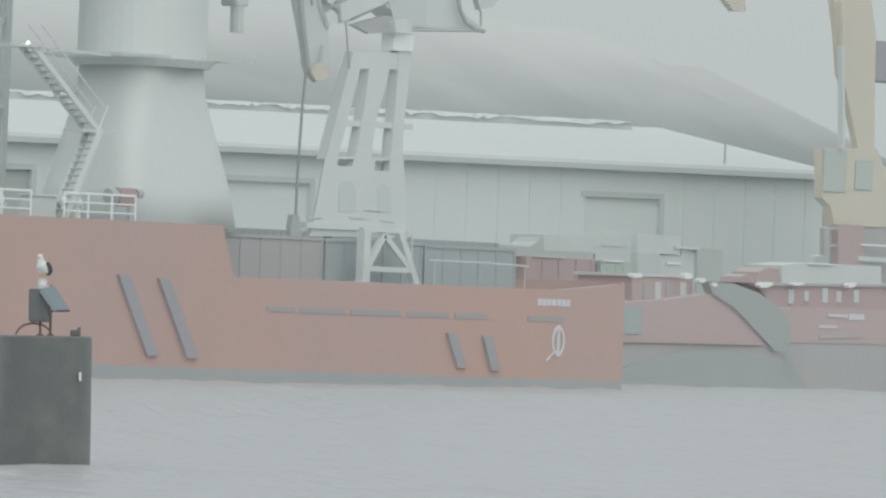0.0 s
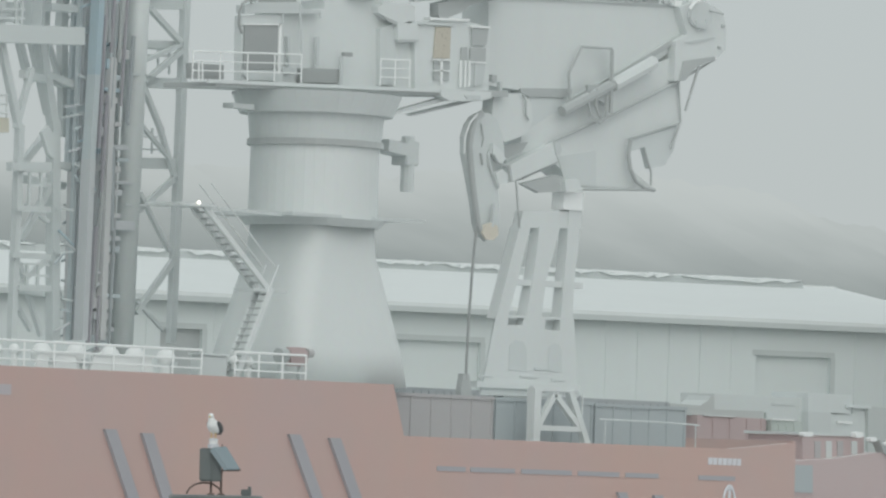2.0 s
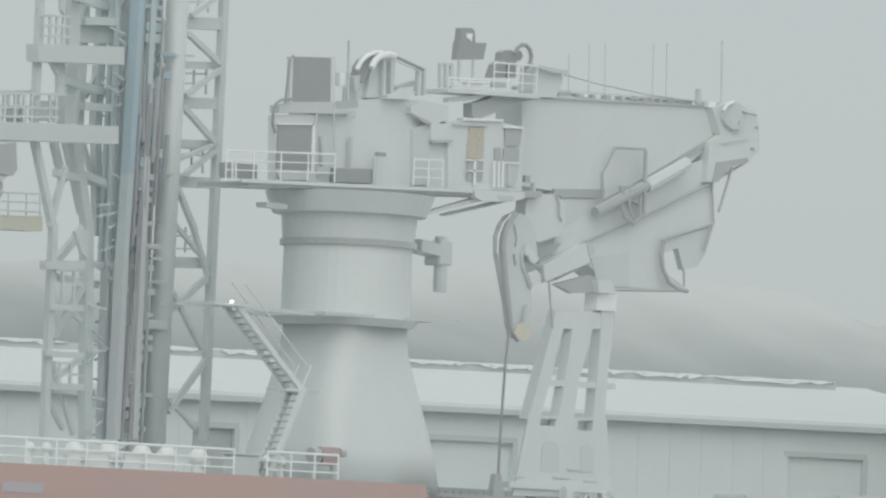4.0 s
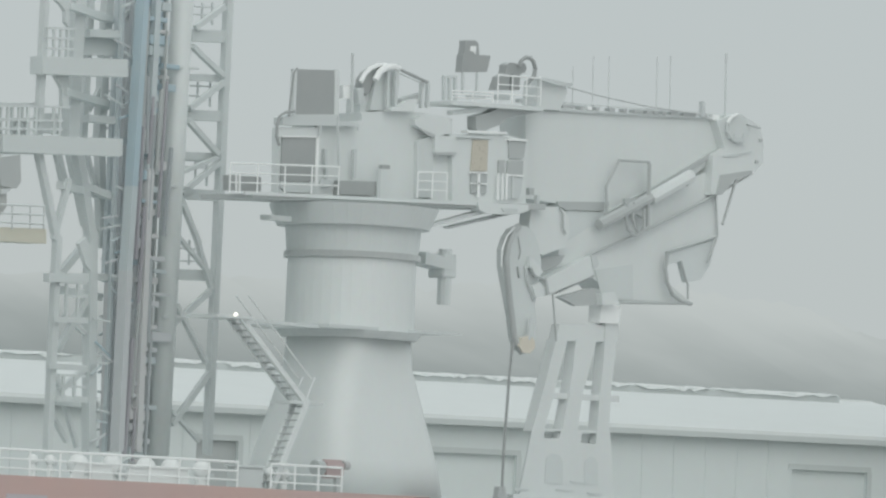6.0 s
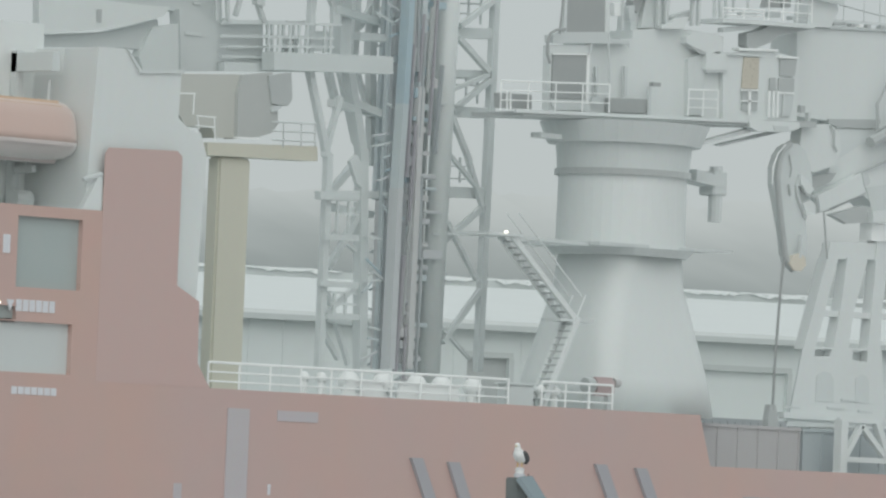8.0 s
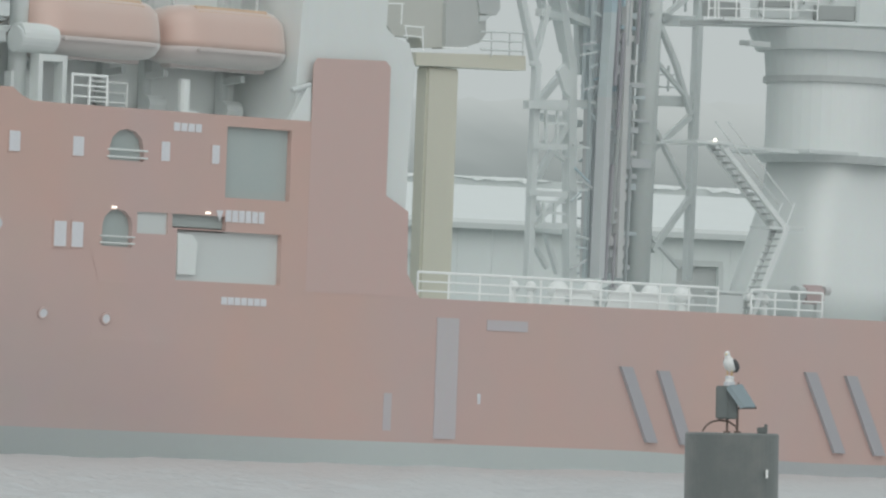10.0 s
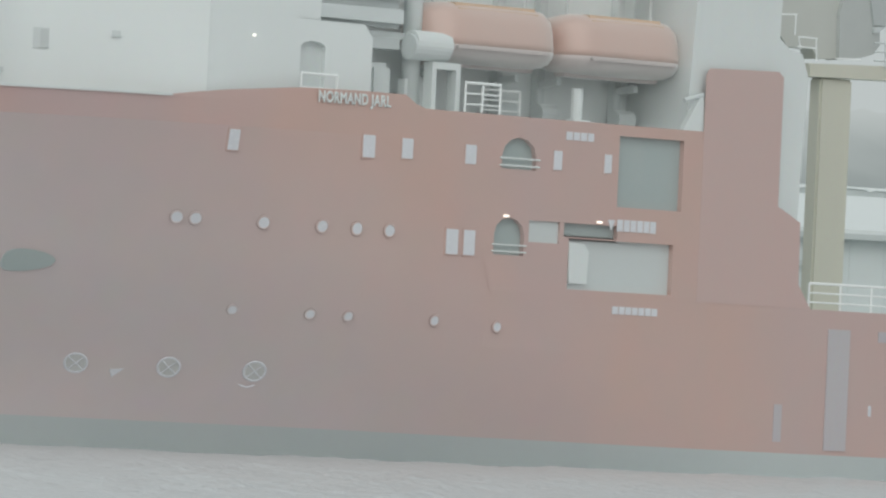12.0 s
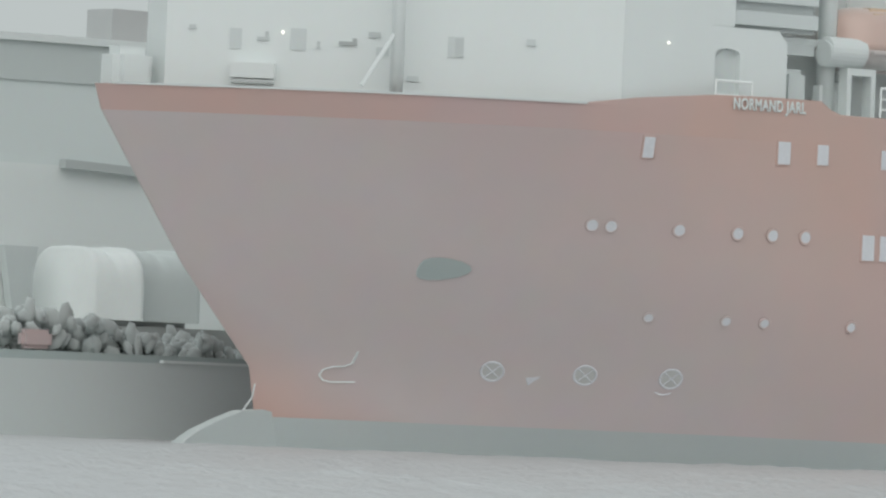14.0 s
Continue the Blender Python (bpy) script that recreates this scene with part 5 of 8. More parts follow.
    part("jib", new_prism([(198.06, 18.75), (200.21, 18.81), (202.35, 19.44), (207.51, 21.18), (208.94, 21.04), (207.79, 20.10), (207.97, 18.26), (204.67, 17.38), (204.67, 16.09), (206.34, 15.31), (201.68, 15.13), (199.64, 16.11), (197.73, 15.18), (196.92, 15.04), (196.78, 16.32), (197.64, 16.73)], 180.72, 182.02), WHITE, top, "folded white jib under the boom")
    # grey plate painting the shade on the upper jib
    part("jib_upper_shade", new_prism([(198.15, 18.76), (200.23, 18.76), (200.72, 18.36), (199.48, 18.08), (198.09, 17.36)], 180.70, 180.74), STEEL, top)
    part("jib_rib", bent_pipe([(196.97, 15.57), (199.32, 16.91), (203.23, 18.31), (207.28, 19.98), (209.05, 20.80), (209.86, 21.21)], 180.50, 0.060), DARK, top)
    part("jib_rib", bent_pipe([(197.63, 15.27), (199.73, 16.07)], 180.50, 0.060), DARK, top)
    part("jib_edge", bent_pipe([(207.51, 20.05), (207.67, 19.22), (207.80, 18.25)], 180.60, 0.035), DARK, top)
    part("jib_edge", bent_pipe([(207.66, 18.24), (204.37, 17.34)], 180.55, 0.050), DARK, top)
    part("jib_end_plate", new_prism([(204.63, 17.33), (207.78, 18.15), (207.40, 16.99), (206.84, 16.34), (205.95, 16.16), (205.53, 17.07), (204.59, 16.81)], 180.65, 180.95), STEEL, top)
    part("block_rim", bent_pipe([(204.31, 17.28), (204.20, 16.66), (204.34, 16.07), (204.74, 15.55), (205.35, 15.29), (205.94, 15.23)], 180.40, 0.100), DARK, top, "dark rim of the jib sheave")
    part("block_rim", bent_pipe([(205.21, 17.05), (205.51, 16.38), (205.71, 16.03), (205.75, 15.42)], 180.40, 0.050), DARK, top)
    part("jib_lower_edge", bent_pipe([(201.19, 15.00), (206.02, 15.24)], 180.40, 0.060), DARK, top)
    # paler grey plate painting the lower jib's softer shade
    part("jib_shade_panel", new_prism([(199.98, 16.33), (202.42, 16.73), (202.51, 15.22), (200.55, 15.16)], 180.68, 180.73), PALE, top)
    part("pendant_bar", bent_pipe([(208.63, 20.77), (207.84, 18.79)], 180.40, 0.060), DARK, top)
    part("pendant_bar", bent_pipe([(208.64, 20.82), (209.76, 21.20)], 180.35, 0.030), BRIGHT, top)
    part("pendant_bar", bent_pipe([(207.49, 18.22), (206.96, 17.06)], 180.40, 0.060), DARK, top)
    part("guard_loop", bent_pipe([(200.18, 18.80), (200.08, 19.90), (200.41, 20.41), (200.85, 21.07), (202.77, 21.14), (202.92, 19.74)], 180.30, 0.070), DARK, top, "bent grey guard loop")
    part("guard_post", bent_pipe([(202.59, 21.05), (202.63, 18.34)], 180.10, 0.090), DARK, top)
    part("hose", bent_pipe([(201.27, 19.26), (201.19, 18.65), (201.40, 18.11), (201.93, 17.88), (202.35, 18.12), (202.37, 19.09)], 180.10, 0.080), DARK, top)
    part("hose", bent_pipe([(201.64, 19.33), (201.61, 18.56), (201.93, 18.05)], 180.05, 0.060), DARK, top)
    part("hose_box", new_prism([(201.17, 19.45), (202.76, 19.61), (202.82, 18.59), (202.45, 18.66), (202.00, 18.83), (201.28, 18.82)], 180.15, 180.30), DARK, top)
    part("elbow_cover", new_prism([(195.23, 18.69), (196.99, 18.81), (197.28, 18.64), (197.58, 18.42), (197.69, 17.76), (197.44, 17.12), (196.05, 16.70), (195.47, 16.95), (195.14, 17.88)], 180.10, 180.70), WHITE, top, "white rounded elbow cover")
    part("cover_seam", bent_pipe([(196.88, 18.76), (197.11, 18.49), (197.14, 17.91), (197.33, 17.69)], 180.00, 0.045), DARK, top)
    part("jib_heel", new_prism([(196.60, 15.78), (199.31, 16.91), (199.50, 16.10), (199.36, 16.00), (196.78, 15.08)], 180.30, 180.70), WHITE, top, "white heel of the jib")
    part("heel_cap", new_prism([(199.26, 16.91), (199.62, 16.88), (199.78, 16.55), (199.58, 16.35), (199.43, 16.34)], 180.25, 180.55), GREY, top)
    # dark plates painted as shade around the heel
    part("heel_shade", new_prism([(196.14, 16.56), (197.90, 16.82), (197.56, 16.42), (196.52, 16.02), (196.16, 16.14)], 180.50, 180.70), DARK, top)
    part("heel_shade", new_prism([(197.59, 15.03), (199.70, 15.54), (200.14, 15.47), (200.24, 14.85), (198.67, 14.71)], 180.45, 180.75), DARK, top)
    part("heel_foot", new_prism([(199.87, 15.31), (200.73, 15.41), (201.04, 14.94), (199.97, 14.81)], 180.12, 180.52), WHITE, top)


def crane_hook_block(top):
    hb = part("hook_block", new_prism([(193.51, 16.06), (193.47, 16.77), (193.68, 17.30), (194.01, 17.66), (194.42, 17.83), (194.94, 17.84), (195.41, 17.61), (195.80, 16.97), (195.95, 16.22), (195.62, 14.58), (195.81, 13.64), (195.69, 12.78), (195.03, 12.55), (194.61, 12.67), (194.37, 13.18), (194.18, 14.02), (193.88, 14.95)], 180.05, 180.35), PALE, top, "large hook block with a dark rim")
    part("rim", bent_pipe([(194.35, 17.80), (193.95, 17.51), (193.73, 16.97), (193.66, 16.36), (193.82, 15.42), (194.01, 14.48), (194.19, 13.74), (194.33, 13.15), (194.56, 12.76), (194.82, 12.54)], 179.95, 0.150), DARK, hb)
    part("rim_edge", bent_pipe([(193.94, 17.75), (193.48, 17.34), (193.20, 16.70), (193.21, 16.04)], 179.80, 0.035), BRIGHT, hb)
    part("groove", bent_pipe([(194.39, 17.35), (194.57, 16.77), (194.48, 16.41)], 180.00, 0.030), DARK, hb)
    part("groove", bent_pipe([(194.43, 16.12), (194.56, 15.65)], 180.00, 0.050), DARK, hb)
    part("groove", bent_pipe([(195.08, 16.56), (194.90, 16.08), (194.99, 15.61), (195.30, 15.15), (195.53, 14.76)], 179.98, 0.080), GREY, hb)
    part("shackle", new_prism([(194.96, 16.55), (195.42, 16.35), (195.80, 15.97), (195.59, 15.79), (195.24, 15.81), (194.98, 16.11)], 179.80, 179.92), WHITE, hb)
    part("shackle", new_prism([(195.16, 15.36), (195.61, 15.53), (195.97, 15.31), (195.93, 14.93), (195.40, 14.90)], 179.80, 179.92), WHITE, hb)
    part("link", bent_pipe([(194.96, 16.10), (195.22, 15.79), (195.87, 15.64), (196.04, 15.03)], 179.75, 0.050), DARK, hb)
    part("link", bent_pipe([(195.10, 14.03), (195.08, 13.64), (195.05, 13.07)], 179.80, 0.090), GREY, hb)
    part("yellow_hook", new_prism([(194.60, 13.14), (195.02, 13.26), (195.38, 13.09), (195.43, 12.76), (195.13, 12.51), (194.67, 12.53), (194.41, 12.80)], 179.75, 179.95), AMBER, hb, "yellow hook")
    part("hanging_wire", bent_pipe([(196.55, 15.11), (196.88, 13.12)], 179.90, 0.045), DARK, top)
    part("hanging_wire", bent_pipe([(194.27, 13.08), (194.11, 11.46), (193.96, 8.57), (193.93, 6.64)], 179.95, 0.060), DARKER, top, "dark hanging wire")
    part("wire_weight", new_prism([(193.73, 6.87), (194.07, 6.88), (194.25, 6.22), (194.25, 5.63), (193.66, 5.64), (193.62, 6.25)], 179.90, 180.20), DARK, top)


def deck_crane():
    top = thing("deck_crane", "big white knuckle-boom offshore crane on a tapered pedestal", "crane")
    cx, cy = 185.1, 180.6
    # pedestal: square and tapered below, round above
    bm = bmesh.new()
    secs = [(6.1, 3.65, 2.9), (7.6, 3.38, 2.75), (9.6, 2.88, 2.4), (11.4, 2.42, 2.1), (12.75, 2.3, 2.05)]
    rings = []
    for z, hx, hy in secs:
        r = 1.3
        row = []
        for sx, sy, a0 in ((1, 1, 0), (-1, 1, 90), (-1, -1, 180), (1, -1, 270)):
            for k in range(6):
                a = radians(a0 + 18 * k)
                row.append(bm.verts.new((cx + sx * (hx - r) + r * math.cos(a), cy + sy * (hy - r) + r * math.sin(a), z)))
        rings.append(row)
    for a, b in zip(rings, rings[1:]):
        for i in range(len(a)):
            j = (i + 1) % len(a)
            bm.faces.new((a[i], a[j], b[j], b[i]))
    bm.faces.new(rings[0])
    bm.faces.new(rings[-1])
    part("pedestal", bm, WHITE, top, "tapered white pedestal", smooth=True)
    part("pedestal_column", new_tube((cx, cy, 12.7), (cx, cy, 15.8), 2.65, 2.63, seg=40), WHITE, top)
    part("slew_ring", new_tube((cx, cy, 15.8), (cx, cy, 16.05), 2.8, seg=40), DARK, top, "dark slewing ring")
    part("slew_neck", new_tube((cx, cy, 16.05), (cx, cy, 17.15), 2.7, 2.8, seg=36), PALE, top)
    part("slew_collar", new_tube((cx, cy, 17.1), (cx, cy, 17.95), 3.15, 3.5, seg=36), PALE, top)
    part("work_platform", new_prism([(181.4, 12.84), (188.2, 12.88), (189.2, 12.96), (189.2, 13.02), (181.4, 12.98)], 178.1, 183.0), GREY, top, "thin walkway plate round the pedestal")
    part("platform_soffit", new_tube((cx, cy, 12.55), (cx, cy, 12.85), 2.75, 3.0, seg=32), GREY, top)
    # slewing motor bracket
    part("slew_motor", new_prism([(189.2, 15.9), (190.9, 15.7), (190.9, 16.2), (189.2, 16.4)], 177.6, 178.6), PALE, top)
    part("slew_motor_body", new_tube((190.7, 178.0, 14.3), (190.7, 178.0, 16.6), 0.28, seg=10), PALE, top)
    part("slew_motor_cap", new_box(190.3, 191.1, 177.6, 178.5, 15.4, 16.4, bevel=0.05), PALE, top)
    part("neck_ledge", new_box(180.0, 181.2, 177.6, 178.2, 17.1, 17.3), PALE, top)
    # these fittings are set back and thinned in depth to fit the camera's view
    for nr, ob in enumerate(top.children_recursive):
        if ob.name.split(".")[0] in ("pedestal", "pedestal_column", "slew_ring", "slew_neck", "slew_collar", "work_platform", "platform_soffit"):
            continue
        ys = [v.co.y for v in ob.data.vertices]
        lo, hi = min(ys), max(ys)
        shrink = min(1.0, 1.5 / max(hi - lo, 0.01))
        for v in ob.data.vertices:
            v.co.y = 180.0 + 0.3 * (lo - 176.6) + 0.009 * (nr % 11) + shrink * (v.co.y - lo)
    crane_upper_works(top)
    crane_hook_block(top)
    return top


deck_crane()
railing("crane_deck_railing", "white railing round the crane's turning deck", (176.94, 179.60, 17.99), (183.12, 179.60, 18.30), 1.15, 1.60, r=0.032)
railing("crane_deck_railing", "short white railing beside the crane house", (187.76, 179.60, 18.49), (189.52, 179.60, 18.57), 1.10, 0.90, r=0.032)
railing("crane_top_railing", "white railing on the crane's upper platform", (192.42, 179.65, 22.83), (195.06, 179.65, 22.91), 1.15, 1.00, r=0.032)
railing("crane_top_railing", "low white railing on the crane's upper platform", (189.68, 179.65, 22.70), (192.14, 179.65, 22.81), 0.40, 1.20, r=0.032)


def stairs(name, label, a, b, mat):
    """A steep ship's ladder: two cheeks, treads and hand rails."""
    top = thing(name, label, "stairs", "pedestal stairs")
    a, b = Vector(a), Vector(b)
    off = Vector((0, 0.7, 0))
    for s in (Vector((0, 0, 0)), off):
        part("cheek", new_bar(a + s, b + s, 0.14, 0.22), mat, top)
        part("hand_rail", new_tube(a + s + Vector((0.35, 0, 0.9)), b + s + Vector((0.35, 0, 0.9)), 0.035, seg=6), mat, top)
    n = 13
    for i in range(1, n):
        p = a.lerp(b, i / n)
        part("tread", new_box(p.x - 0.13, p.x + 0.13, p.y, p.y + 0.7, p.z - 0.035, p.z + 0.035), DARK, top)
    return top


stairs("pedestal_stairs", "white steep stairs up to the pedestal walkway", (174.9, 176.6, 12.85), (178.6, 176.6, 9.75), WHITE)
stairs("pedestal_stairs", "pale steep ladder from the main deck", (178.7, 176.5, 9.8), (176.9, 176.5, 6.2), WHITE)


def pedestal_landing():
    top = thing("stair_landing", "pale landing plate on the pedestal", "landing")
    part("plate", new_box(177.7, 179.6, 176.5, 177.6, 9.62, 9.74), PALE, top)
    part("plate", new_box(173.4, 175.4, 176.4, 178.4, 12.8, 12.92), PALE, top)
    part("lamp_glass", new_ball((174.3, 176.3, 12.95), 0.08, 0.08, 0.07), LAMP_GLOW, top, "small lit lamp")
    part("arm", new_bar((175.2, 177.5, 12.86), (181.5, 178.8, 12.86), 0.12, 0.12), PALE, top)
    return top


pedestal_landing()


def boom_rest():
    top = thing("boom_rest", "pale arched trestle that carries the folded crane boom", "boom rest")
    part("leg", new_prism([(197.67, 13.26), (198.35, 13.25), (197.99, 12.08), (197.57, 10.72), (197.08, 9.27), (196.38, 9.29), (196.86, 10.74), (197.28, 12.05)], 180.60, 181.15), WHITE, top)
    part("leg", new_prism([(198.91, 13.33), (200.21, 13.35), (199.78, 11.94), (199.41, 10.96), (199.21, 9.31), (198.21, 9.32), (198.56, 10.82), (198.77, 12.12)], 180.60, 181.15), WHITE, top)
    part("leg", new_prism([(200.74, 14.15), (201.53, 14.15), (201.41, 12.50), (201.21, 10.95), (201.22, 9.35), (200.43, 9.37), (200.56, 10.91), (200.69, 12.46)], 180.60, 181.15), WHITE, top)
    part("tie", new_prism([(196.93, 10.98), (201.87, 11.03), (201.88, 10.78), (196.88, 10.74)], 180.68, 181.08), WHITE, top)
    part("upper_plate", new_prism([(197.88, 13.90), (201.68, 14.06), (201.65, 13.34), (197.71, 13.17)], 180.66, 181.11), WHITE, top)
    part("head", new_prism([(200.30, 14.85), (201.53, 14.88), (201.50, 14.10), (200.27, 14.08)], 180.50, 181.20), BRIGHT, top, "white saddle head")
    holes = [[(197.09, 9.34), (198.09, 9.36), (198.00, 9.05), (197.04, 9.03)], [(199.44, 9.37), (200.37, 9.39), (200.36, 8.93), (199.39, 8.94)]]
    part("body", holed_plate([(196.31, 9.43), (201.23, 9.50), (201.60, 6.72), (201.71, 6.12), (195.45, 6.02), (195.63, 6.55)], holes, 180.55, 0.4), WHITE, top)
    part("arch_panel", new_prism([(197.21, 8.18), (197.55, 8.41), (198.05, 8.36), (198.28, 8.08), (198.33, 7.12), (197.20, 7.13)], 180.53, 180.54), PALE, top)
    part("arch_panel", new_prism([(199.63, 8.18), (199.97, 8.39), (200.34, 8.31), (200.50, 8.07), (200.55, 7.16), (199.69, 7.17)], 180.53, 180.54), PALE, top)
    part("body_back", new_prism([(196.88, 9.35), (201.67, 9.42), (202.03, 6.72), (202.13, 6.25), (196.07, 6.13), (196.19, 6.56)], 181.00, 181.15), STEEL, top)
    part("base_rib", new_prism([(195.28, 6.87), (196.19, 6.83), (196.20, 6.78), (195.28, 6.79)], 180.50, 180.55), GREY, top)
    part("base_rib", new_prism([(197.92, 6.92), (198.99, 6.89), (198.99, 6.84), (197.92, 6.85)], 180.50, 180.55), GREY, top)
    part("base_rib", new_prism([(198.79, 7.29), (199.86, 7.25), (199.87, 7.21), (198.79, 7.21)], 180.50, 180.55), GREY, top)
    part("base_rib", new_prism([(199.88, 6.85), (200.75, 6.81), (200.75, 6.76), (199.89, 6.78)], 180.50, 180.55), GREY, top)
    part("base_flange", new_box(195.12, 201.58, 180.4, 181.3, 6.35, 6.6), WHITE, top)
    part("support_column", new_box(197.0, 200.0, 180.6, 181.1, 3.4, 6.36), GREY, top)
    return top


def a_frame():
    top = thing("a_frame", "white steel A-frame standing on the aft bulwark", "frame")
    y = 177.2
    for p, q, w in (((195.2, 4.1), (195.2, 6.35), 0.42), ((198.5, 4.1), (197.35, 6.3), 0.3), ((195.4, 4.75), (196.4, 6.15), 0.24), ((196.4, 6.15), (198.1, 4.75), 0.24), ((195.2, 4.72), (198.2, 4.72), 0.22), ((195.0, 6.35), (197.6, 6.35), 0.2)):
        part("beam", new_bar((p[0], y, p[1]), (q[0], y, q[1]), w, w), WHITE, top)
    part("foot", new_box(194.8, 195.6, y - 0.3, y + 0.3, 3.4, 4.15), WHITE, top)
    part("foot", new_box(198.2, 198.8, y - 0.3, y + 0.3, 3.4, 4.15), WHITE, top)
    part("ladder", new_bar((198.2, y, 5.3), (198.2, y, 6.2), 0.06, 0.06), WHITE, top)
    return top


boom_rest()
a_frame()


# ---- handling tower ----
def tower():
    top = thing("handling_tower", "tall grey lattice tower with blue hoisting gear over the main deck", "tower")
    part("main_column", new_tube((182.24, 188.60, 6.1), (182.66, 188.60, 30.31), 0.47, seg=26), WHITE, top, "thick pale grey column", smooth=True)
    part("column_band", new_bar((181.98, 188.20, 23.64), (183.29, 188.20, 23.70), 0.09, 0.09), PALE, top)
    part("column_band", new_bar((181.89, 188.20, 18.70), (183.19, 188.20, 18.75), 0.09, 0.09), PALE, top)
    part("column_band", new_bar((181.79, 188.20, 13.31), (183.09, 188.20, 13.34), 0.09, 0.09), PALE, top)
    part("leg", new_bar((185.32, 188.60, 30.59), (185.11, 188.60, 7.71), 0.32, 0.32), STEEL, top)
    part("tie", new_bar((183.21, 188.80, 25.10), (185.47, 188.80, 25.23), 0.49, 0.49), STEEL, top)
    part("tie", new_bar((183.17, 188.80, 23.35), (185.45, 188.80, 23.48), 0.29, 0.29), STEEL, top)
    part("tie", new_bar((183.14, 188.80, 21.77), (185.43, 188.80, 21.89), 0.44, 0.44), STEEL, top)
    part("tie", new_bar((183.10, 188.80, 20.07), (185.41, 188.80, 20.18), 0.32, 0.32), STEEL, top)
    part("tie", new_bar((183.07, 188.80, 18.47), (185.40, 188.80, 18.56), 0.44, 0.44), STEEL, top)
    part("tie", new_bar((183.00, 188.80, 15.12), (185.36, 188.80, 15.20), 0.44, 0.44), STEEL, top)
    part("brace", new_bar((183.09, 188.40, 24.63), (184.94, 188.40, 23.56), 0.22, 0.22), STEEL, top)
    part("brace", new_bar((184.87, 188.40, 26.45), (183.21, 188.40, 25.40), 0.22, 0.22), STEEL, top)
    part("brace", new_bar((185.02, 188.40, 23.29), (183.08, 188.40, 22.04), 0.22, 0.22), STEEL, top)
    part("brace", new_bar((183.04, 188.40, 21.52), (184.86, 188.40, 20.25), 0.23, 0.23), STEEL, top)
    part("brace", new_bar((184.87, 188.40, 20.15), (182.80, 188.40, 19.34), 0.17, 0.17), STEEL, top)
    part("brace", new_bar((184.94, 188.40, 19.92), (182.85, 188.40, 18.49), 0.22, 0.22), STEEL, top)
    part("brace", new_bar((182.80, 188.40, 18.25), (183.95, 188.40, 16.45), 0.22, 0.22), STEEL, top)
    part("brace", new_bar((182.76, 188.40, 16.66), (184.48, 188.40, 15.36), 0.17, 0.17), STEEL, top)
    part("brace", new_bar((183.66, 188.40, 16.95), (184.78, 188.40, 14.62), 0.20, 0.20), STEEL, top)
    part("brace", new_bar((184.72, 188.40, 14.54), (182.70, 188.40, 13.09), 0.23, 0.23), STEEL, top)
    part("brace", new_bar((182.79, 188.40, 13.84), (184.63, 188.40, 11.55), 0.20, 0.20), STEEL, top)
    part("brace", new_bar((184.85, 188.40, 11.13), (182.81, 188.40, 8.88), 0.23, 0.23), STEEL, top)
    part("brace", new_bar((182.75, 188.40, 9.44), (184.42, 188.40, 8.24), 0.15, 0.15), STEEL, top)
    part("guard_rail", new_bar((183.88, 189.20, 26.38), (185.07, 189.20, 26.45), 0.06, 0.06), STEEL, top)
    part("guard_rail", new_bar((183.88, 189.20, 26.05), (185.07, 189.20, 26.11), 0.06, 0.06), STEEL, top)
    part("guard_rail", new_bar((183.81, 189.20, 23.06), (185.03, 189.20, 23.12), 0.06, 0.06), STEEL, top)
    part("guard_rail", new_bar((183.81, 189.20, 22.64), (185.03, 189.20, 22.69), 0.06, 0.06), STEEL, top)
    part("guard_rail", new_bar((183.75, 189.20, 19.94), (184.99, 189.20, 19.98), 0.06, 0.06), STEEL, top)
    part("guard_rail", new_bar((183.75, 189.20, 19.66), (184.99, 189.20, 19.70), 0.06, 0.06), STEEL, top)
    part("guard_rail", new_bar((183.67, 189.20, 16.25), (184.95, 189.20, 16.29), 0.06, 0.06), STEEL, top)
    part("guard_rail", new_bar((183.66, 189.20, 15.73), (184.94, 189.20, 15.77), 0.06, 0.06), STEEL, top)
    part("guard_post", new_bar((184.36, 189.20, 26.59), (184.38, 189.20, 25.65), 0.07, 0.07), STEEL, top)
    part("guard_post", new_bar((184.95, 189.20, 26.65), (184.97, 189.20, 25.70), 0.07, 0.07), STEEL, top)
    part("guard_post", new_bar((184.28, 189.20, 23.25), (184.31, 189.20, 22.21), 0.07, 0.07), STEEL, top)
    part("guard_post", new_bar((185.01, 189.20, 23.31), (185.03, 189.20, 22.27), 0.07, 0.07), STEEL, top)
    part("guard_post", new_bar((184.33, 189.20, 20.08), (184.37, 189.20, 18.90), 0.07, 0.07), STEEL, top)
    part("guard_post", new_bar((184.99, 189.20, 20.13), (185.03, 189.20, 18.95), 0.07, 0.07), STEEL, top)
    part("guard_post", new_bar((184.17, 189.20, 16.64), (184.19, 189.20, 15.58), 0.07, 0.07), STEEL, top)
    part("guard_post", new_bar((184.73, 189.20, 16.68), (184.75, 189.20, 15.61), 0.07, 0.07), STEEL, top)
    part("leg", new_bar((173.38, 187.00, 29.27), (173.30, 187.00, 19.39), 0.28, 0.28), STEEL, top)
    part("leg", new_bar((173.29, 187.00, 19.57), (174.53, 187.00, 16.00), 0.28, 0.28), STEEL, top)
    part("leg", new_bar((174.58, 187.00, 16.14), (174.55, 187.00, 7.43), 0.30, 0.30), STEEL, top)
    part("leg", new_bar((176.70, 188.60, 29.69), (176.48, 188.60, 19.66), 0.56, 0.56), STEEL, top)
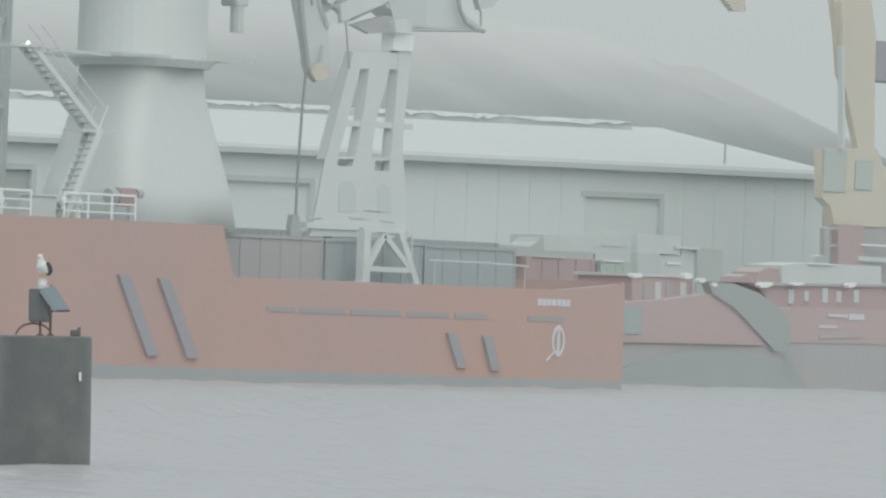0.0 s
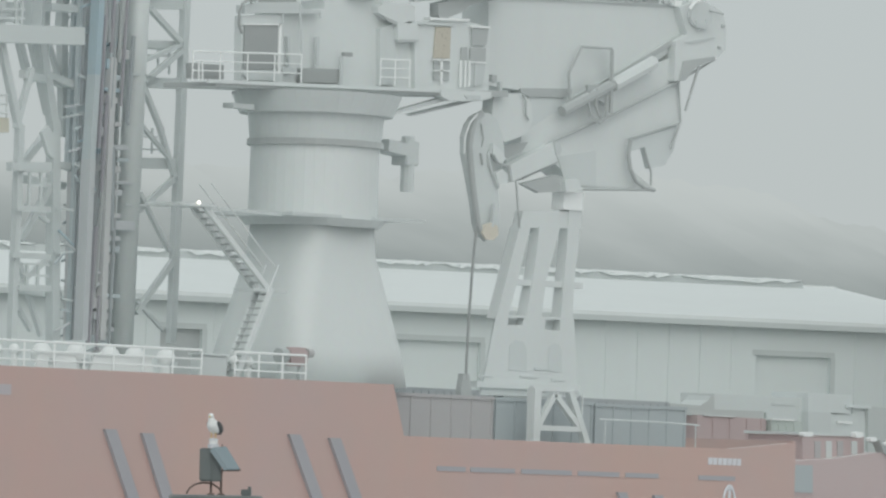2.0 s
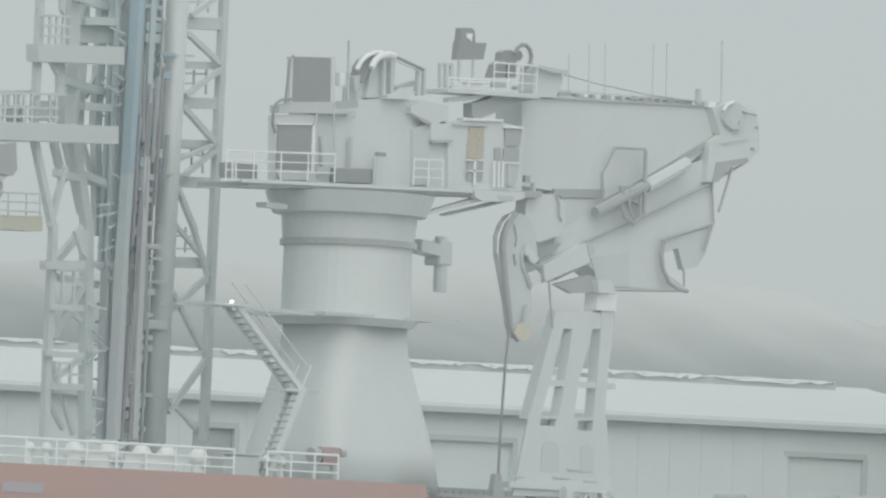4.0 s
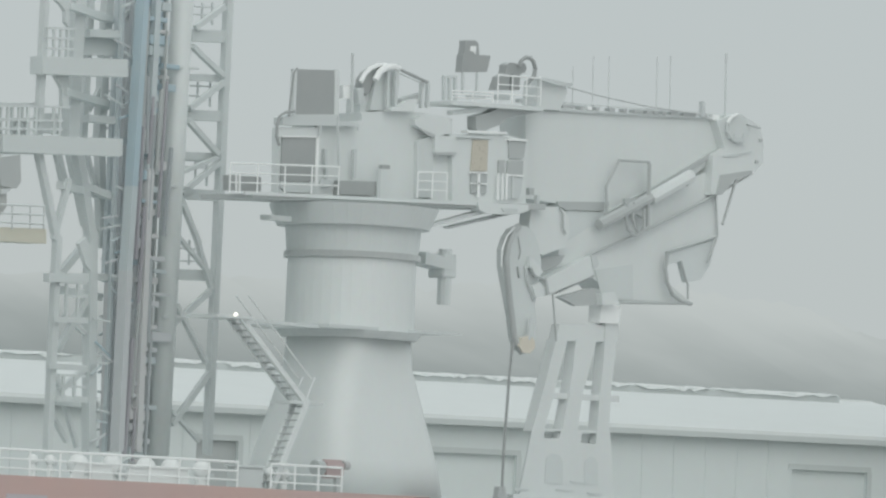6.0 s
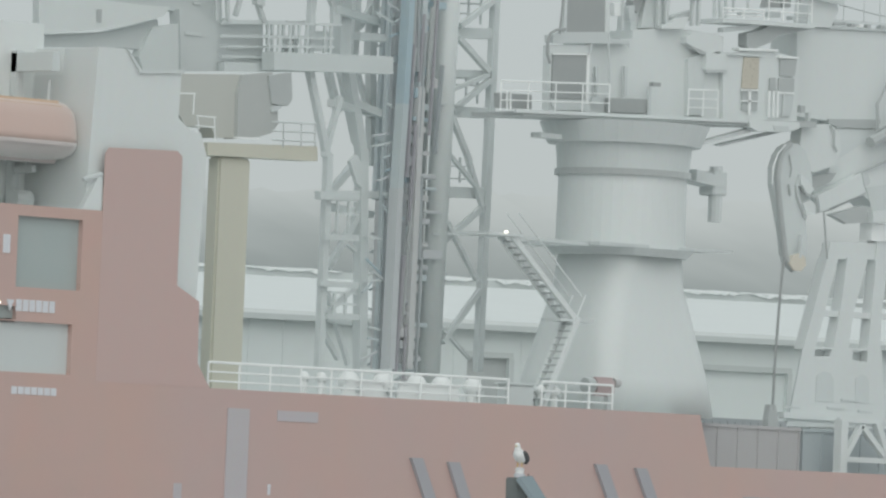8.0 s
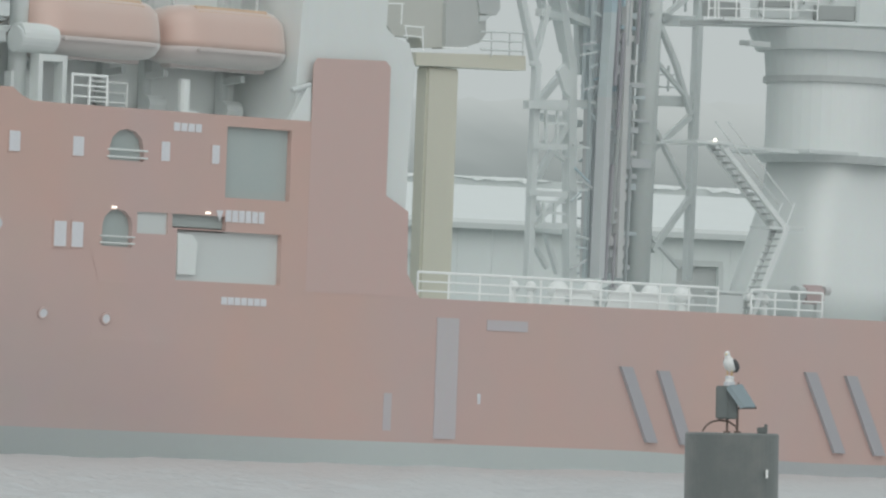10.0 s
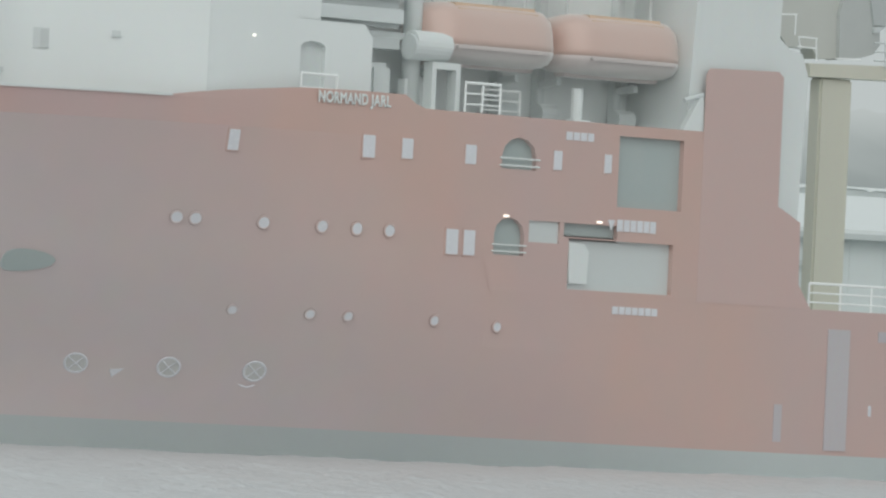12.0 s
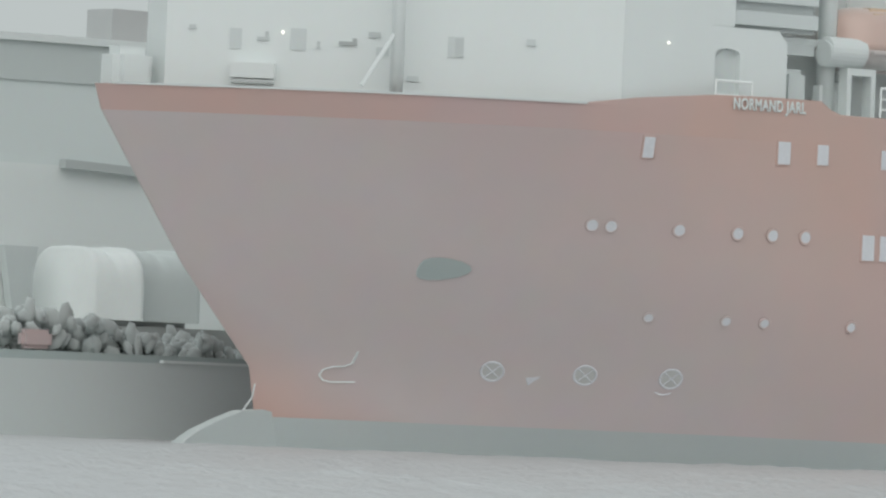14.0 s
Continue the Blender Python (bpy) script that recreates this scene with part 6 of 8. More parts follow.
    part("leg", new_bar((179.94, 190.20, 30.10), (179.69, 190.20, 19.98), 0.39, 0.39), STEEL, top)
    part("leg", new_bar((179.75, 190.20, 20.17), (180.05, 190.20, 16.02), 0.34, 0.34), STEEL, top)
    part("leg", new_bar((175.84, 188.60, 19.70), (176.51, 188.60, 17.97), 0.28, 0.28), STEEL, top)
    part("leg", new_bar((176.98, 188.60, 19.79), (177.94, 188.60, 16.34), 0.39, 0.39), STEEL, top)
    part("leg", new_bar((177.93, 188.60, 16.57), (178.35, 188.60, 7.56), 0.43, 0.43), STEEL, top)
    part("brace", new_bar((178.99, 190.20, 19.88), (179.73, 190.20, 18.23), 0.20, 0.20), STEEL, top)
    part("brace", new_bar((178.04, 190.20, 19.81), (179.10, 190.20, 16.90), 0.26, 0.26), STEEL, top)
    part("brace", new_bar((175.10, 187.00, 18.47), (174.37, 187.00, 15.99), 0.23, 0.23), STEEL, top)
    part("brace", new_bar((179.91, 190.20, 23.04), (179.02, 190.20, 21.66), 0.20, 0.20), STEEL, top)
    part("brace", new_bar((177.64, 188.60, 16.04), (176.26, 188.60, 14.68), 0.28, 0.28), STEEL, top)
    part("brace", new_bar((178.01, 188.60, 14.03), (176.31, 188.60, 11.57), 0.26, 0.26), STEEL, top)
    part("brace", new_bar((178.05, 188.60, 11.02), (176.23, 188.60, 9.73), 0.22, 0.22), STEEL, top)
    part("brace", new_bar((176.30, 188.60, 10.65), (177.67, 188.60, 7.72), 0.20, 0.20), STEEL, top)
    part("brace", new_bar((176.08, 188.60, 9.08), (177.09, 188.60, 7.93), 0.20, 0.20), STEEL, top)
    part("brace", new_bar((176.54, 188.60, 13.02), (177.85, 188.60, 12.39), 0.17, 0.17), STEEL, top)
    part("brace", new_bar((180.78, 190.20, 15.60), (181.40, 190.20, 16.23), 0.13, 0.13), STEEL, top)
    part("brace", new_bar((180.81, 190.20, 15.14), (181.49, 190.20, 15.77), 0.13, 0.13), STEEL, top)
    part("brace", new_bar((180.54, 190.20, 25.45), (181.47, 190.20, 26.36), 0.15, 0.15), STEEL, top)
    part("brace", new_bar((180.80, 190.20, 22.06), (181.40, 190.20, 22.93), 0.15, 0.15), STEEL, top)
    part("brace", new_bar((181.05, 190.20, 18.91), (181.47, 190.20, 19.41), 0.13, 0.13), STEEL, top)
    part("brace", new_bar((181.07, 190.20, 18.53), (181.50, 190.20, 19.03), 0.13, 0.13), STEEL, top)
    part("brace", new_bar((182.28, 190.20, 24.66), (182.91, 190.20, 25.19), 0.13, 0.13), STEEL, top)
    part("brace", new_bar((182.37, 190.20, 20.89), (182.95, 190.20, 20.42), 0.13, 0.13), STEEL, top)
    part("deck_beam", new_bar((172.85, 186.80, 22.90), (177.62, 186.80, 23.18), 0.72, 0.72), STEEL, top)
    part("deck_beam", new_bar((170.89, 186.80, 19.61), (177.48, 186.80, 19.93), 0.72, 0.72), STEEL, top)
    part("deck_beam", new_bar((173.90, 186.80, 14.41), (176.08, 186.80, 14.54), 0.35, 0.35), STEEL, top)
    part("deck_beam", new_bar((174.31, 186.80, 12.75), (176.18, 186.80, 12.81), 0.23, 0.23), STEEL, top)
    part("deck_beam", new_bar((174.17, 186.80, 10.87), (176.29, 186.80, 10.89), 0.23, 0.23), STEEL, top)
    part("deck_beam", new_bar((174.62, 186.80, 9.57), (176.37, 186.80, 9.61), 0.23, 0.23), STEEL, top)
    part("guard_rail", new_bar((170.71, 186.70, 21.09), (174.78, 186.70, 21.37), 0.09, 0.09), STEEL, top)
    part("guard_rail", new_bar((170.74, 186.70, 20.54), (174.31, 186.70, 20.78), 0.09, 0.09), STEEL, top)
    part("guard_rail", new_bar((170.76, 186.70, 20.18), (174.33, 186.70, 20.42), 0.09, 0.09), STEEL, top)
    part("guard_rail", new_bar((173.23, 186.70, 24.44), (174.91, 186.70, 24.55), 0.09, 0.09), STEEL, top)
    part("guard_rail", new_bar((173.25, 186.70, 24.03), (174.94, 186.70, 24.14), 0.09, 0.09), STEEL, top)
    part("guard_rail", new_bar((173.28, 186.70, 23.62), (174.96, 186.70, 23.72), 0.09, 0.09), STEEL, top)
    part("guard_rail", new_bar((174.56, 186.70, 14.27), (176.00, 186.70, 14.31), 0.09, 0.09), STEEL, top)
    part("guard_rail", new_bar((174.91, 186.70, 13.74), (176.03, 186.70, 13.76), 0.09, 0.09), STEEL, top)
    part("guard_rail", new_bar((174.72, 186.70, 10.54), (176.16, 186.70, 10.56), 0.09, 0.09), STEEL, top)
    part("guard_rail", new_bar((174.80, 186.70, 10.09), (176.18, 186.70, 10.11), 0.09, 0.09), STEEL, top)
    part("guard_post", new_bar((173.66, 186.70, 24.48), (173.67, 186.70, 23.29), 0.11, 0.11), STEEL, top)
    part("guard_post", new_bar((174.04, 186.70, 24.51), (174.04, 186.70, 23.32), 0.11, 0.11), STEEL, top)
    part("guard_post", new_bar((174.41, 186.70, 24.55), (174.42, 186.70, 23.36), 0.11, 0.11), STEEL, top)
    part("guard_post", new_bar((171.32, 186.70, 21.14), (171.33, 186.70, 19.96), 0.11, 0.11), STEEL, top)
    part("guard_post", new_bar((171.93, 186.70, 21.18), (171.94, 186.70, 20.00), 0.11, 0.11), STEEL, top)
    part("guard_post", new_bar((172.42, 186.70, 21.23), (172.43, 186.70, 20.04), 0.11, 0.11), STEEL, top)
    part("guard_post", new_bar((172.85, 186.70, 21.26), (172.86, 186.70, 20.08), 0.11, 0.11), STEEL, top)
    part("guard_post", new_bar((173.84, 186.70, 21.34), (173.85, 186.70, 20.15), 0.11, 0.11), STEEL, top)
    part("guard_post", new_bar((174.16, 186.70, 21.37), (174.16, 186.70, 20.18), 0.11, 0.11), STEEL, top)
    part("guard_post", new_bar((174.94, 186.70, 14.29), (174.95, 186.70, 12.92), 0.11, 0.11), STEEL, top)
    part("guard_post", new_bar((175.56, 186.70, 14.33), (175.58, 186.70, 12.96), 0.11, 0.11), STEEL, top)
    part("guard_post", new_bar((174.97, 186.70, 10.55), (174.96, 186.70, 9.61), 0.11, 0.11), STEEL, top)
    part("guard_post", new_bar((175.59, 186.70, 10.58), (175.58, 186.70, 9.64), 0.11, 0.11), STEEL, top)
    part("knee", new_prism([(174.05, 22.65), (174.86, 22.71), (174.94, 21.39), (174.56, 21.36), (174.52, 22.09), (174.32, 22.35)], 187.00, 187.20), STEEL, top, "grey knee plate")
    part("knee", new_prism([(173.94, 25.66), (174.75, 25.73), (174.75, 24.63), (174.55, 24.80), (174.53, 25.25), (174.26, 25.50)], 187.00, 187.20), STEEL, top, "grey knee plate")
    part("knee", new_prism([(175.82, 15.91), (176.18, 16.20), (176.58, 15.77), (176.57, 14.85), (176.24, 15.06)], 187.00, 187.20), STEEL, top, "grey knee plate")
    part("side_panel", new_prism([(175.03, 21.22), (176.41, 21.28), (176.40, 20.45), (175.01, 20.39)], 189.10, 189.20), STEEL, top)
    part("side_panel", new_prism([(177.60, 24.87), (179.45, 24.99), (179.45, 23.91), (177.60, 23.80)], 189.10, 189.20), STEEL, top)
    part("guide_rail", new_bar((180.18, 188.60, 30.05), (179.88, 188.60, 7.63), 0.34, 0.28), BLUE_GREY, top, "blue-grey guide rail")
    part("guide_rail", new_bar((180.40, 188.30, 30.06), (180.22, 188.30, 15.32), 0.38, 0.31), BLUE, top, "blue travelling frame rail")
    part("guide_rail", new_bar((180.30, 188.30, 15.33), (180.26, 188.30, 7.65), 0.47, 0.39), SHAFT_VIOLET, top)
    part("guide_rail", new_bar((182.94, 190.20, 30.41), (182.84, 190.20, 22.35), 0.38, 0.31), BLUE, top, "blue guide rail")
    part("guide_rail", new_bar((182.85, 190.20, 22.35), (182.73, 190.20, 7.72), 0.43, 0.35), SHAFT_MAUVE, top, "mauve guide rail")
    part("guide_rail", new_bar((181.18, 190.20, 30.23), (180.92, 190.20, 7.65), 0.28, 0.23), SHAFT_VIOLET, top)
    part("guide_rail", new_bar((179.19, 188.60, 29.95), (179.21, 188.60, 7.60), 0.19, 0.15), SHAFT_BLUE, top)
    part("guide_rail", new_bar((181.91, 188.80, 30.24), (181.64, 188.80, 7.70), 0.15, 0.12), DARK, top)
    part("guide_rail", new_bar((181.56, 190.20, 18.71), (181.69, 190.20, 7.68), 0.38, 0.31), SHAFT_BLUE, top)
    part("guide_rail", new_bar((180.52, 190.20, 16.29), (180.66, 190.20, 7.64), 0.24, 0.20), SHAFT_MAUVE, top)
    part("travelling_frame", new_bar((179.62, 187.75, 29.95), (179.31, 187.75, 18.51), 0.50, 0.30), BLUE, top, "blue travelling frame")
    part("travelling_frame", new_bar((179.31, 187.75, 18.51), (179.18, 187.75, 15.02), 0.50, 0.30), SHAFT_BLUE, top, "blue-grey travelling frame")
    part("travelling_frame", new_bar((179.18, 187.75, 15.02), (179.10, 187.75, 7.61), 0.55, 0.30), SHAFT_VIOLET, top, "violet-grey travelling frame")
    part("travelling_frame", new_bar((180.48, 187.90, 28.64), (180.37, 187.90, 19.29), 0.30, 0.30), SHAFT_BLUE, top, "blue-grey travelling frame")
    part("travelling_frame", new_bar((180.37, 187.90, 19.29), (180.33, 187.90, 7.66), 0.42, 0.30), SHAFT_MAUVE, top, "mauve travelling frame")
    part("inner_leg", new_bar((179.79, 189.40, 28.64), (179.63, 189.40, 14.59), 0.22, 0.30), SHAFT_BLUE, top, "grey inner leg")
    part("inner_leg", new_bar((178.66, 189.90, 28.54), (178.51, 189.90, 19.93), 0.20, 0.30), STEEL, top, "grey inner leg")
    part("shaft_beam", new_bar((179.47, 188.90, 23.67), (181.08, 188.90, 23.77), 0.50, 0.30), SHAFT_BLUE, top, "grey beam across the shaft")
    part("shaft_beam", new_bar((179.46, 188.90, 20.40), (181.27, 188.90, 20.50), 0.55, 0.30), SHAFT_BLUE, top, "grey beam across the shaft")
    part("shaft_beam", new_bar((179.33, 188.90, 17.13), (181.07, 188.90, 17.20), 0.40, 0.30), SHAFT_BLUE, top, "grey beam across the shaft")
    part("shaft_beam", new_bar((178.31, 188.90, 14.74), (181.20, 188.90, 14.82), 0.35, 0.30), STEEL, top, "grey beam across the shaft")
    part("shaft_beam", new_bar((177.43, 188.90, 24.66), (179.21, 188.90, 24.77), 0.60, 0.30), STEEL, top, "grey beam across the shaft")
    part("shaft_beam", new_bar((177.62, 188.90, 21.19), (179.35, 188.90, 21.23), 0.55, 0.30), STEEL, top, "grey beam across the shaft")
    part("shaft_beam", new_bar((177.78, 188.90, 18.42), (179.40, 188.90, 18.07), 0.30, 0.30), STEEL, top, "grey beam across the shaft")
    rng = random.Random(11)
    for i in range(46):
        # clamps, sheaves and cable carriers on the guides
        z = 6.6 + i * 0.47
        x = 180.50 + 0.0088 * (z - 7.89) + rng.uniform(-0.75, 0.35)
        w, h = rng.uniform(0.35, 1.15), rng.uniform(0.12, 0.42)
        part("clamp", new_box(x, x + w, 187.85 - 0.01 * (i % 7), 188.30, z, z + h, bevel=0.02), (BLUE, BLUE_GREY, BLUE, SHAFT_MAUVE)[i % 4] if z > 17 else (SHAFT_VIOLET, SHAFT_MAUVE, SHAFT_BLUE, SHAFT_VIOLET)[i % 4], top)
    for i in range(16):
        # hoses hanging beside the guides
        z = rng.uniform(7.0, 21.0)
        x = 180.50 + 0.0088 * (z - 7.89) + rng.uniform(-1.0, 0.9)
        part("hose", new_tube((x, 187.75, z), (x + rng.uniform(-0.12, 0.25), 187.75, z + rng.uniform(2.0, 6.0)), rng.uniform(0.05, 0.11), seg=8), (RUBBER, DULL_BLUE, DARK)[i % 3], top)
    for i in range(26):
        # lacing of the inner shaft
        z = 7.0 + i * 0.78
        x = 180.84 + -0.0148 * (z - 7.88)
        part("lacing", new_bar((x - 0.3, 190.50, z), (x + 1.0, 190.50, z + (0.62 if i % 2 else -0.1)), 0.09, 0.09), (STEEL, SHAFT_BLUE)[i % 2], top)
    for i in range(44):
        # light braces and brackets across the shaft
        z = 7.0 + i * 0.46
        x = 179.32 + 0.0132 * (z - 7.84) + rng.uniform(-1.6, 0.6)
        part("bracket", new_bar((x, 188.2, z), (x + rng.uniform(0.5, 1.3), 188.2, z + rng.uniform(-0.6, 0.6)), 0.08, 0.08), (SHAFT_BLUE, STEEL, SHAFT_VIOLET, BLUE)[i % 4], top)
    for z in (9.5, 14.0, 18.2, 22.0, 25.5):
        part("cross_tie", new_bar((174.61, 187.00, z), (180.08, 190.20, z), 0.30, 0.30), STEEL, top)
    return top


tower()


def gantry():
    top = thing("gantry_crane", "grey skid gantry reaching forward from the tower", "gantry")
    part("top_beam", new_prism([(159.22, 23.50), (160.96, 23.49), (170.51, 23.77), (170.53, 23.41), (169.94, 23.04), (161.00, 22.83), (159.26, 22.80)], 187.50, 188.10), GREY, top)
    part("truss_body", new_prism([(159.86, 22.88), (169.41, 23.11), (169.60, 21.12), (166.74, 21.34), (161.69, 21.49), (159.94, 21.47)], 188.20, 188.70), GREY, top, "solid grey truss side")
    # small bright plates stand in for light showing through the truss
    part("snow_dab", new_prism([(163.01, 23.32), (163.51, 23.34), (163.52, 23.21), (163.02, 23.18)], 188.10, 188.18), SNOW, top)
    part("snow_dab", new_prism([(164.67, 23.33), (165.21, 23.36), (165.21, 23.22), (164.68, 23.20)], 188.10, 188.18), SNOW, top)
    part("snow_dab", new_prism([(162.93, 22.80), (163.22, 22.80), (163.23, 22.73), (162.93, 22.73)], 188.10, 188.18), SNOW, top)
    part("gap_plate", new_prism([(165.96, 22.84), (166.31, 22.85), (166.33, 22.56), (165.97, 22.55)], 188.10, 188.18), SNOW, top)
    part("gap_plate", new_prism([(164.36, 22.65), (164.53, 22.65), (164.56, 22.27), (164.38, 22.28)], 188.10, 188.18), SNOW, top)
    part("gap_plate", new_prism([(164.83, 22.70), (165.01, 22.69), (165.03, 22.31), (164.85, 22.32)], 188.10, 188.18), SNOW, top)
    part("gap_plate", new_prism([(168.52, 23.30), (169.13, 23.33), (169.14, 23.15), (168.53, 23.12)], 188.10, 188.18), SNOW, top)
    part("gap_plate", new_prism([(168.30, 22.91), (168.51, 22.91), (168.53, 22.62), (168.32, 22.62)], 188.10, 188.18), SNOW, top)
    part("snow_dab", new_prism([(165.42, 21.85), (165.89, 21.87), (165.90, 21.76), (165.42, 21.74)], 188.10, 188.18), SNOW, top)
    part("snow_dab", new_prism([(167.95, 21.75), (168.31, 21.76), (168.32, 21.69), (167.95, 21.68)], 188.10, 188.18), SNOW, top)
    part("snow_dab", new_prism([(166.22, 23.32), (166.47, 23.31), (166.47, 23.27), (166.23, 23.27)], 188.10, 188.18), SNOW, top)
    part("white_beam", new_prism([(158.58, 21.35), (160.31, 21.33), (163.83, 21.27), (165.37, 21.32), (165.04, 20.93), (163.00, 20.32), (160.40, 19.93), (158.68, 19.74)], 186.60, 187.00), WHITE, top, "white tapering beam")
    part("beam_window", new_prism([(161.52, 20.90), (161.78, 20.92), (161.78, 20.39), (161.55, 20.39)], 186.55, 186.61), DARK, top)
    part("under_band", new_prism([(159.02, 19.73), (162.49, 20.11), (165.10, 20.81), (165.20, 20.11), (164.35, 19.55), (163.46, 19.56), (159.05, 19.25)], 187.00, 187.50), GREY, top)
    part("support", new_prism([(164.65, 20.46), (166.00, 20.70), (166.15, 18.79), (164.28, 18.69), (164.01, 19.25)], 186.80, 187.30), PALE, top)
    part("machine_block", new_prism([(167.01, 21.40), (169.32, 21.23), (171.53, 21.19), (171.65, 19.28), (167.22, 18.94)], 187.90, 188.50), GREY, top)
    part("panel", new_prism([(167.32, 20.52), (168.16, 20.55), (168.17, 20.41), (167.32, 20.39)], 187.85, 187.90), PALE, top)
    part("panel", new_prism([(169.59, 20.12), (170.50, 20.15), (170.51, 20.03), (169.59, 20.00)], 187.85, 187.90), PALE, top)
    part("walkway_rail", new_bar((169.00, 187.60, 21.04), (173.60, 187.60, 21.38), 0.16, 0.16), STEEL, top)
    part("walkway_rail", new_bar((169.03, 187.60, 20.48), (173.64, 187.60, 20.80), 0.10, 0.10), STEEL, top)
    part("walkway_rail", new_bar((169.06, 187.60, 20.07), (173.66, 187.60, 20.39), 0.08, 0.08), STEEL, top)
    part("walkway_rail", new_bar((169.08, 187.60, 19.66), (173.69, 187.60, 19.98), 0.10, 0.10), STEEL, top)
    part("walkway_rail", new_bar((169.11, 187.60, 19.26), (173.71, 187.60, 19.57), 0.36, 0.36), STEEL, top)
    part("rail_post", new_bar((171.54, 187.65, 21.23), (171.62, 187.65, 19.50), 0.10, 0.10), STEEL, top)
    part("rail_post", new_bar((171.79, 187.65, 21.25), (171.87, 187.65, 19.52), 0.10, 0.10), STEEL, top)
    part("rail_post", new_bar((172.41, 187.65, 21.30), (172.48, 187.65, 19.57), 0.10, 0.10), STEEL, top)
    part("rail_post", new_bar((172.96, 187.65, 21.35), (173.04, 187.65, 19.61), 0.10, 0.10), STEEL, top)
    part("rail_panel", new_prism([(172.53, 20.72), (173.53, 20.80), (173.56, 19.75), (172.60, 19.70)], 187.75, 187.85), STEEL, top)
    part("strut", new_bar((168.46, 187.50, 23.32), (168.66, 187.50, 21.08), 0.12, 0.12), GREY, top)
    part("strut", new_bar((169.01, 187.50, 23.37), (169.27, 187.50, 21.08), 0.14, 0.14), GREY, top)
    part("strut", new_bar((170.19, 187.50, 23.02), (169.65, 187.50, 21.34), 0.18, 0.18), GREY, top)
    part("strut", new_bar((170.11, 187.50, 23.33), (171.19, 187.50, 21.24), 0.20, 0.20), GREY, top)
    part("strut_pad", new_prism([(170.58, 22.23), (171.01, 22.13), (171.03, 21.82), (170.60, 21.87)], 187.28, 187.58), GREY, top)
    part("strut_head", new_prism([(169.73, 23.61), (170.34, 23.66), (170.25, 23.02), (169.82, 23.03)], 187.30, 187.60), DARK, top)
    part("end_wheel", new_prism([(168.97, 23.04), (169.33, 23.16), (169.50, 22.91), (169.43, 22.54), (169.06, 22.51), (168.89, 22.76)], 187.30, 187.60), DARK, top)
    part("mast", new_bar((168.02, 187.50, 25.09), (168.08, 187.50, 23.60), 0.10, 0.10), GREY, top)
    return top


gantry()


def yellow_stand():
    top = thing("module_handling_stand", "dull yellow column with a service platform and dark winch", "stand")
    part("column", new_box(165.08, 166.75, 183.0, 183.7, 6.1, 15.36, bevel=0.08), YELLOW, top)
    part("platform", new_prism([(164.25, 15.85), (170.06, 16.08), (170.10, 15.50), (164.28, 15.35)], 182.80, 184.00), YELLOW, top, "amber edged platform")
    part("platform_edge", new_prism([(165.61, 16.16), (166.92, 16.21), (166.93, 16.15), (165.62, 16.10)], 182.75, 182.85), BRIGHT, top)
    part("brown_frame", new_prism([(163.13, 18.45), (166.44, 18.66), (166.71, 16.20), (165.10, 16.09), (164.84, 16.47), (163.49, 16.46), (163.04, 16.95)], 183.30, 184.10), BROWN, top, "oily yellow-brown machine housing")
    part("winch_body", new_prism([(166.20, 18.64), (167.75, 18.85), (168.11, 17.81), (168.17, 16.82), (167.83, 16.46), (167.24, 16.28), (166.05, 16.11), (166.00, 17.88)], 183.10, 183.90), BROWN_DARK, top, "dark winch")
    part("motor_box", new_prism([(167.48, 18.70), (168.68, 18.92), (168.80, 17.86), (168.58, 17.58), (167.73, 17.60)], 183.00, 183.60), DARK, top)
    part("motor_foot", new_prism([(167.72, 17.51), (168.32, 17.56), (167.97, 17.31), (167.73, 17.29)], 182.98, 183.28), GREY, top)
    part("hand_rail", bent_pipe([(162.47, 17.63), (163.40, 17.68)], 182.70, 0.030), BRIGHT, top)
    part("hand_rail", bent_pipe([(163.51, 16.83), (164.51, 16.83)], 182.70, 0.030), BRIGHT, top)
    part("hand_rail", bent_pipe([(163.48, 16.45), (164.48, 16.44)], 182.70, 0.030), BRIGHT, top)
    part("rail_post", bent_pipe([(162.51, 17.63), (162.50, 16.82)], 182.72, 0.030), BRIGHT, top)
    part("rail_post", bent_pipe([(163.36, 17.67), (163.35, 16.88)], 182.72, 0.030), BRIGHT, top)
    part("rail_post", bent_pipe([(163.56, 16.81), (163.68, 16.34)], 182.72, 0.030), BRIGHT, top)
    part("rail_post", bent_pipe([(164.47, 16.83), (164.53, 15.96)], 182.72, 0.030), BRIGHT, top)
    part("guard_rail", bent_pipe([(167.50, 16.87), (169.85, 16.95)], 182.70, 0.035), GREY, top)
    part("guard_rail", bent_pipe([(167.52, 16.52), (169.88, 16.60)], 182.70, 0.035), GREY, top)
    part("guard_rail", bent_pipe([(167.54, 16.17), (169.90, 16.24)], 182.70, 0.035), GREY, top)
    part("guard_post", bent_pipe([(168.12, 16.87), (168.15, 15.94)], 182.72, 0.030), GREY, top)
    part("guard_post", bent_pipe([(169.08, 16.94), (169.11, 16.01)], 182.72, 0.030), GREY, top)
    part("guard_post", bent_pipe([(169.81, 17.00), (169.84, 16.06)], 182.72, 0.030), GREY, top)
    return top


yellow_stand()

# ---- main deck edge ----
railing("main_deck_railing", "white guard rail along the ship's main deck", (158.9, NEAR + 0.12, 6.12), (174.75, NEAR + 0.12, 6.12), 1.06, 1.55)
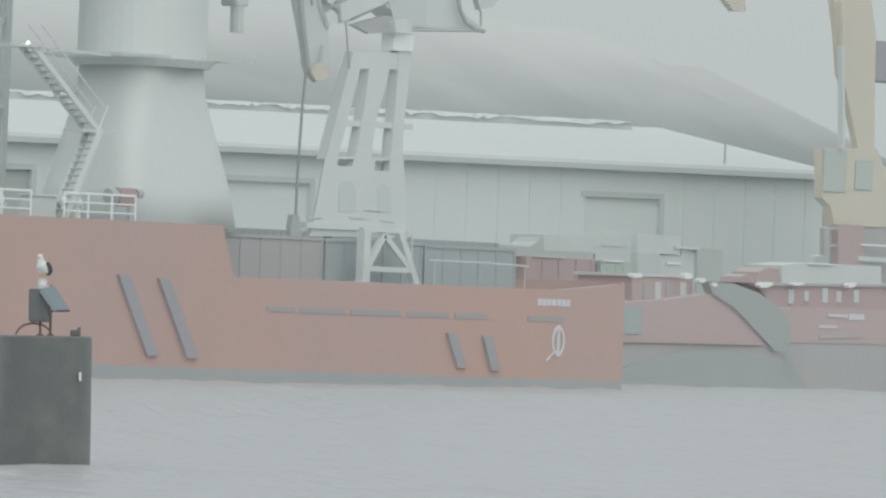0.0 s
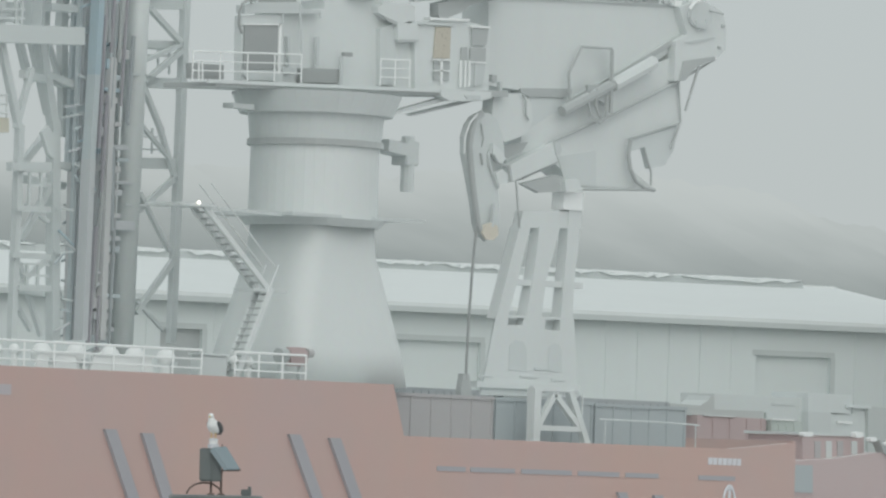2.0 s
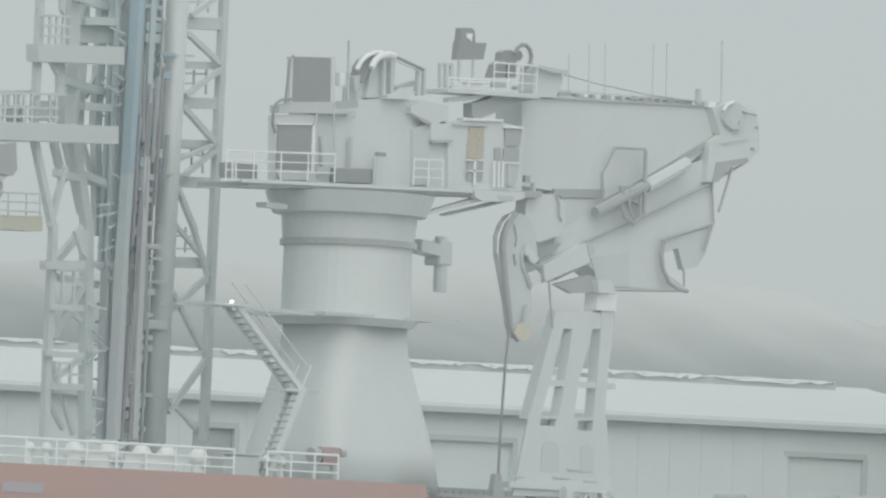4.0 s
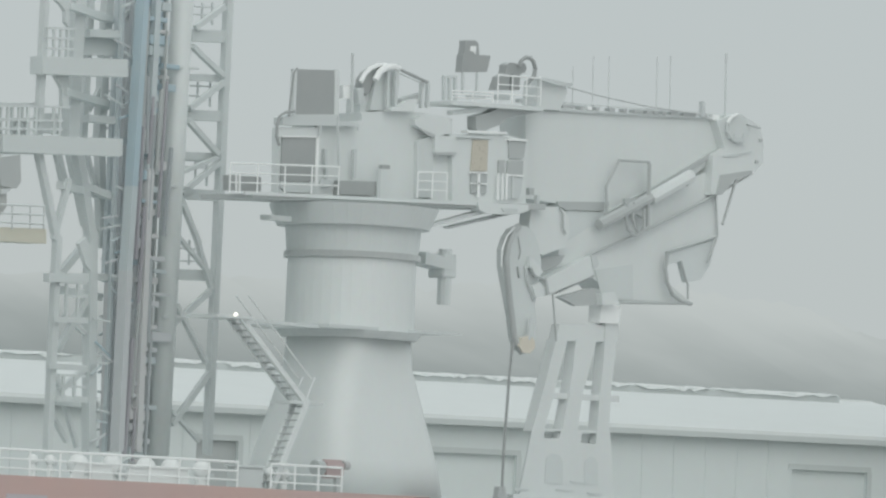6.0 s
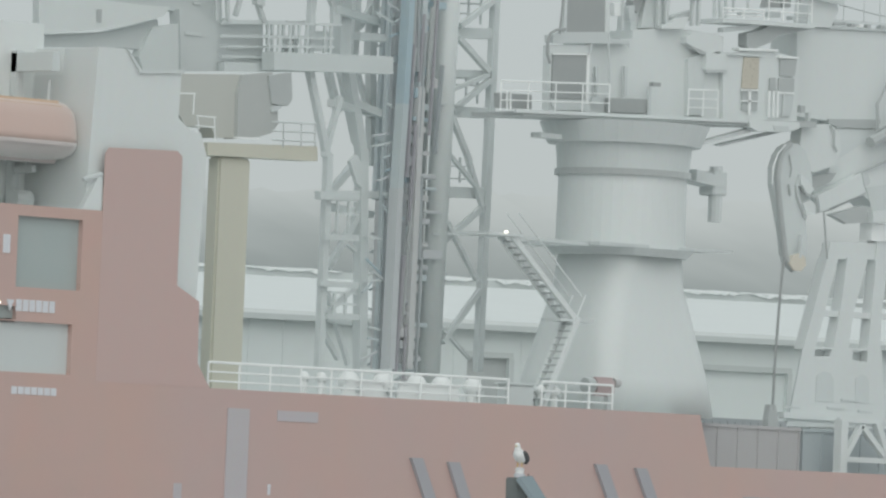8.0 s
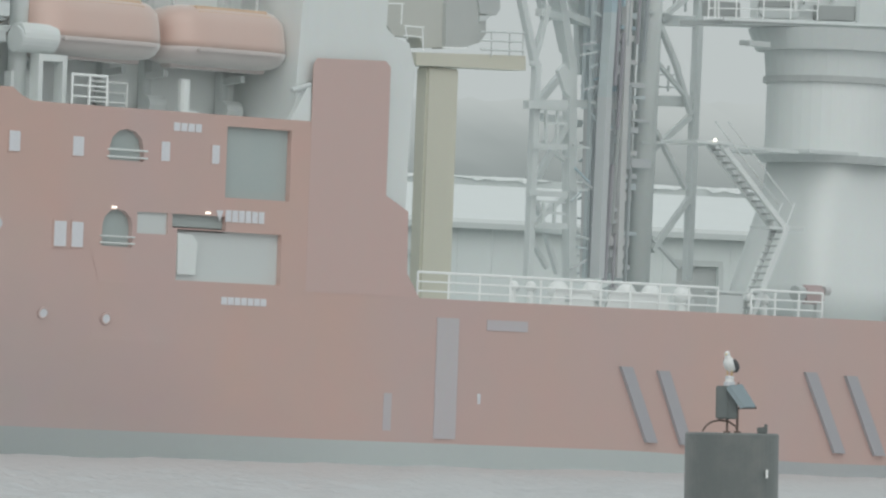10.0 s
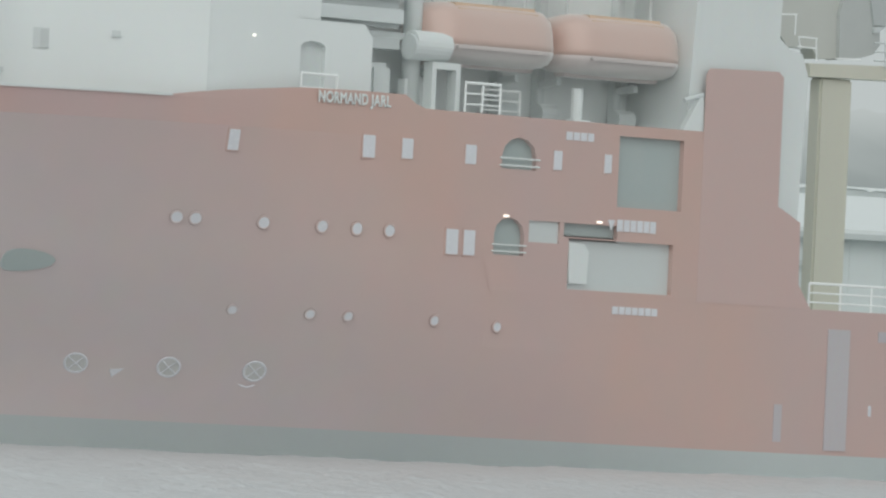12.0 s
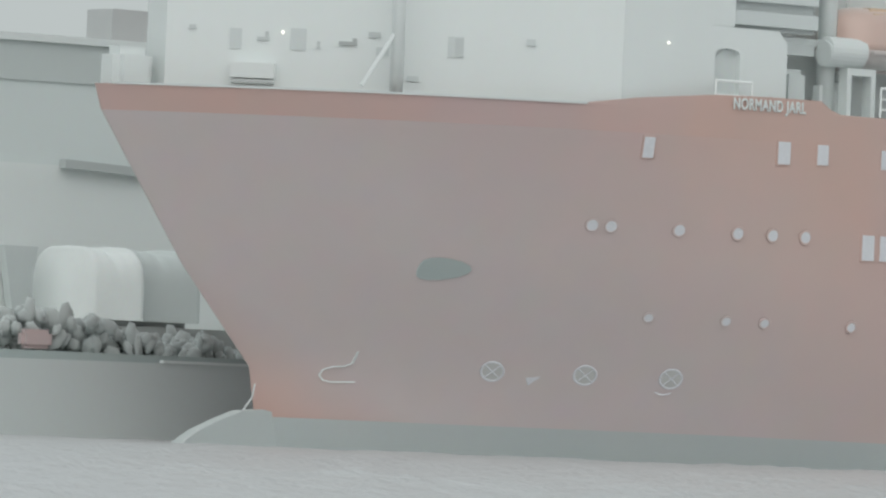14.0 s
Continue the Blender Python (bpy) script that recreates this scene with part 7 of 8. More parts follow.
railing("main_deck_railing", "white guard rail beside the crane pedestal", (176.6, NEAR + 0.12, 6.12), (180.6, NEAR + 0.12, 6.12), 1.06, 1.35)


def cowl_vent(x, y, r, h):
    """A tank vent with a rounded white head."""
    top = thing("tank_vent", "white mushroom-headed tank vent on the main deck", "vent", "deck vents")
    part("stem", new_tube((x, y, 6.1), (x, y, 6.1 + h), r * 0.62, seg=10), BRIGHT, top)
    bm = new_ball((x, y, 6.1 + h), r, r, r * 1.05, seg=14)
    part("head", bm, BRIGHT, top, smooth=True)
    part("mouth", new_box(x - r * 0.1, x + r * 0.9, y - r * 0.98, y - r * 0.5, 6.1 + h - r * 1.0, 6.1 + h - r * 0.3, bevel=0.03), GREY, top)
    return top


for x, r, h in ((164.4, 0.16, 0.75), (165.3, 0.17, 0.75), (166.75, 0.34, 0.62), (168.55, 0.34, 0.66), (170.35, 0.32, 0.66), (171.7, 0.32, 0.68), (173.4, 0.30, 0.70), (177.2, 0.17, 0.75), (177.95, 0.18, 0.72)):
    cowl_vent(x, NEAR + 0.75, r * 1.25, h)


def splash_plate(x0, x1):
    top = thing("splash_plate", "white tapered splash plate inside the guard rail", "plate", "splash plates")
    part("plate", new_prism([(x0, 6.1), (x1, 6.1), (x1 - 0.15, 6.75), (x0 + 0.25, 6.75)], NEAR + 0.35, NEAR + 0.45), BRIGHT, top)
    part("lip", new_box(x0 + 0.2, x1 - 0.1, NEAR + 0.3, NEAR + 0.5, 6.75, 6.8), BRIGHT, top)


splash_plate(166.0, 168.3)
splash_plate(168.9, 172.4)


def deck_box():
    top = thing("hose_box", "faded red hose drum box beside the pedestal", "box")
    part("drum", new_box(179.8, 181.0, NEAR + 0.3, NEAR + 0.7, 6.75, 7.5, bevel=0.12), RED, top)
    part("end_cap", new_tube((179.4, NEAR + 0.5, 7.15), (179.8, NEAR + 0.5, 7.15), 0.3, seg=12), DARK, top)
    part("end_cap", new_tube((181.0, NEAR + 0.5, 7.3), (181.3, NEAR + 0.5, 7.3), 0.18, seg=12), PURPLE, top)
    part("leg", new_box(179.45, 179.65, NEAR + 0.4, NEAR + 0.6, 6.1, 7.0), GREY, top)
    part("leg", new_box(180.6, 180.75, NEAR + 0.4, NEAR + 0.6, 6.1, 6.9), GREY, top)


def deck_locker():
    top = thing("deck_locker", "low grey locker in the rail's gap", "locker")
    part("body", new_box(174.95, 176.5, NEAR + 0.4, NEAR + 1.0, 6.1, 7.0, bevel=0.06), GREY, top)
    part("lid", new_box(174.9, 176.55, NEAR + 0.35, NEAR + 1.05, 7.0, 7.08), PALE, top)


deck_box()
deck_locker()


# ---- cargo, quay traffic and other craft beyond the stern ----
def container(x0, x1, y, z0, z1, mat, label):
    top = thing("container", label, "container", "containers on the quay")
    part("shell", new_box(x0, x1, y, y + 2.4, z0, z1), mat, top)
    n = max(3, round((x1 - x0) / 0.5))
    for i in range(n):
        x = x0 + 0.15 + (x1 - x0 - 0.3) * i / (n - 1)
        part("rib", new_box(x - 0.09, x + 0.09, y - 0.05, y, z0 + 0.15, z1 - 0.15), mat, top)
    for x in (x0, x1 - 0.15):
        part("corner_post", new_box(x, x + 0.15, y - 0.07, y, z0, z1), mat, top)
    return top


def deck_cargo():
    """Cargo tanks and boxes standing behind the low aft bulwark; the mauve one is added for its dark inner side."""
    # the mauve box is added to fill the bulwark's dark inner band
    for x0, x1, z, mat, label in ((187.70, 193.99, 5.92, VIOLET, "mauve box standing in for the far bulwark's shaded inside"), (194.09, 200.21, 5.91, SLATE, "slate-blue cargo box on the aft deck"), (200.31, 206.25, 5.86, SLATE, "long slate-blue cargo box on the aft deck")):
        top = thing("cargo_box", label, "cargo box", "deck cargo")
        part("shell", new_box(x0, x1, 178.40, 180.40, 3.4, z, bevel=0.04), mat, top)
        part("top_rim", new_box(x0 - 0.02, x1 + 0.02, 178.34, 178.40, z - 0.12, z + 0.02), mat, top)
        n = max(2, round((x1 - x0) / 1.3))
        for i in range(n + 1):
            x = x0 + 0.08 + (x1 - x0 - 0.16) * i / n
            part("stay", new_box(x - 0.05, x + 0.05, 178.35, 178.40, 3.4, z - 0.12), mat, top)


deck_cargo()


container(212.5, 219.0, 201.5, QUAY, 6.62, DULL_BLUE, "dark blue-grey freight container")
container(219.2, 225.2, 201.5, QUAY, 6.58, DULL_BLUE, "blue-grey steel freight container")
container(225.4, 231.6, 201.5, QUAY, 6.5, DULL_BLUE, "dull blue freight container")


def rail_strip():
    top = thing("hand_rail", "long pale hand rail above the low aft bulwark", "rail")
    part("rail", bent_pipe([(198.66, 5.18), (202.26, 5.17), (205.06, 5.11)], 176.6, 0.035), PALE, top)
    for x in (199.02, 204.83):
        part("post", new_tube((x, 176.6, 3.4), (x, 176.6, 5.13), 0.025, seg=6), PALE, top)


rail_strip()


def red_container():
    top = thing("container", "faded red steel freight container with a dark top", "container", "containers on the quay")
    part("shell", new_prism([(234.94, 5.95), (240.18, 5.91), (240.33, 3.14), (235.09, 3.15)], 202.50, 204.90), RED, top)
    part("top_load", new_prism([(233.23, 6.47), (235.51, 6.43), (236.09, 6.70), (236.34, 6.93), (236.51, 6.93), (236.59, 6.27), (240.34, 6.30), (240.36, 5.88), (233.26, 5.94)], 202.80, 204.30), GREEN_GREY, top, "dark sheeted top load")
    part("rib", new_prism([(236.06, 5.82), (236.24, 5.82), (236.38, 3.16), (236.21, 3.15)], 202.44, 202.50), RED, top)
    part("rib", new_prism([(237.34, 5.86), (237.52, 5.86), (237.66, 3.19), (237.49, 3.19)], 202.44, 202.50), RED, top)
    part("rib", new_prism([(238.63, 5.89), (238.81, 5.90), (238.95, 3.22), (238.78, 3.22)], 202.44, 202.50), RED, top)
    part("rib", new_prism([(239.76, 5.93), (239.93, 5.93), (240.08, 3.25), (239.90, 3.24)], 202.44, 202.50), RED, top)
    part("edge", new_prism([(235.37, 5.99), (237.72, 5.98), (237.72, 5.92), (235.37, 5.93)], 202.40, 202.50), PALE, top)
    return top


def green_container():
    top = thing("container", "dull green steel freight container with a white top edge", "container", "containers on the quay")
    part("shell", new_prism([(240.38, 5.87), (242.74, 5.85), (242.89, 3.21), (240.52, 3.21)], 202.30, 204.70), GREEN, top)
    part("top_edge", new_prism([(240.34, 5.95), (242.00, 5.94), (242.01, 5.86), (240.35, 5.87)], 202.20, 202.50), BRIGHT, top)
    part("rib", new_prism([(240.84, 5.68), (240.97, 5.69), (241.10, 3.28), (240.97, 3.27)], 202.24, 202.30), GREEN, top)
    part("rib", new_prism([(241.45, 5.70), (241.58, 5.71), (241.71, 3.29), (241.58, 3.29)], 202.24, 202.30), GREEN, top)
    part("rib", new_prism([(242.06, 5.72), (242.19, 5.72), (242.33, 3.31), (242.19, 3.30)], 202.24, 202.30), GREEN, top)
    return top


def lorry():
    top = thing("lorry", "grey lorry with a pale box body parked on the quay", "lorry")
    part("pale_box", new_prism([(239.54, 7.10), (246.71, 7.11), (246.83, 4.94), (243.68, 4.85), (243.60, 6.27), (239.58, 6.26)], 205.40, 207.60), PALE, top)
    part("sign_bar", new_prism([(243.97, 6.79), (245.74, 6.79), (245.75, 6.68), (243.97, 6.68)], 205.36, 205.40), GREY, top)
    part("cargo_box", new_prism([(246.35, 7.39), (249.87, 7.36), (249.83, 6.41), (246.40, 6.42)], 205.00, 207.40), STEEL, top)
    part("cargo_lower", new_prism([(246.35, 6.42), (248.15, 6.42), (248.26, 4.41), (246.47, 4.36)], 204.96, 207.16), GREY, top)
    part("cab", new_prism([(248.32, 6.36), (250.04, 6.42), (250.02, 6.76), (251.38, 6.86), (251.51, 4.49), (248.43, 4.41)], 205.10, 207.30), PALE, top)
    part("windscreen", new_prism([(248.76, 6.03), (249.94, 6.01), (249.94, 5.90), (248.77, 5.92)], 205.00, 205.10), BRIGHT, top)
    part("sleeper", new_prism([(251.05, 6.86), (253.12, 6.75), (253.12, 4.25), (251.19, 4.20)], 204.90, 207.10), GREEN_GREY, top)
    part("roof", new_prism([(249.29, 6.86), (251.29, 6.86), (251.30, 6.72), (249.30, 6.71)], 204.88, 205.18), STEEL, top)
    for x in (240.89, 247.51, 252.05):
        w = part("wheel", new_tube((x, 204.95, QUAY + 0.5), (x, 205.35, QUAY + 0.5), 0.5, seg=16), DARK, top)
        part("rim", new_tube((x, 204.93, QUAY + 0.5), (x, 204.95, QUAY + 0.5), 0.25, seg=12), PALE, w)
    part("chassis", new_box(239.37, 253.19, 205.40, 206.90, 4.4, 5.0), DARK, top)
    return top


def near_workboat():
    top = thing("workboat", "red and dark workboat moored astern of the ship", "boat", "red workboats")
    part("hull", new_prism([(230.88, 2.08), (242.98, 2.11), (243.83, 1.24), (244.31, -1.02), (231.04, -0.98)], 193.40, 198.40), VIOLET, top, "weathered lower hull")
    part("bulwark", new_prism([(230.72, 3.80), (234.30, 4.00), (238.05, 4.42), (239.92, 3.78), (242.29, 2.27), (242.30, 2.04), (230.82, 2.03)], 193.35, 198.25), TUG_RED, top)
    part("belting", new_prism([(230.70, 2.08), (242.17, 2.15), (242.18, 1.99), (230.71, 1.92)], 193.25, 193.37), RED, top)
    # dark plate painting a wedge of shadow on the near hull
    part("rubber_wedge", new_prism([(230.84, 0.47), (232.71, 0.99), (235.65, 1.58), (239.53, 1.77), (243.53, 1.18), (244.57, 0.15), (244.99, -1.01), (230.92, -0.98)], 193.30, 193.36), TUG_DARK, top, "dark wedge painted as shadow on the bow")
    part("bow_fender", new_prism([(237.67, 4.96), (239.67, 4.93), (241.67, 4.52), (243.44, 3.79), (244.20, 2.92), (244.17, 1.75), (243.02, 1.73), (242.10, 2.32), (239.73, 3.78), (238.04, 4.42)], 193.20, 193.70), TUG_DARK, top, "dark slanting bow fender")
    part("wheelhouse", new_prism([(232.82, 5.13), (237.43, 5.15), (237.50, 3.90), (232.89, 3.83)], 194.00, 197.40), TUG_RED, top)
    part("wheelhouse_top", new_prism([(232.61, 5.24), (237.38, 5.26), (237.39, 5.13), (232.61, 5.10)], 193.90, 197.50), PALE, top)
    part("window", new_prism([(233.70, 4.83), (234.13, 4.84), (234.17, 4.03), (233.75, 4.02)], 193.95, 194.01), VIOLET, top)
    part("window", new_prism([(234.55, 4.86), (234.98, 4.87), (235.02, 4.05), (234.60, 4.04)], 193.95, 194.01), PALE, top)
    part("window", new_prism([(235.40, 4.88), (235.83, 4.89), (235.88, 4.08), (235.45, 4.06)], 193.95, 194.01), VIOLET, top)
    part("window", new_prism([(236.47, 4.91), (236.90, 4.92), (236.95, 4.10), (236.52, 4.09)], 193.95, 194.01), PALE, top)
    part("side_mark", new_prism([(231.36, 3.65), (232.79, 3.66), (232.86, 2.34), (231.43, 2.36)], 193.28, 193.36), SLATE, top)
    part("float", new_prism([(231.82, 5.18), (231.94, 5.23), (232.44, 5.25), (232.57, 5.17), (232.54, 5.06), (232.41, 5.03), (231.95, 5.02), (231.82, 5.07)], 193.10, 193.40), BRIGHT, top)
    part("float", new_prism([(235.72, 5.29), (235.84, 5.34), (236.19, 5.36), (236.32, 5.28), (236.28, 5.11), (236.16, 5.08), (235.86, 5.07), (235.73, 5.12)], 193.10, 193.40), BRIGHT, top)
    part("float", new_prism([(236.85, 5.07), (236.97, 5.13), (237.23, 5.14), (237.37, 5.06), (237.33, 4.95), (237.20, 4.92), (236.98, 4.92), (236.85, 4.97)], 193.10, 193.40), BRIGHT, top)
    part("float", new_prism([(237.89, 4.88), (238.02, 4.94), (238.15, 4.95), (238.28, 4.87), (238.25, 4.79), (238.12, 4.75), (238.03, 4.75), (237.90, 4.80)], 193.10, 193.40), BRIGHT, top)
    return top


def far_workboat():
    top = thing("workboat", "red workboat with pale window posts, moored end to end", "boat", "red workboats")
    part("hull", new_prism([(244.62, 2.23), (257.90, 2.27), (258.09, -1.12), (245.16, -1.05)], 194.50, 199.50), VIOLET, top, "weathered lower hull")
    # dark plate painting the shadow on the far boat's hull
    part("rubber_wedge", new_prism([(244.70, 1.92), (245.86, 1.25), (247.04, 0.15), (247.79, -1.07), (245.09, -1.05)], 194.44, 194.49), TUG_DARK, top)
    part("bulwark", new_prism([(244.56, 3.78), (245.72, 3.92), (257.74, 3.99), (257.83, 2.27), (244.65, 2.17)], 194.45, 199.35), TUG_RED, top)
    # a darker strip painted on the bulwark as shadow
    part("shadow_band", new_prism([(247.99, 2.63), (251.65, 2.71), (251.66, 2.54), (248.00, 2.41)], 194.40, 194.45), VIOLET, top)
    part("wheelhouse", new_prism([(243.68, 4.92), (258.40, 5.20), (258.47, 3.94), (246.24, 3.81), (245.07, 3.84)], 195.00, 198.40), RED, top)
    part("roof_edge", new_prism([(243.30, 5.05), (258.19, 5.34), (258.20, 5.20), (243.31, 4.91)], 194.85, 198.45), VIOLET, top)
    part("window_post", new_prism([(246.09, 4.82), (246.53, 4.83), (246.53, 4.10), (246.13, 4.09)], 194.92, 195.00), PALE, top)
    part("window_post", new_prism([(247.35, 4.74), (247.72, 4.75), (247.70, 4.24), (247.38, 4.23)], 194.92, 195.00), PALE, top)
    part("window_post", new_prism([(248.80, 4.95), (249.25, 4.96), (249.25, 4.22), (248.84, 4.21)], 194.92, 195.00), PALE, top)
    part("window_post", new_prism([(249.99, 4.81), (250.36, 4.82), (250.34, 4.25), (250.02, 4.25)], 194.92, 195.00), PALE, top)
    part("window_post", new_prism([(251.37, 4.90), (251.78, 4.91), (251.77, 4.29), (251.40, 4.28)], 194.92, 195.00), PALE, top)
    # small white floats along the roof edge, unlit
    part("roof_lamp", new_prism([(243.10, 4.94), (243.41, 5.09), (244.16, 5.11), (244.17, 4.97), (243.75, 4.82), (243.20, 4.81)], 194.40, 194.70), BRIGHT, top)
    part("roof_lamp", new_prism([(245.69, 5.05), (245.98, 5.13), (246.67, 5.15), (246.67, 5.08), (246.28, 5.00), (245.78, 4.99)], 194.40, 194.70), BRIGHT, top)
    part("roof_lamp", new_prism([(250.18, 5.12), (250.38, 5.25), (250.86, 5.27), (250.87, 5.14), (250.60, 5.01), (250.28, 5.00)], 194.40, 194.70), BRIGHT, top)
    part("name_bar", new_prism([(248.61, 3.66), (250.22, 3.64), (250.22, 3.50), (248.62, 3.52)], 194.40, 194.45), PANE, top)
    part("name_bar", new_prism([(250.30, 3.70), (251.59, 3.70), (251.61, 3.39), (250.32, 3.39)], 194.40, 194.45), PANE, top)
    part("name_bar", new_prism([(247.96, 3.08), (249.42, 3.09), (249.43, 2.95), (247.97, 2.94)], 194.40, 194.45), PANE, top)
    part("funnel_dome", new_prism([(242.37, 5.05), (242.53, 5.33), (243.06, 5.45), (243.46, 5.35), (243.62, 5.02)], 195.10, 196.30), RED, top)
    part("funnel_block", new_prism([(244.37, 5.03), (244.60, 5.60), (245.39, 5.84), (246.48, 5.76), (246.60, 5.09)], 195.70, 197.30), RED, top)
    part("upper_house", new_prism([(246.21, 5.98), (248.28, 6.16), (254.28, 6.17), (254.33, 5.22), (246.26, 5.09)], 195.50, 197.90), PALE, top)
    part("deck_machine", new_prism([(248.43, 6.16), (248.86, 6.51), (249.41, 6.59), (249.61, 6.20)], 195.40, 195.90), DARK, top)
    part("deck_pipe", new_prism([(248.09, 6.18), (250.47, 6.17), (250.47, 6.11), (248.10, 6.10)], 195.35, 195.45), BRIGHT, top)
    return top


red_container()
green_container()
lorry()
near_workboat()
far_workboat()


def tower_crane():
    top = thing("harbour_crane", "orange-yellow harbour crane with a tall jib on the quay", "crane")
    y = 213.5
    part("base_house", new_prism([(272.1, 12.75), (276.9, 12.95), (277.6, 12.0), (279.5, 11.9), (279.5, 8.7), (273.4, 8.55), (273.0, 9.6), (272.25, 10.05)], y, y + 0.6), AMBER, top)
    part("grey_house", new_box(272.15, 274.2, y - 0.08, y - 0.01, 10.4, 12.7, bevel=0.02), GREEN, top)
    part("base_stain", new_box(275.0, 276.6, y - 0.05, y - 0.01, 10.6, 12.2, bevel=0.02), GREEN, top)
    part("portal", new_box(274.2, 282.0, y + 0.1, y + 0.8, QUAY, 8.7), VIOLET, top)
    part("portal_leg", new_prism([(272.82, 8.63), (275.13, 8.65), (275.26, 6.42), (272.94, 6.48)], 212.80, 213.30), RED, top)
    part("portal_frame", new_prism([(271.46, 8.40), (271.90, 8.48), (272.01, 6.45), (271.56, 6.50)], 212.70, 213.00), VIOLET, top)
    part("portal_frame", new_prism([(271.90, 8.48), (272.70, 8.51), (272.71, 8.35), (271.91, 8.32)], 212.70, 213.00), VIOLET, top)
    part("portal_frame", new_prism([(271.95, 7.53), (272.65, 7.55), (272.66, 7.43), (271.96, 7.40)], 212.70, 213.00), VIOLET, top)
    part("portal_bar", new_prism([(274.86, 7.65), (278.62, 7.65), (278.63, 7.55), (274.86, 7.56)], 212.70, 212.90), BRIGHT, top)
    part("portal_bar", new_prism([(274.59, 6.96), (278.66, 6.96), (278.68, 6.71), (274.61, 6.71)], 212.70, 213.00), PALE, top)
    part("jib", new_prism([(275.36, 12.9), (276.82, 12.96), (276.7, 16.0), (276.62, 19.26), (276.11, 21.1), (273.5, 31.0), (270.2, 31.0), (272.74, 20.9), (273.2, 19.07), (273.57, 16.9), (274.12, 16.0)], y + 0.1, y + 0.5), AMBER, top)
    part("jib_back", new_box(276.6, 278.2, y + 0.2, y + 0.6, 16.6, 18.9, bevel=0.1), RUBBER, top)
    part("luffing_rod", new_bar((273.5, y - 0.2, 12.8), (273.15, y - 0.2, 18.4), 0.34, 0.2), STEEL, top)
    part("luffing_rod", new_tube((273.3, y - 0.3, 18.2), (272.9, y - 0.3, 20.8), 0.12, seg=8), AMBER, top)
    part("fly_jib", new_prism([(265.1, 31.5), (267.3, 31.5), (265.4, 23.5), (264.86, 21.6), (265.2, 19.8), (264.15, 19.75), (263.15, 20.45), (263.31, 21.8), (263.7, 23.3)], y + 0.1, y + 0.5), AMBER, top, "hanging orange-yellow hook beam")
    part("fly_jib_head", new_prism([(264.6, 31.4), (273.6, 30.8), (273.6, 32.0), (264.6, 32.4)], y + 0.05, y + 0.6), AMBER, top)
    return top


tower_crane()


# ---- craft and shed ahead of the bow ----
def dark_barge():
    top = thing("barge", "dark grey-green barge moored ahead of the ship", "barge")
    part("hull", new_prism([(90, -1.0), (139, -1.0), (139, 2.75), (90, 2.5)], 193.5, 199.0), BARGE, top)
    part("coaming", new_box(92, 138, 193.9, 198.8, 2.6, 2.95), CYAN, top)
    part("rail_cap", new_box(123.1, 139.0, 193.4, 193.7, 2.68, 2.78), WHITE, top)
    rng = random.Random(4)
    bm = bmesh.new()
    heap_x = [106, 114.60, 117.39, 118.31, 118.78, 119.60, 121.10, 122.31, 123.08, 124.65, 125.37, 126.59, 127.88, 138]
    heap_z = [3.4, 3.49, 4.11, 4.45, 4.62, 4.41, 4.18, 4.17, 3.77, 3.25, 3.61, 3.86, 2.87, 3.4]
    for i in range(1100):
        x = rng.uniform(106, 138)
        crest = float(np.interp(x, heap_x, heap_z))
        y = rng.uniform(194.6, 198.0)
        z = rng.uniform(2.7, max(2.9, crest - 0.25)) if i % 3 else max(2.8, crest - rng.uniform(0.15, 0.5))
        m = Matrix.LocRotScale((x, y, z), Euler((rng.uniform(0, 3), rng.uniform(0, 3), rng.uniform(0, 3))), (rng.uniform(0.4, 1.1), rng.uniform(0.3, 0.7), rng.uniform(0.2, 0.5)))
        bmesh.ops.create_icosphere(bm, subdivisions=1, radius=0.6, matrix=m)
    heap = part("load", bm, SCRAP, top, "heaped dark scrap load", smooth=True)
    heap["kind"] = "stuff"
    part("red_patch", new_box(117.6, 118.9, 194.2, 194.7, 3.0, 3.7, bevel=0.15), TUG_RED, top, "faded red drum on the load")
    return top


def covered_boat(x0, x1, y, mat, label):
    top = thing("covered_boat", label, "boat", "covered boats")
    bm = bmesh.new()
    n, k = 14, 12
    rings = []
    for i in range(n + 1):
        f = i / n
        sag = 0.12 * math.sin(f * 9) + 0.08 * math.sin(f * 23)
        row = []
        for j in range(k + 1):
            a = math.pi * j / k
            row.append(bm.verts.new((x0 + (x1 - x0) * f, y + 2.4 - 2.4 * math.copysign(abs(math.cos(a)) ** 0.45, math.cos(a)), 4.3 + (2.75 + sag * (a > 0.5)) * math.sin(a) ** 0.4)))
        rings.append(row)
    for a, b in zip(rings, rings[1:]):
        for j in range(k):
            bm.faces.new((a[j], b[j], b[j + 1], a[j + 1]))
    bm.faces.new(rings[0])
    bm.faces.new(rings[-1])
    part("tarpaulin", bm, mat, top, smooth=True)
    part("cradle", new_box(x0 + 0.3, x1 - 0.3, y + 0.6, y + 4.2, QUAY, 4.5), DARK, top)
    return top


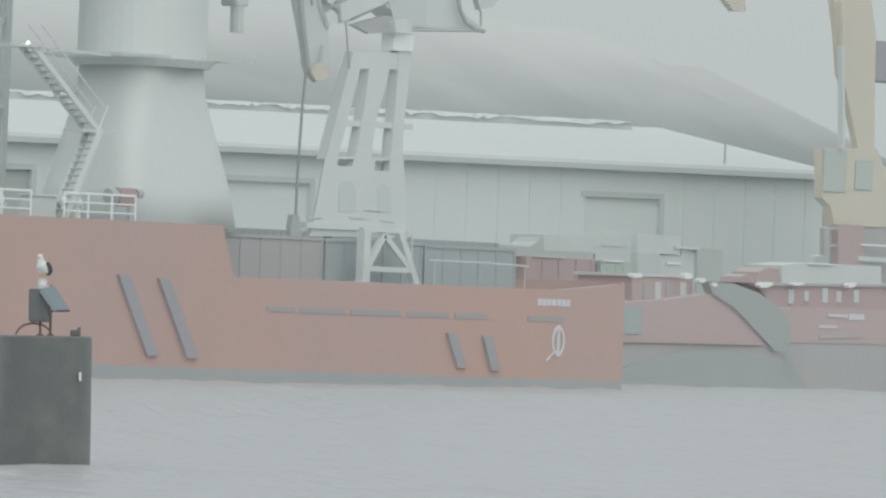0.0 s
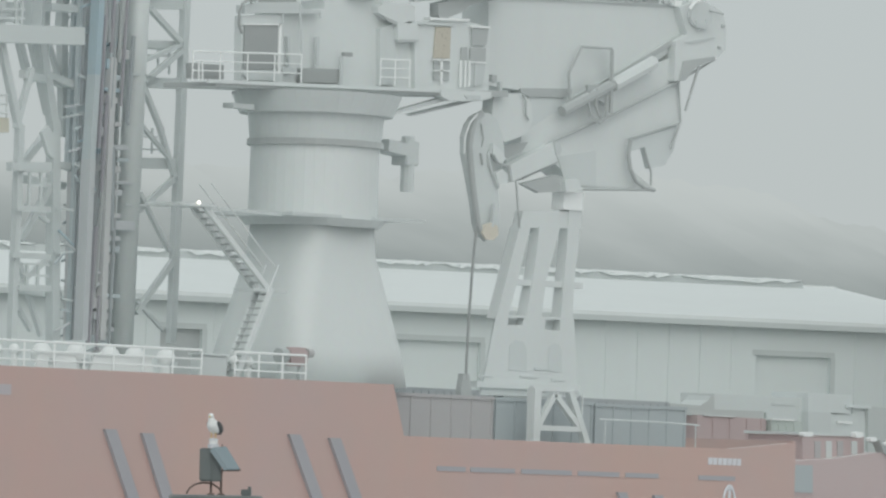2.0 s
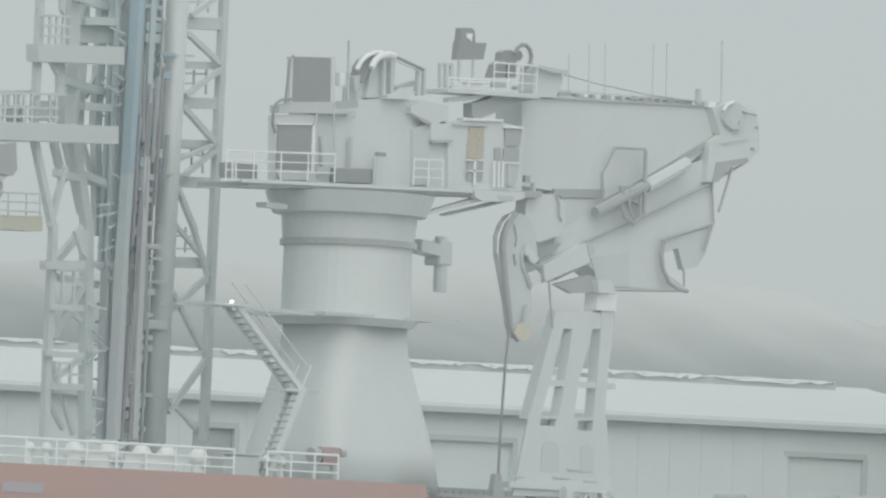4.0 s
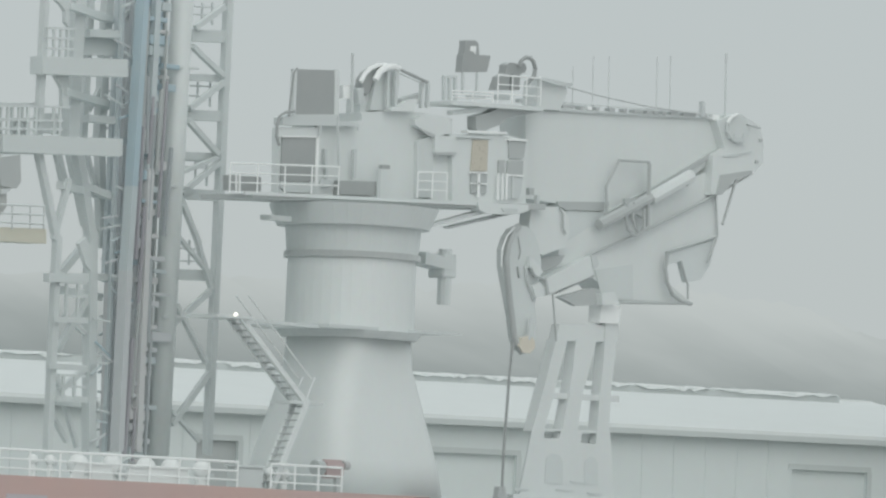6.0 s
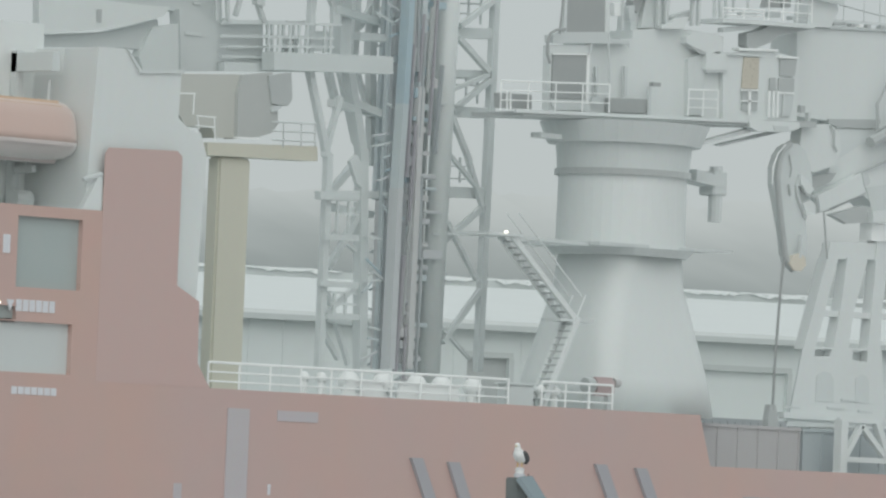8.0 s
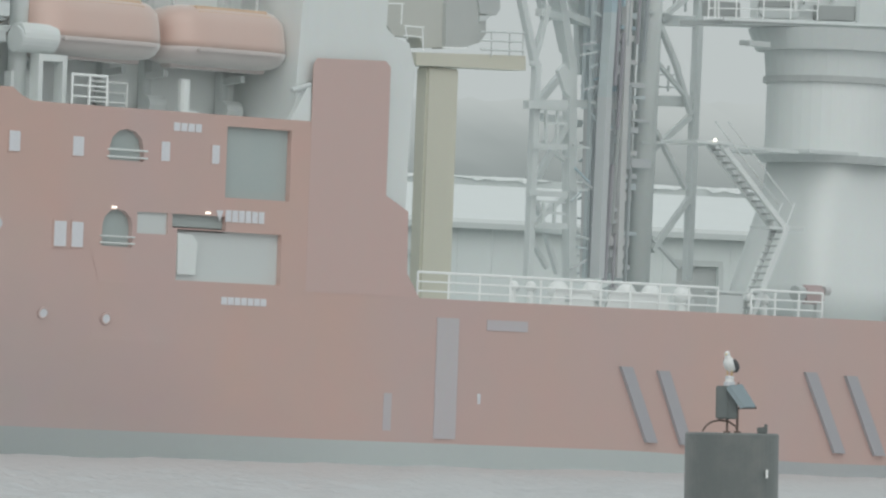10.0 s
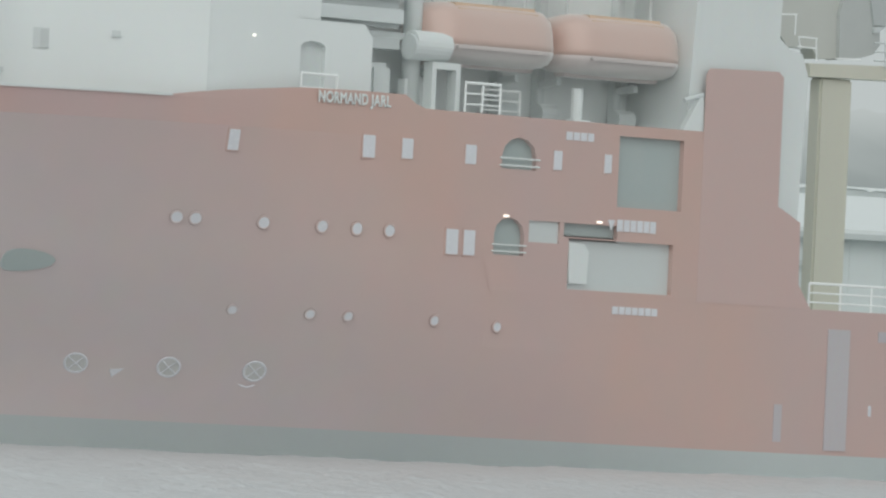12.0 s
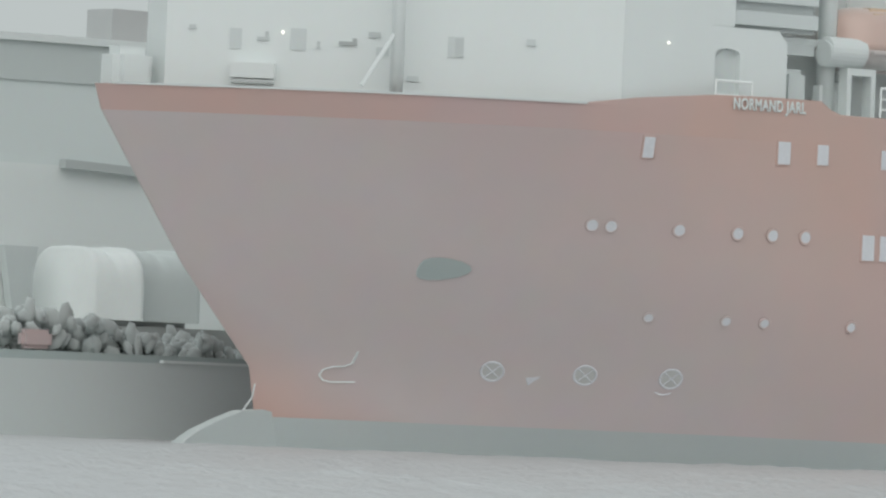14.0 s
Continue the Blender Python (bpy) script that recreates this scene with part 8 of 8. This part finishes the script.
def bow_shed():
    top = thing("boat_shed", "pale shed with a grey upper wall behind the bow", "shed")
    part("lower_wall", new_box(95, 152, 222.0, 222.5, QUAY, 10.6), SNOW, top)
    part("eave_beam", new_prism([(135.8, 10.5), (140.2, 10.3), (140.2, 10.65), (135.8, 10.85)], 221.5, 222.0), DARK, top, "dark eave beam")
    part("upper_wall", new_box(95, 152, 222.2, 230.0, 10.6, 14.0), SHED, top)
    part("roof_band", new_box(95, 152, 222.1, 230.0, 14.0, 15.6), SHED_DARK, top, "darker grey roof band")
    part("roof", new_box(95, 152, 221.9, 231.0, 15.6, 15.9), SNOW, top)
    part("vent_house", new_box(139.6, 141.6, 224.5, 226.5, 15.6, 17.35), PURPLE, top)
    part("side_wall", new_box(95, 95.3, 222.5, 230, QUAY, 15.6), SHED, top)
    part("drain_pipe", new_prism([(133.0, 7.2), (134.6, 7.2), (134.3, 4.6), (133.5, 4.6)], 221.4, 221.9), GREY, top)
    return top


dark_barge()
covered_boat(132.2, 134.5, 213.0, TARP, "boat on the quay under a bright white tarpaulin")
covered_boat(134.9, 137.8, 214.0, SHED_DARK, "boat on the quay under a grey tarpaulin")
bow_shed()


# ---- mooring pile with its beacon, and the gull ----
PILE_POSE = pose(79.18, 79.34, 0, 0, -1.1, -48.5)
PILE_TOP = 2.2


def mooring_pile():
    top = thing("mooring_pile", "black steel mooring pile standing in the water", "pile", at=PILE_POSE)
    bm = bmesh.new()
    prof = [(0.83, -3.0), (0.83, 0.0), (0.83, PILE_TOP - 0.03), (0.80, PILE_TOP), (0.0, PILE_TOP)]
    seg = 48
    rings = [[bm.verts.new((r * math.cos(2 * math.pi * i / seg), r * math.sin(2 * math.pi * i / seg), z)) for i in range(seg)] for r, z in prof[:-1]]
    for a, b in zip(rings, rings[1:]):
        for i in range(seg):
            bm.faces.new((a[i], a[(i + 1) % seg], b[(i + 1) % seg], b[i]))
    bm.faces.new(rings[-1])
    part("tube", bm, PILE, top)
    part("cap_box", new_box(0.46, 0.64, -0.35, -0.15, PILE_TOP, PILE_TOP + 0.11, bevel=0.015), PILE, top, "small black box on the cap")
    part("cap_knob", new_tube((0.61, -0.25, PILE_TOP + 0.1), (0.61, -0.25, PILE_TOP + 0.16), 0.03, seg=8), PILE, top)
    part("white_plate", new_box(0.64, 0.68, -0.60, -0.50, 1.42, 1.57), FEATHER, top, "narrow white plate")
    return top


def beacon():
    top = thing("beacon", "solar-powered beacon with a grey cabinet on the pile", "beacon", at=PILE_POSE)
    z = PILE_TOP
    for x in (-0.09, 0.09):
        part("post", new_tube((x, 0, z - 0.01), (x, 0, z + 0.45), 0.022, seg=8), RUST, top)
        part("foot", new_box(x - 0.06, x + 0.06, -0.06, 0.06, z, z + 0.03), RUST, top)
    cab = part("cabinet", new_box(-0.29, 0.09, -0.14, 0.14, z + 0.24, z + 0.83, bevel=0.02), CABINET, top, "grey steel cabinet")
    part("door", new_box(-0.26, -0.08, -0.155, -0.14, z + 0.27, z + 0.80, bevel=0.005), CABINET, cab)
    # the panel leans back over the arm
    pan = part("solar_panel", new_prism([(-0.10, z + 0.78), (-0.06, z + 0.83), (0.22, z + 0.46), (0.16, z + 0.43)], -0.30, -0.26), SOLAR, top, "tilted solar panel")
    bm = bmesh.new()
    vs = [bm.verts.new(p) for p in ((-0.06, -0.28, z + 0.82), (0.15, -0.02, z + 0.84), (0.40, -0.02, z + 0.45), (0.20, -0.28, z + 0.44))]
    r = bmesh.ops.extrude_face_region(bm, geom=[bm.faces.new(vs)])
    bmesh.ops.translate(bm, verts=[g for g in r["geom"] if isinstance(g, bmesh.types.BMVert)], vec=(0.02, 0, 0.025))
    part("glass", bm, SOLAR, pan, "glazed face of the panel")
    part("arm", new_tube((0.10, 0, z + 0.44), (0.43, 0, z + 0.45), 0.02, seg=8), RUST, top)
    bm = bmesh.new()
    arc = [(-0.52, 0.02), (-0.46, 0.12), (-0.36, 0.19), (-0.22, 0.22), (-0.06, 0.20), (0.06, 0.12), (0.10, 0.04)]
    for p, q in zip(arc, arc[1:]):
        tube(bm, (p[0], -0.05, z + p[1]), (q[0], -0.05, z + q[1]), 0.018, seg=8)
    part("cable", bm, RUST, top, "brown cable arc")
    lan = part("lantern", new_tube((-0.06, 0, z + 0.83), (-0.06, 0, z + 0.90), 0.10, seg=16), PANE, top, "pale beacon lantern")
    part("lens", new_tube((-0.06, 0, z + 0.90), (-0.06, 0, z + 0.97), 0.075, seg=16), FEATHER, lan)
    part("cap", new_tube((-0.06, 0, z + 0.97), (-0.06, 0, z + 1.01), 0.09, 0.06, seg=16), PANE, lan)
    part("bracket", new_tube((0.10, 0, z + 0.82), (0.10, 0, z + 0.90), 0.014, seg=6), RUST, top)
    return top


def gull():
    top = thing("seagull", "white gull with dark wings standing on the beacon", "gull", at=PILE_POSE @ pose(-0.06, 0, PILE_TOP + 1.01, 0, 0, -16))
    bm = new_ball((0, 0, 0.20), 0.11, 0.19, 0.115, seg=18)
    bmesh.ops.rotate(bm, verts=bm.verts, cent=(0, 0, 0.2), matrix=Matrix.Rotation(radians(-28), 3, "X"))
    part("body", bm, FEATHER, top, smooth=True)
    part("neck", new_tube((0, -0.10, 0.26), (0, -0.13, 0.36), 0.065, 0.05, seg=14), FEATHER, top, smooth=True)
    part("head", new_ball((0, -0.14, 0.385), 0.05, 0.062, 0.05, seg=14), FEATHER, top, smooth=True)
    part("beak", new_tube((0, -0.19, 0.38), (0, -0.25, 0.365), 0.016, 0.004, seg=8), BEAK, top)
    for s in (-1, 1):
        bm = new_ball((s * 0.09, 0.08, 0.205), 0.035, 0.18, 0.08, seg=14)
        bmesh.ops.rotate(bm, verts=bm.verts, cent=(0, 0.05, 0.2), matrix=Matrix.Rotation(radians(-24), 3, "X"))
        part("wing", bm, BLACK_WING, top, "folded black wing", smooth=True)
        part("leg", new_tube((s * 0.04, 0.0, 0.0), (s * 0.04, 0.0, 0.12), 0.008, seg=6), BEAK, top)
        part("foot", new_prism([(s * 0.04 - 0.03, 0.0), (s * 0.04 + 0.03, 0.0), (s * 0.04, 0.006)], -0.05, 0.01), BEAK, top)
    part("tail", new_bar((0, 0.16, 0.13), (0, 0.30, 0.07), 0.09, 0.02), BLACK_WING, top)
    return top


mooring_pile()
beacon()
gull()


def motions():
    """The wind drifts the ripples slowly over the harbour."""
    walk(water, [(0.0, pose(0, 0, -0.25)), (3.5, pose(0.9, -0.4, -0.25)), (7.0, pose(1.8, -0.8, -0.25)), (10.5, pose(2.7, -1.2, -0.25)), (14.0, pose(3.6, -1.6, -0.25))])


motions()
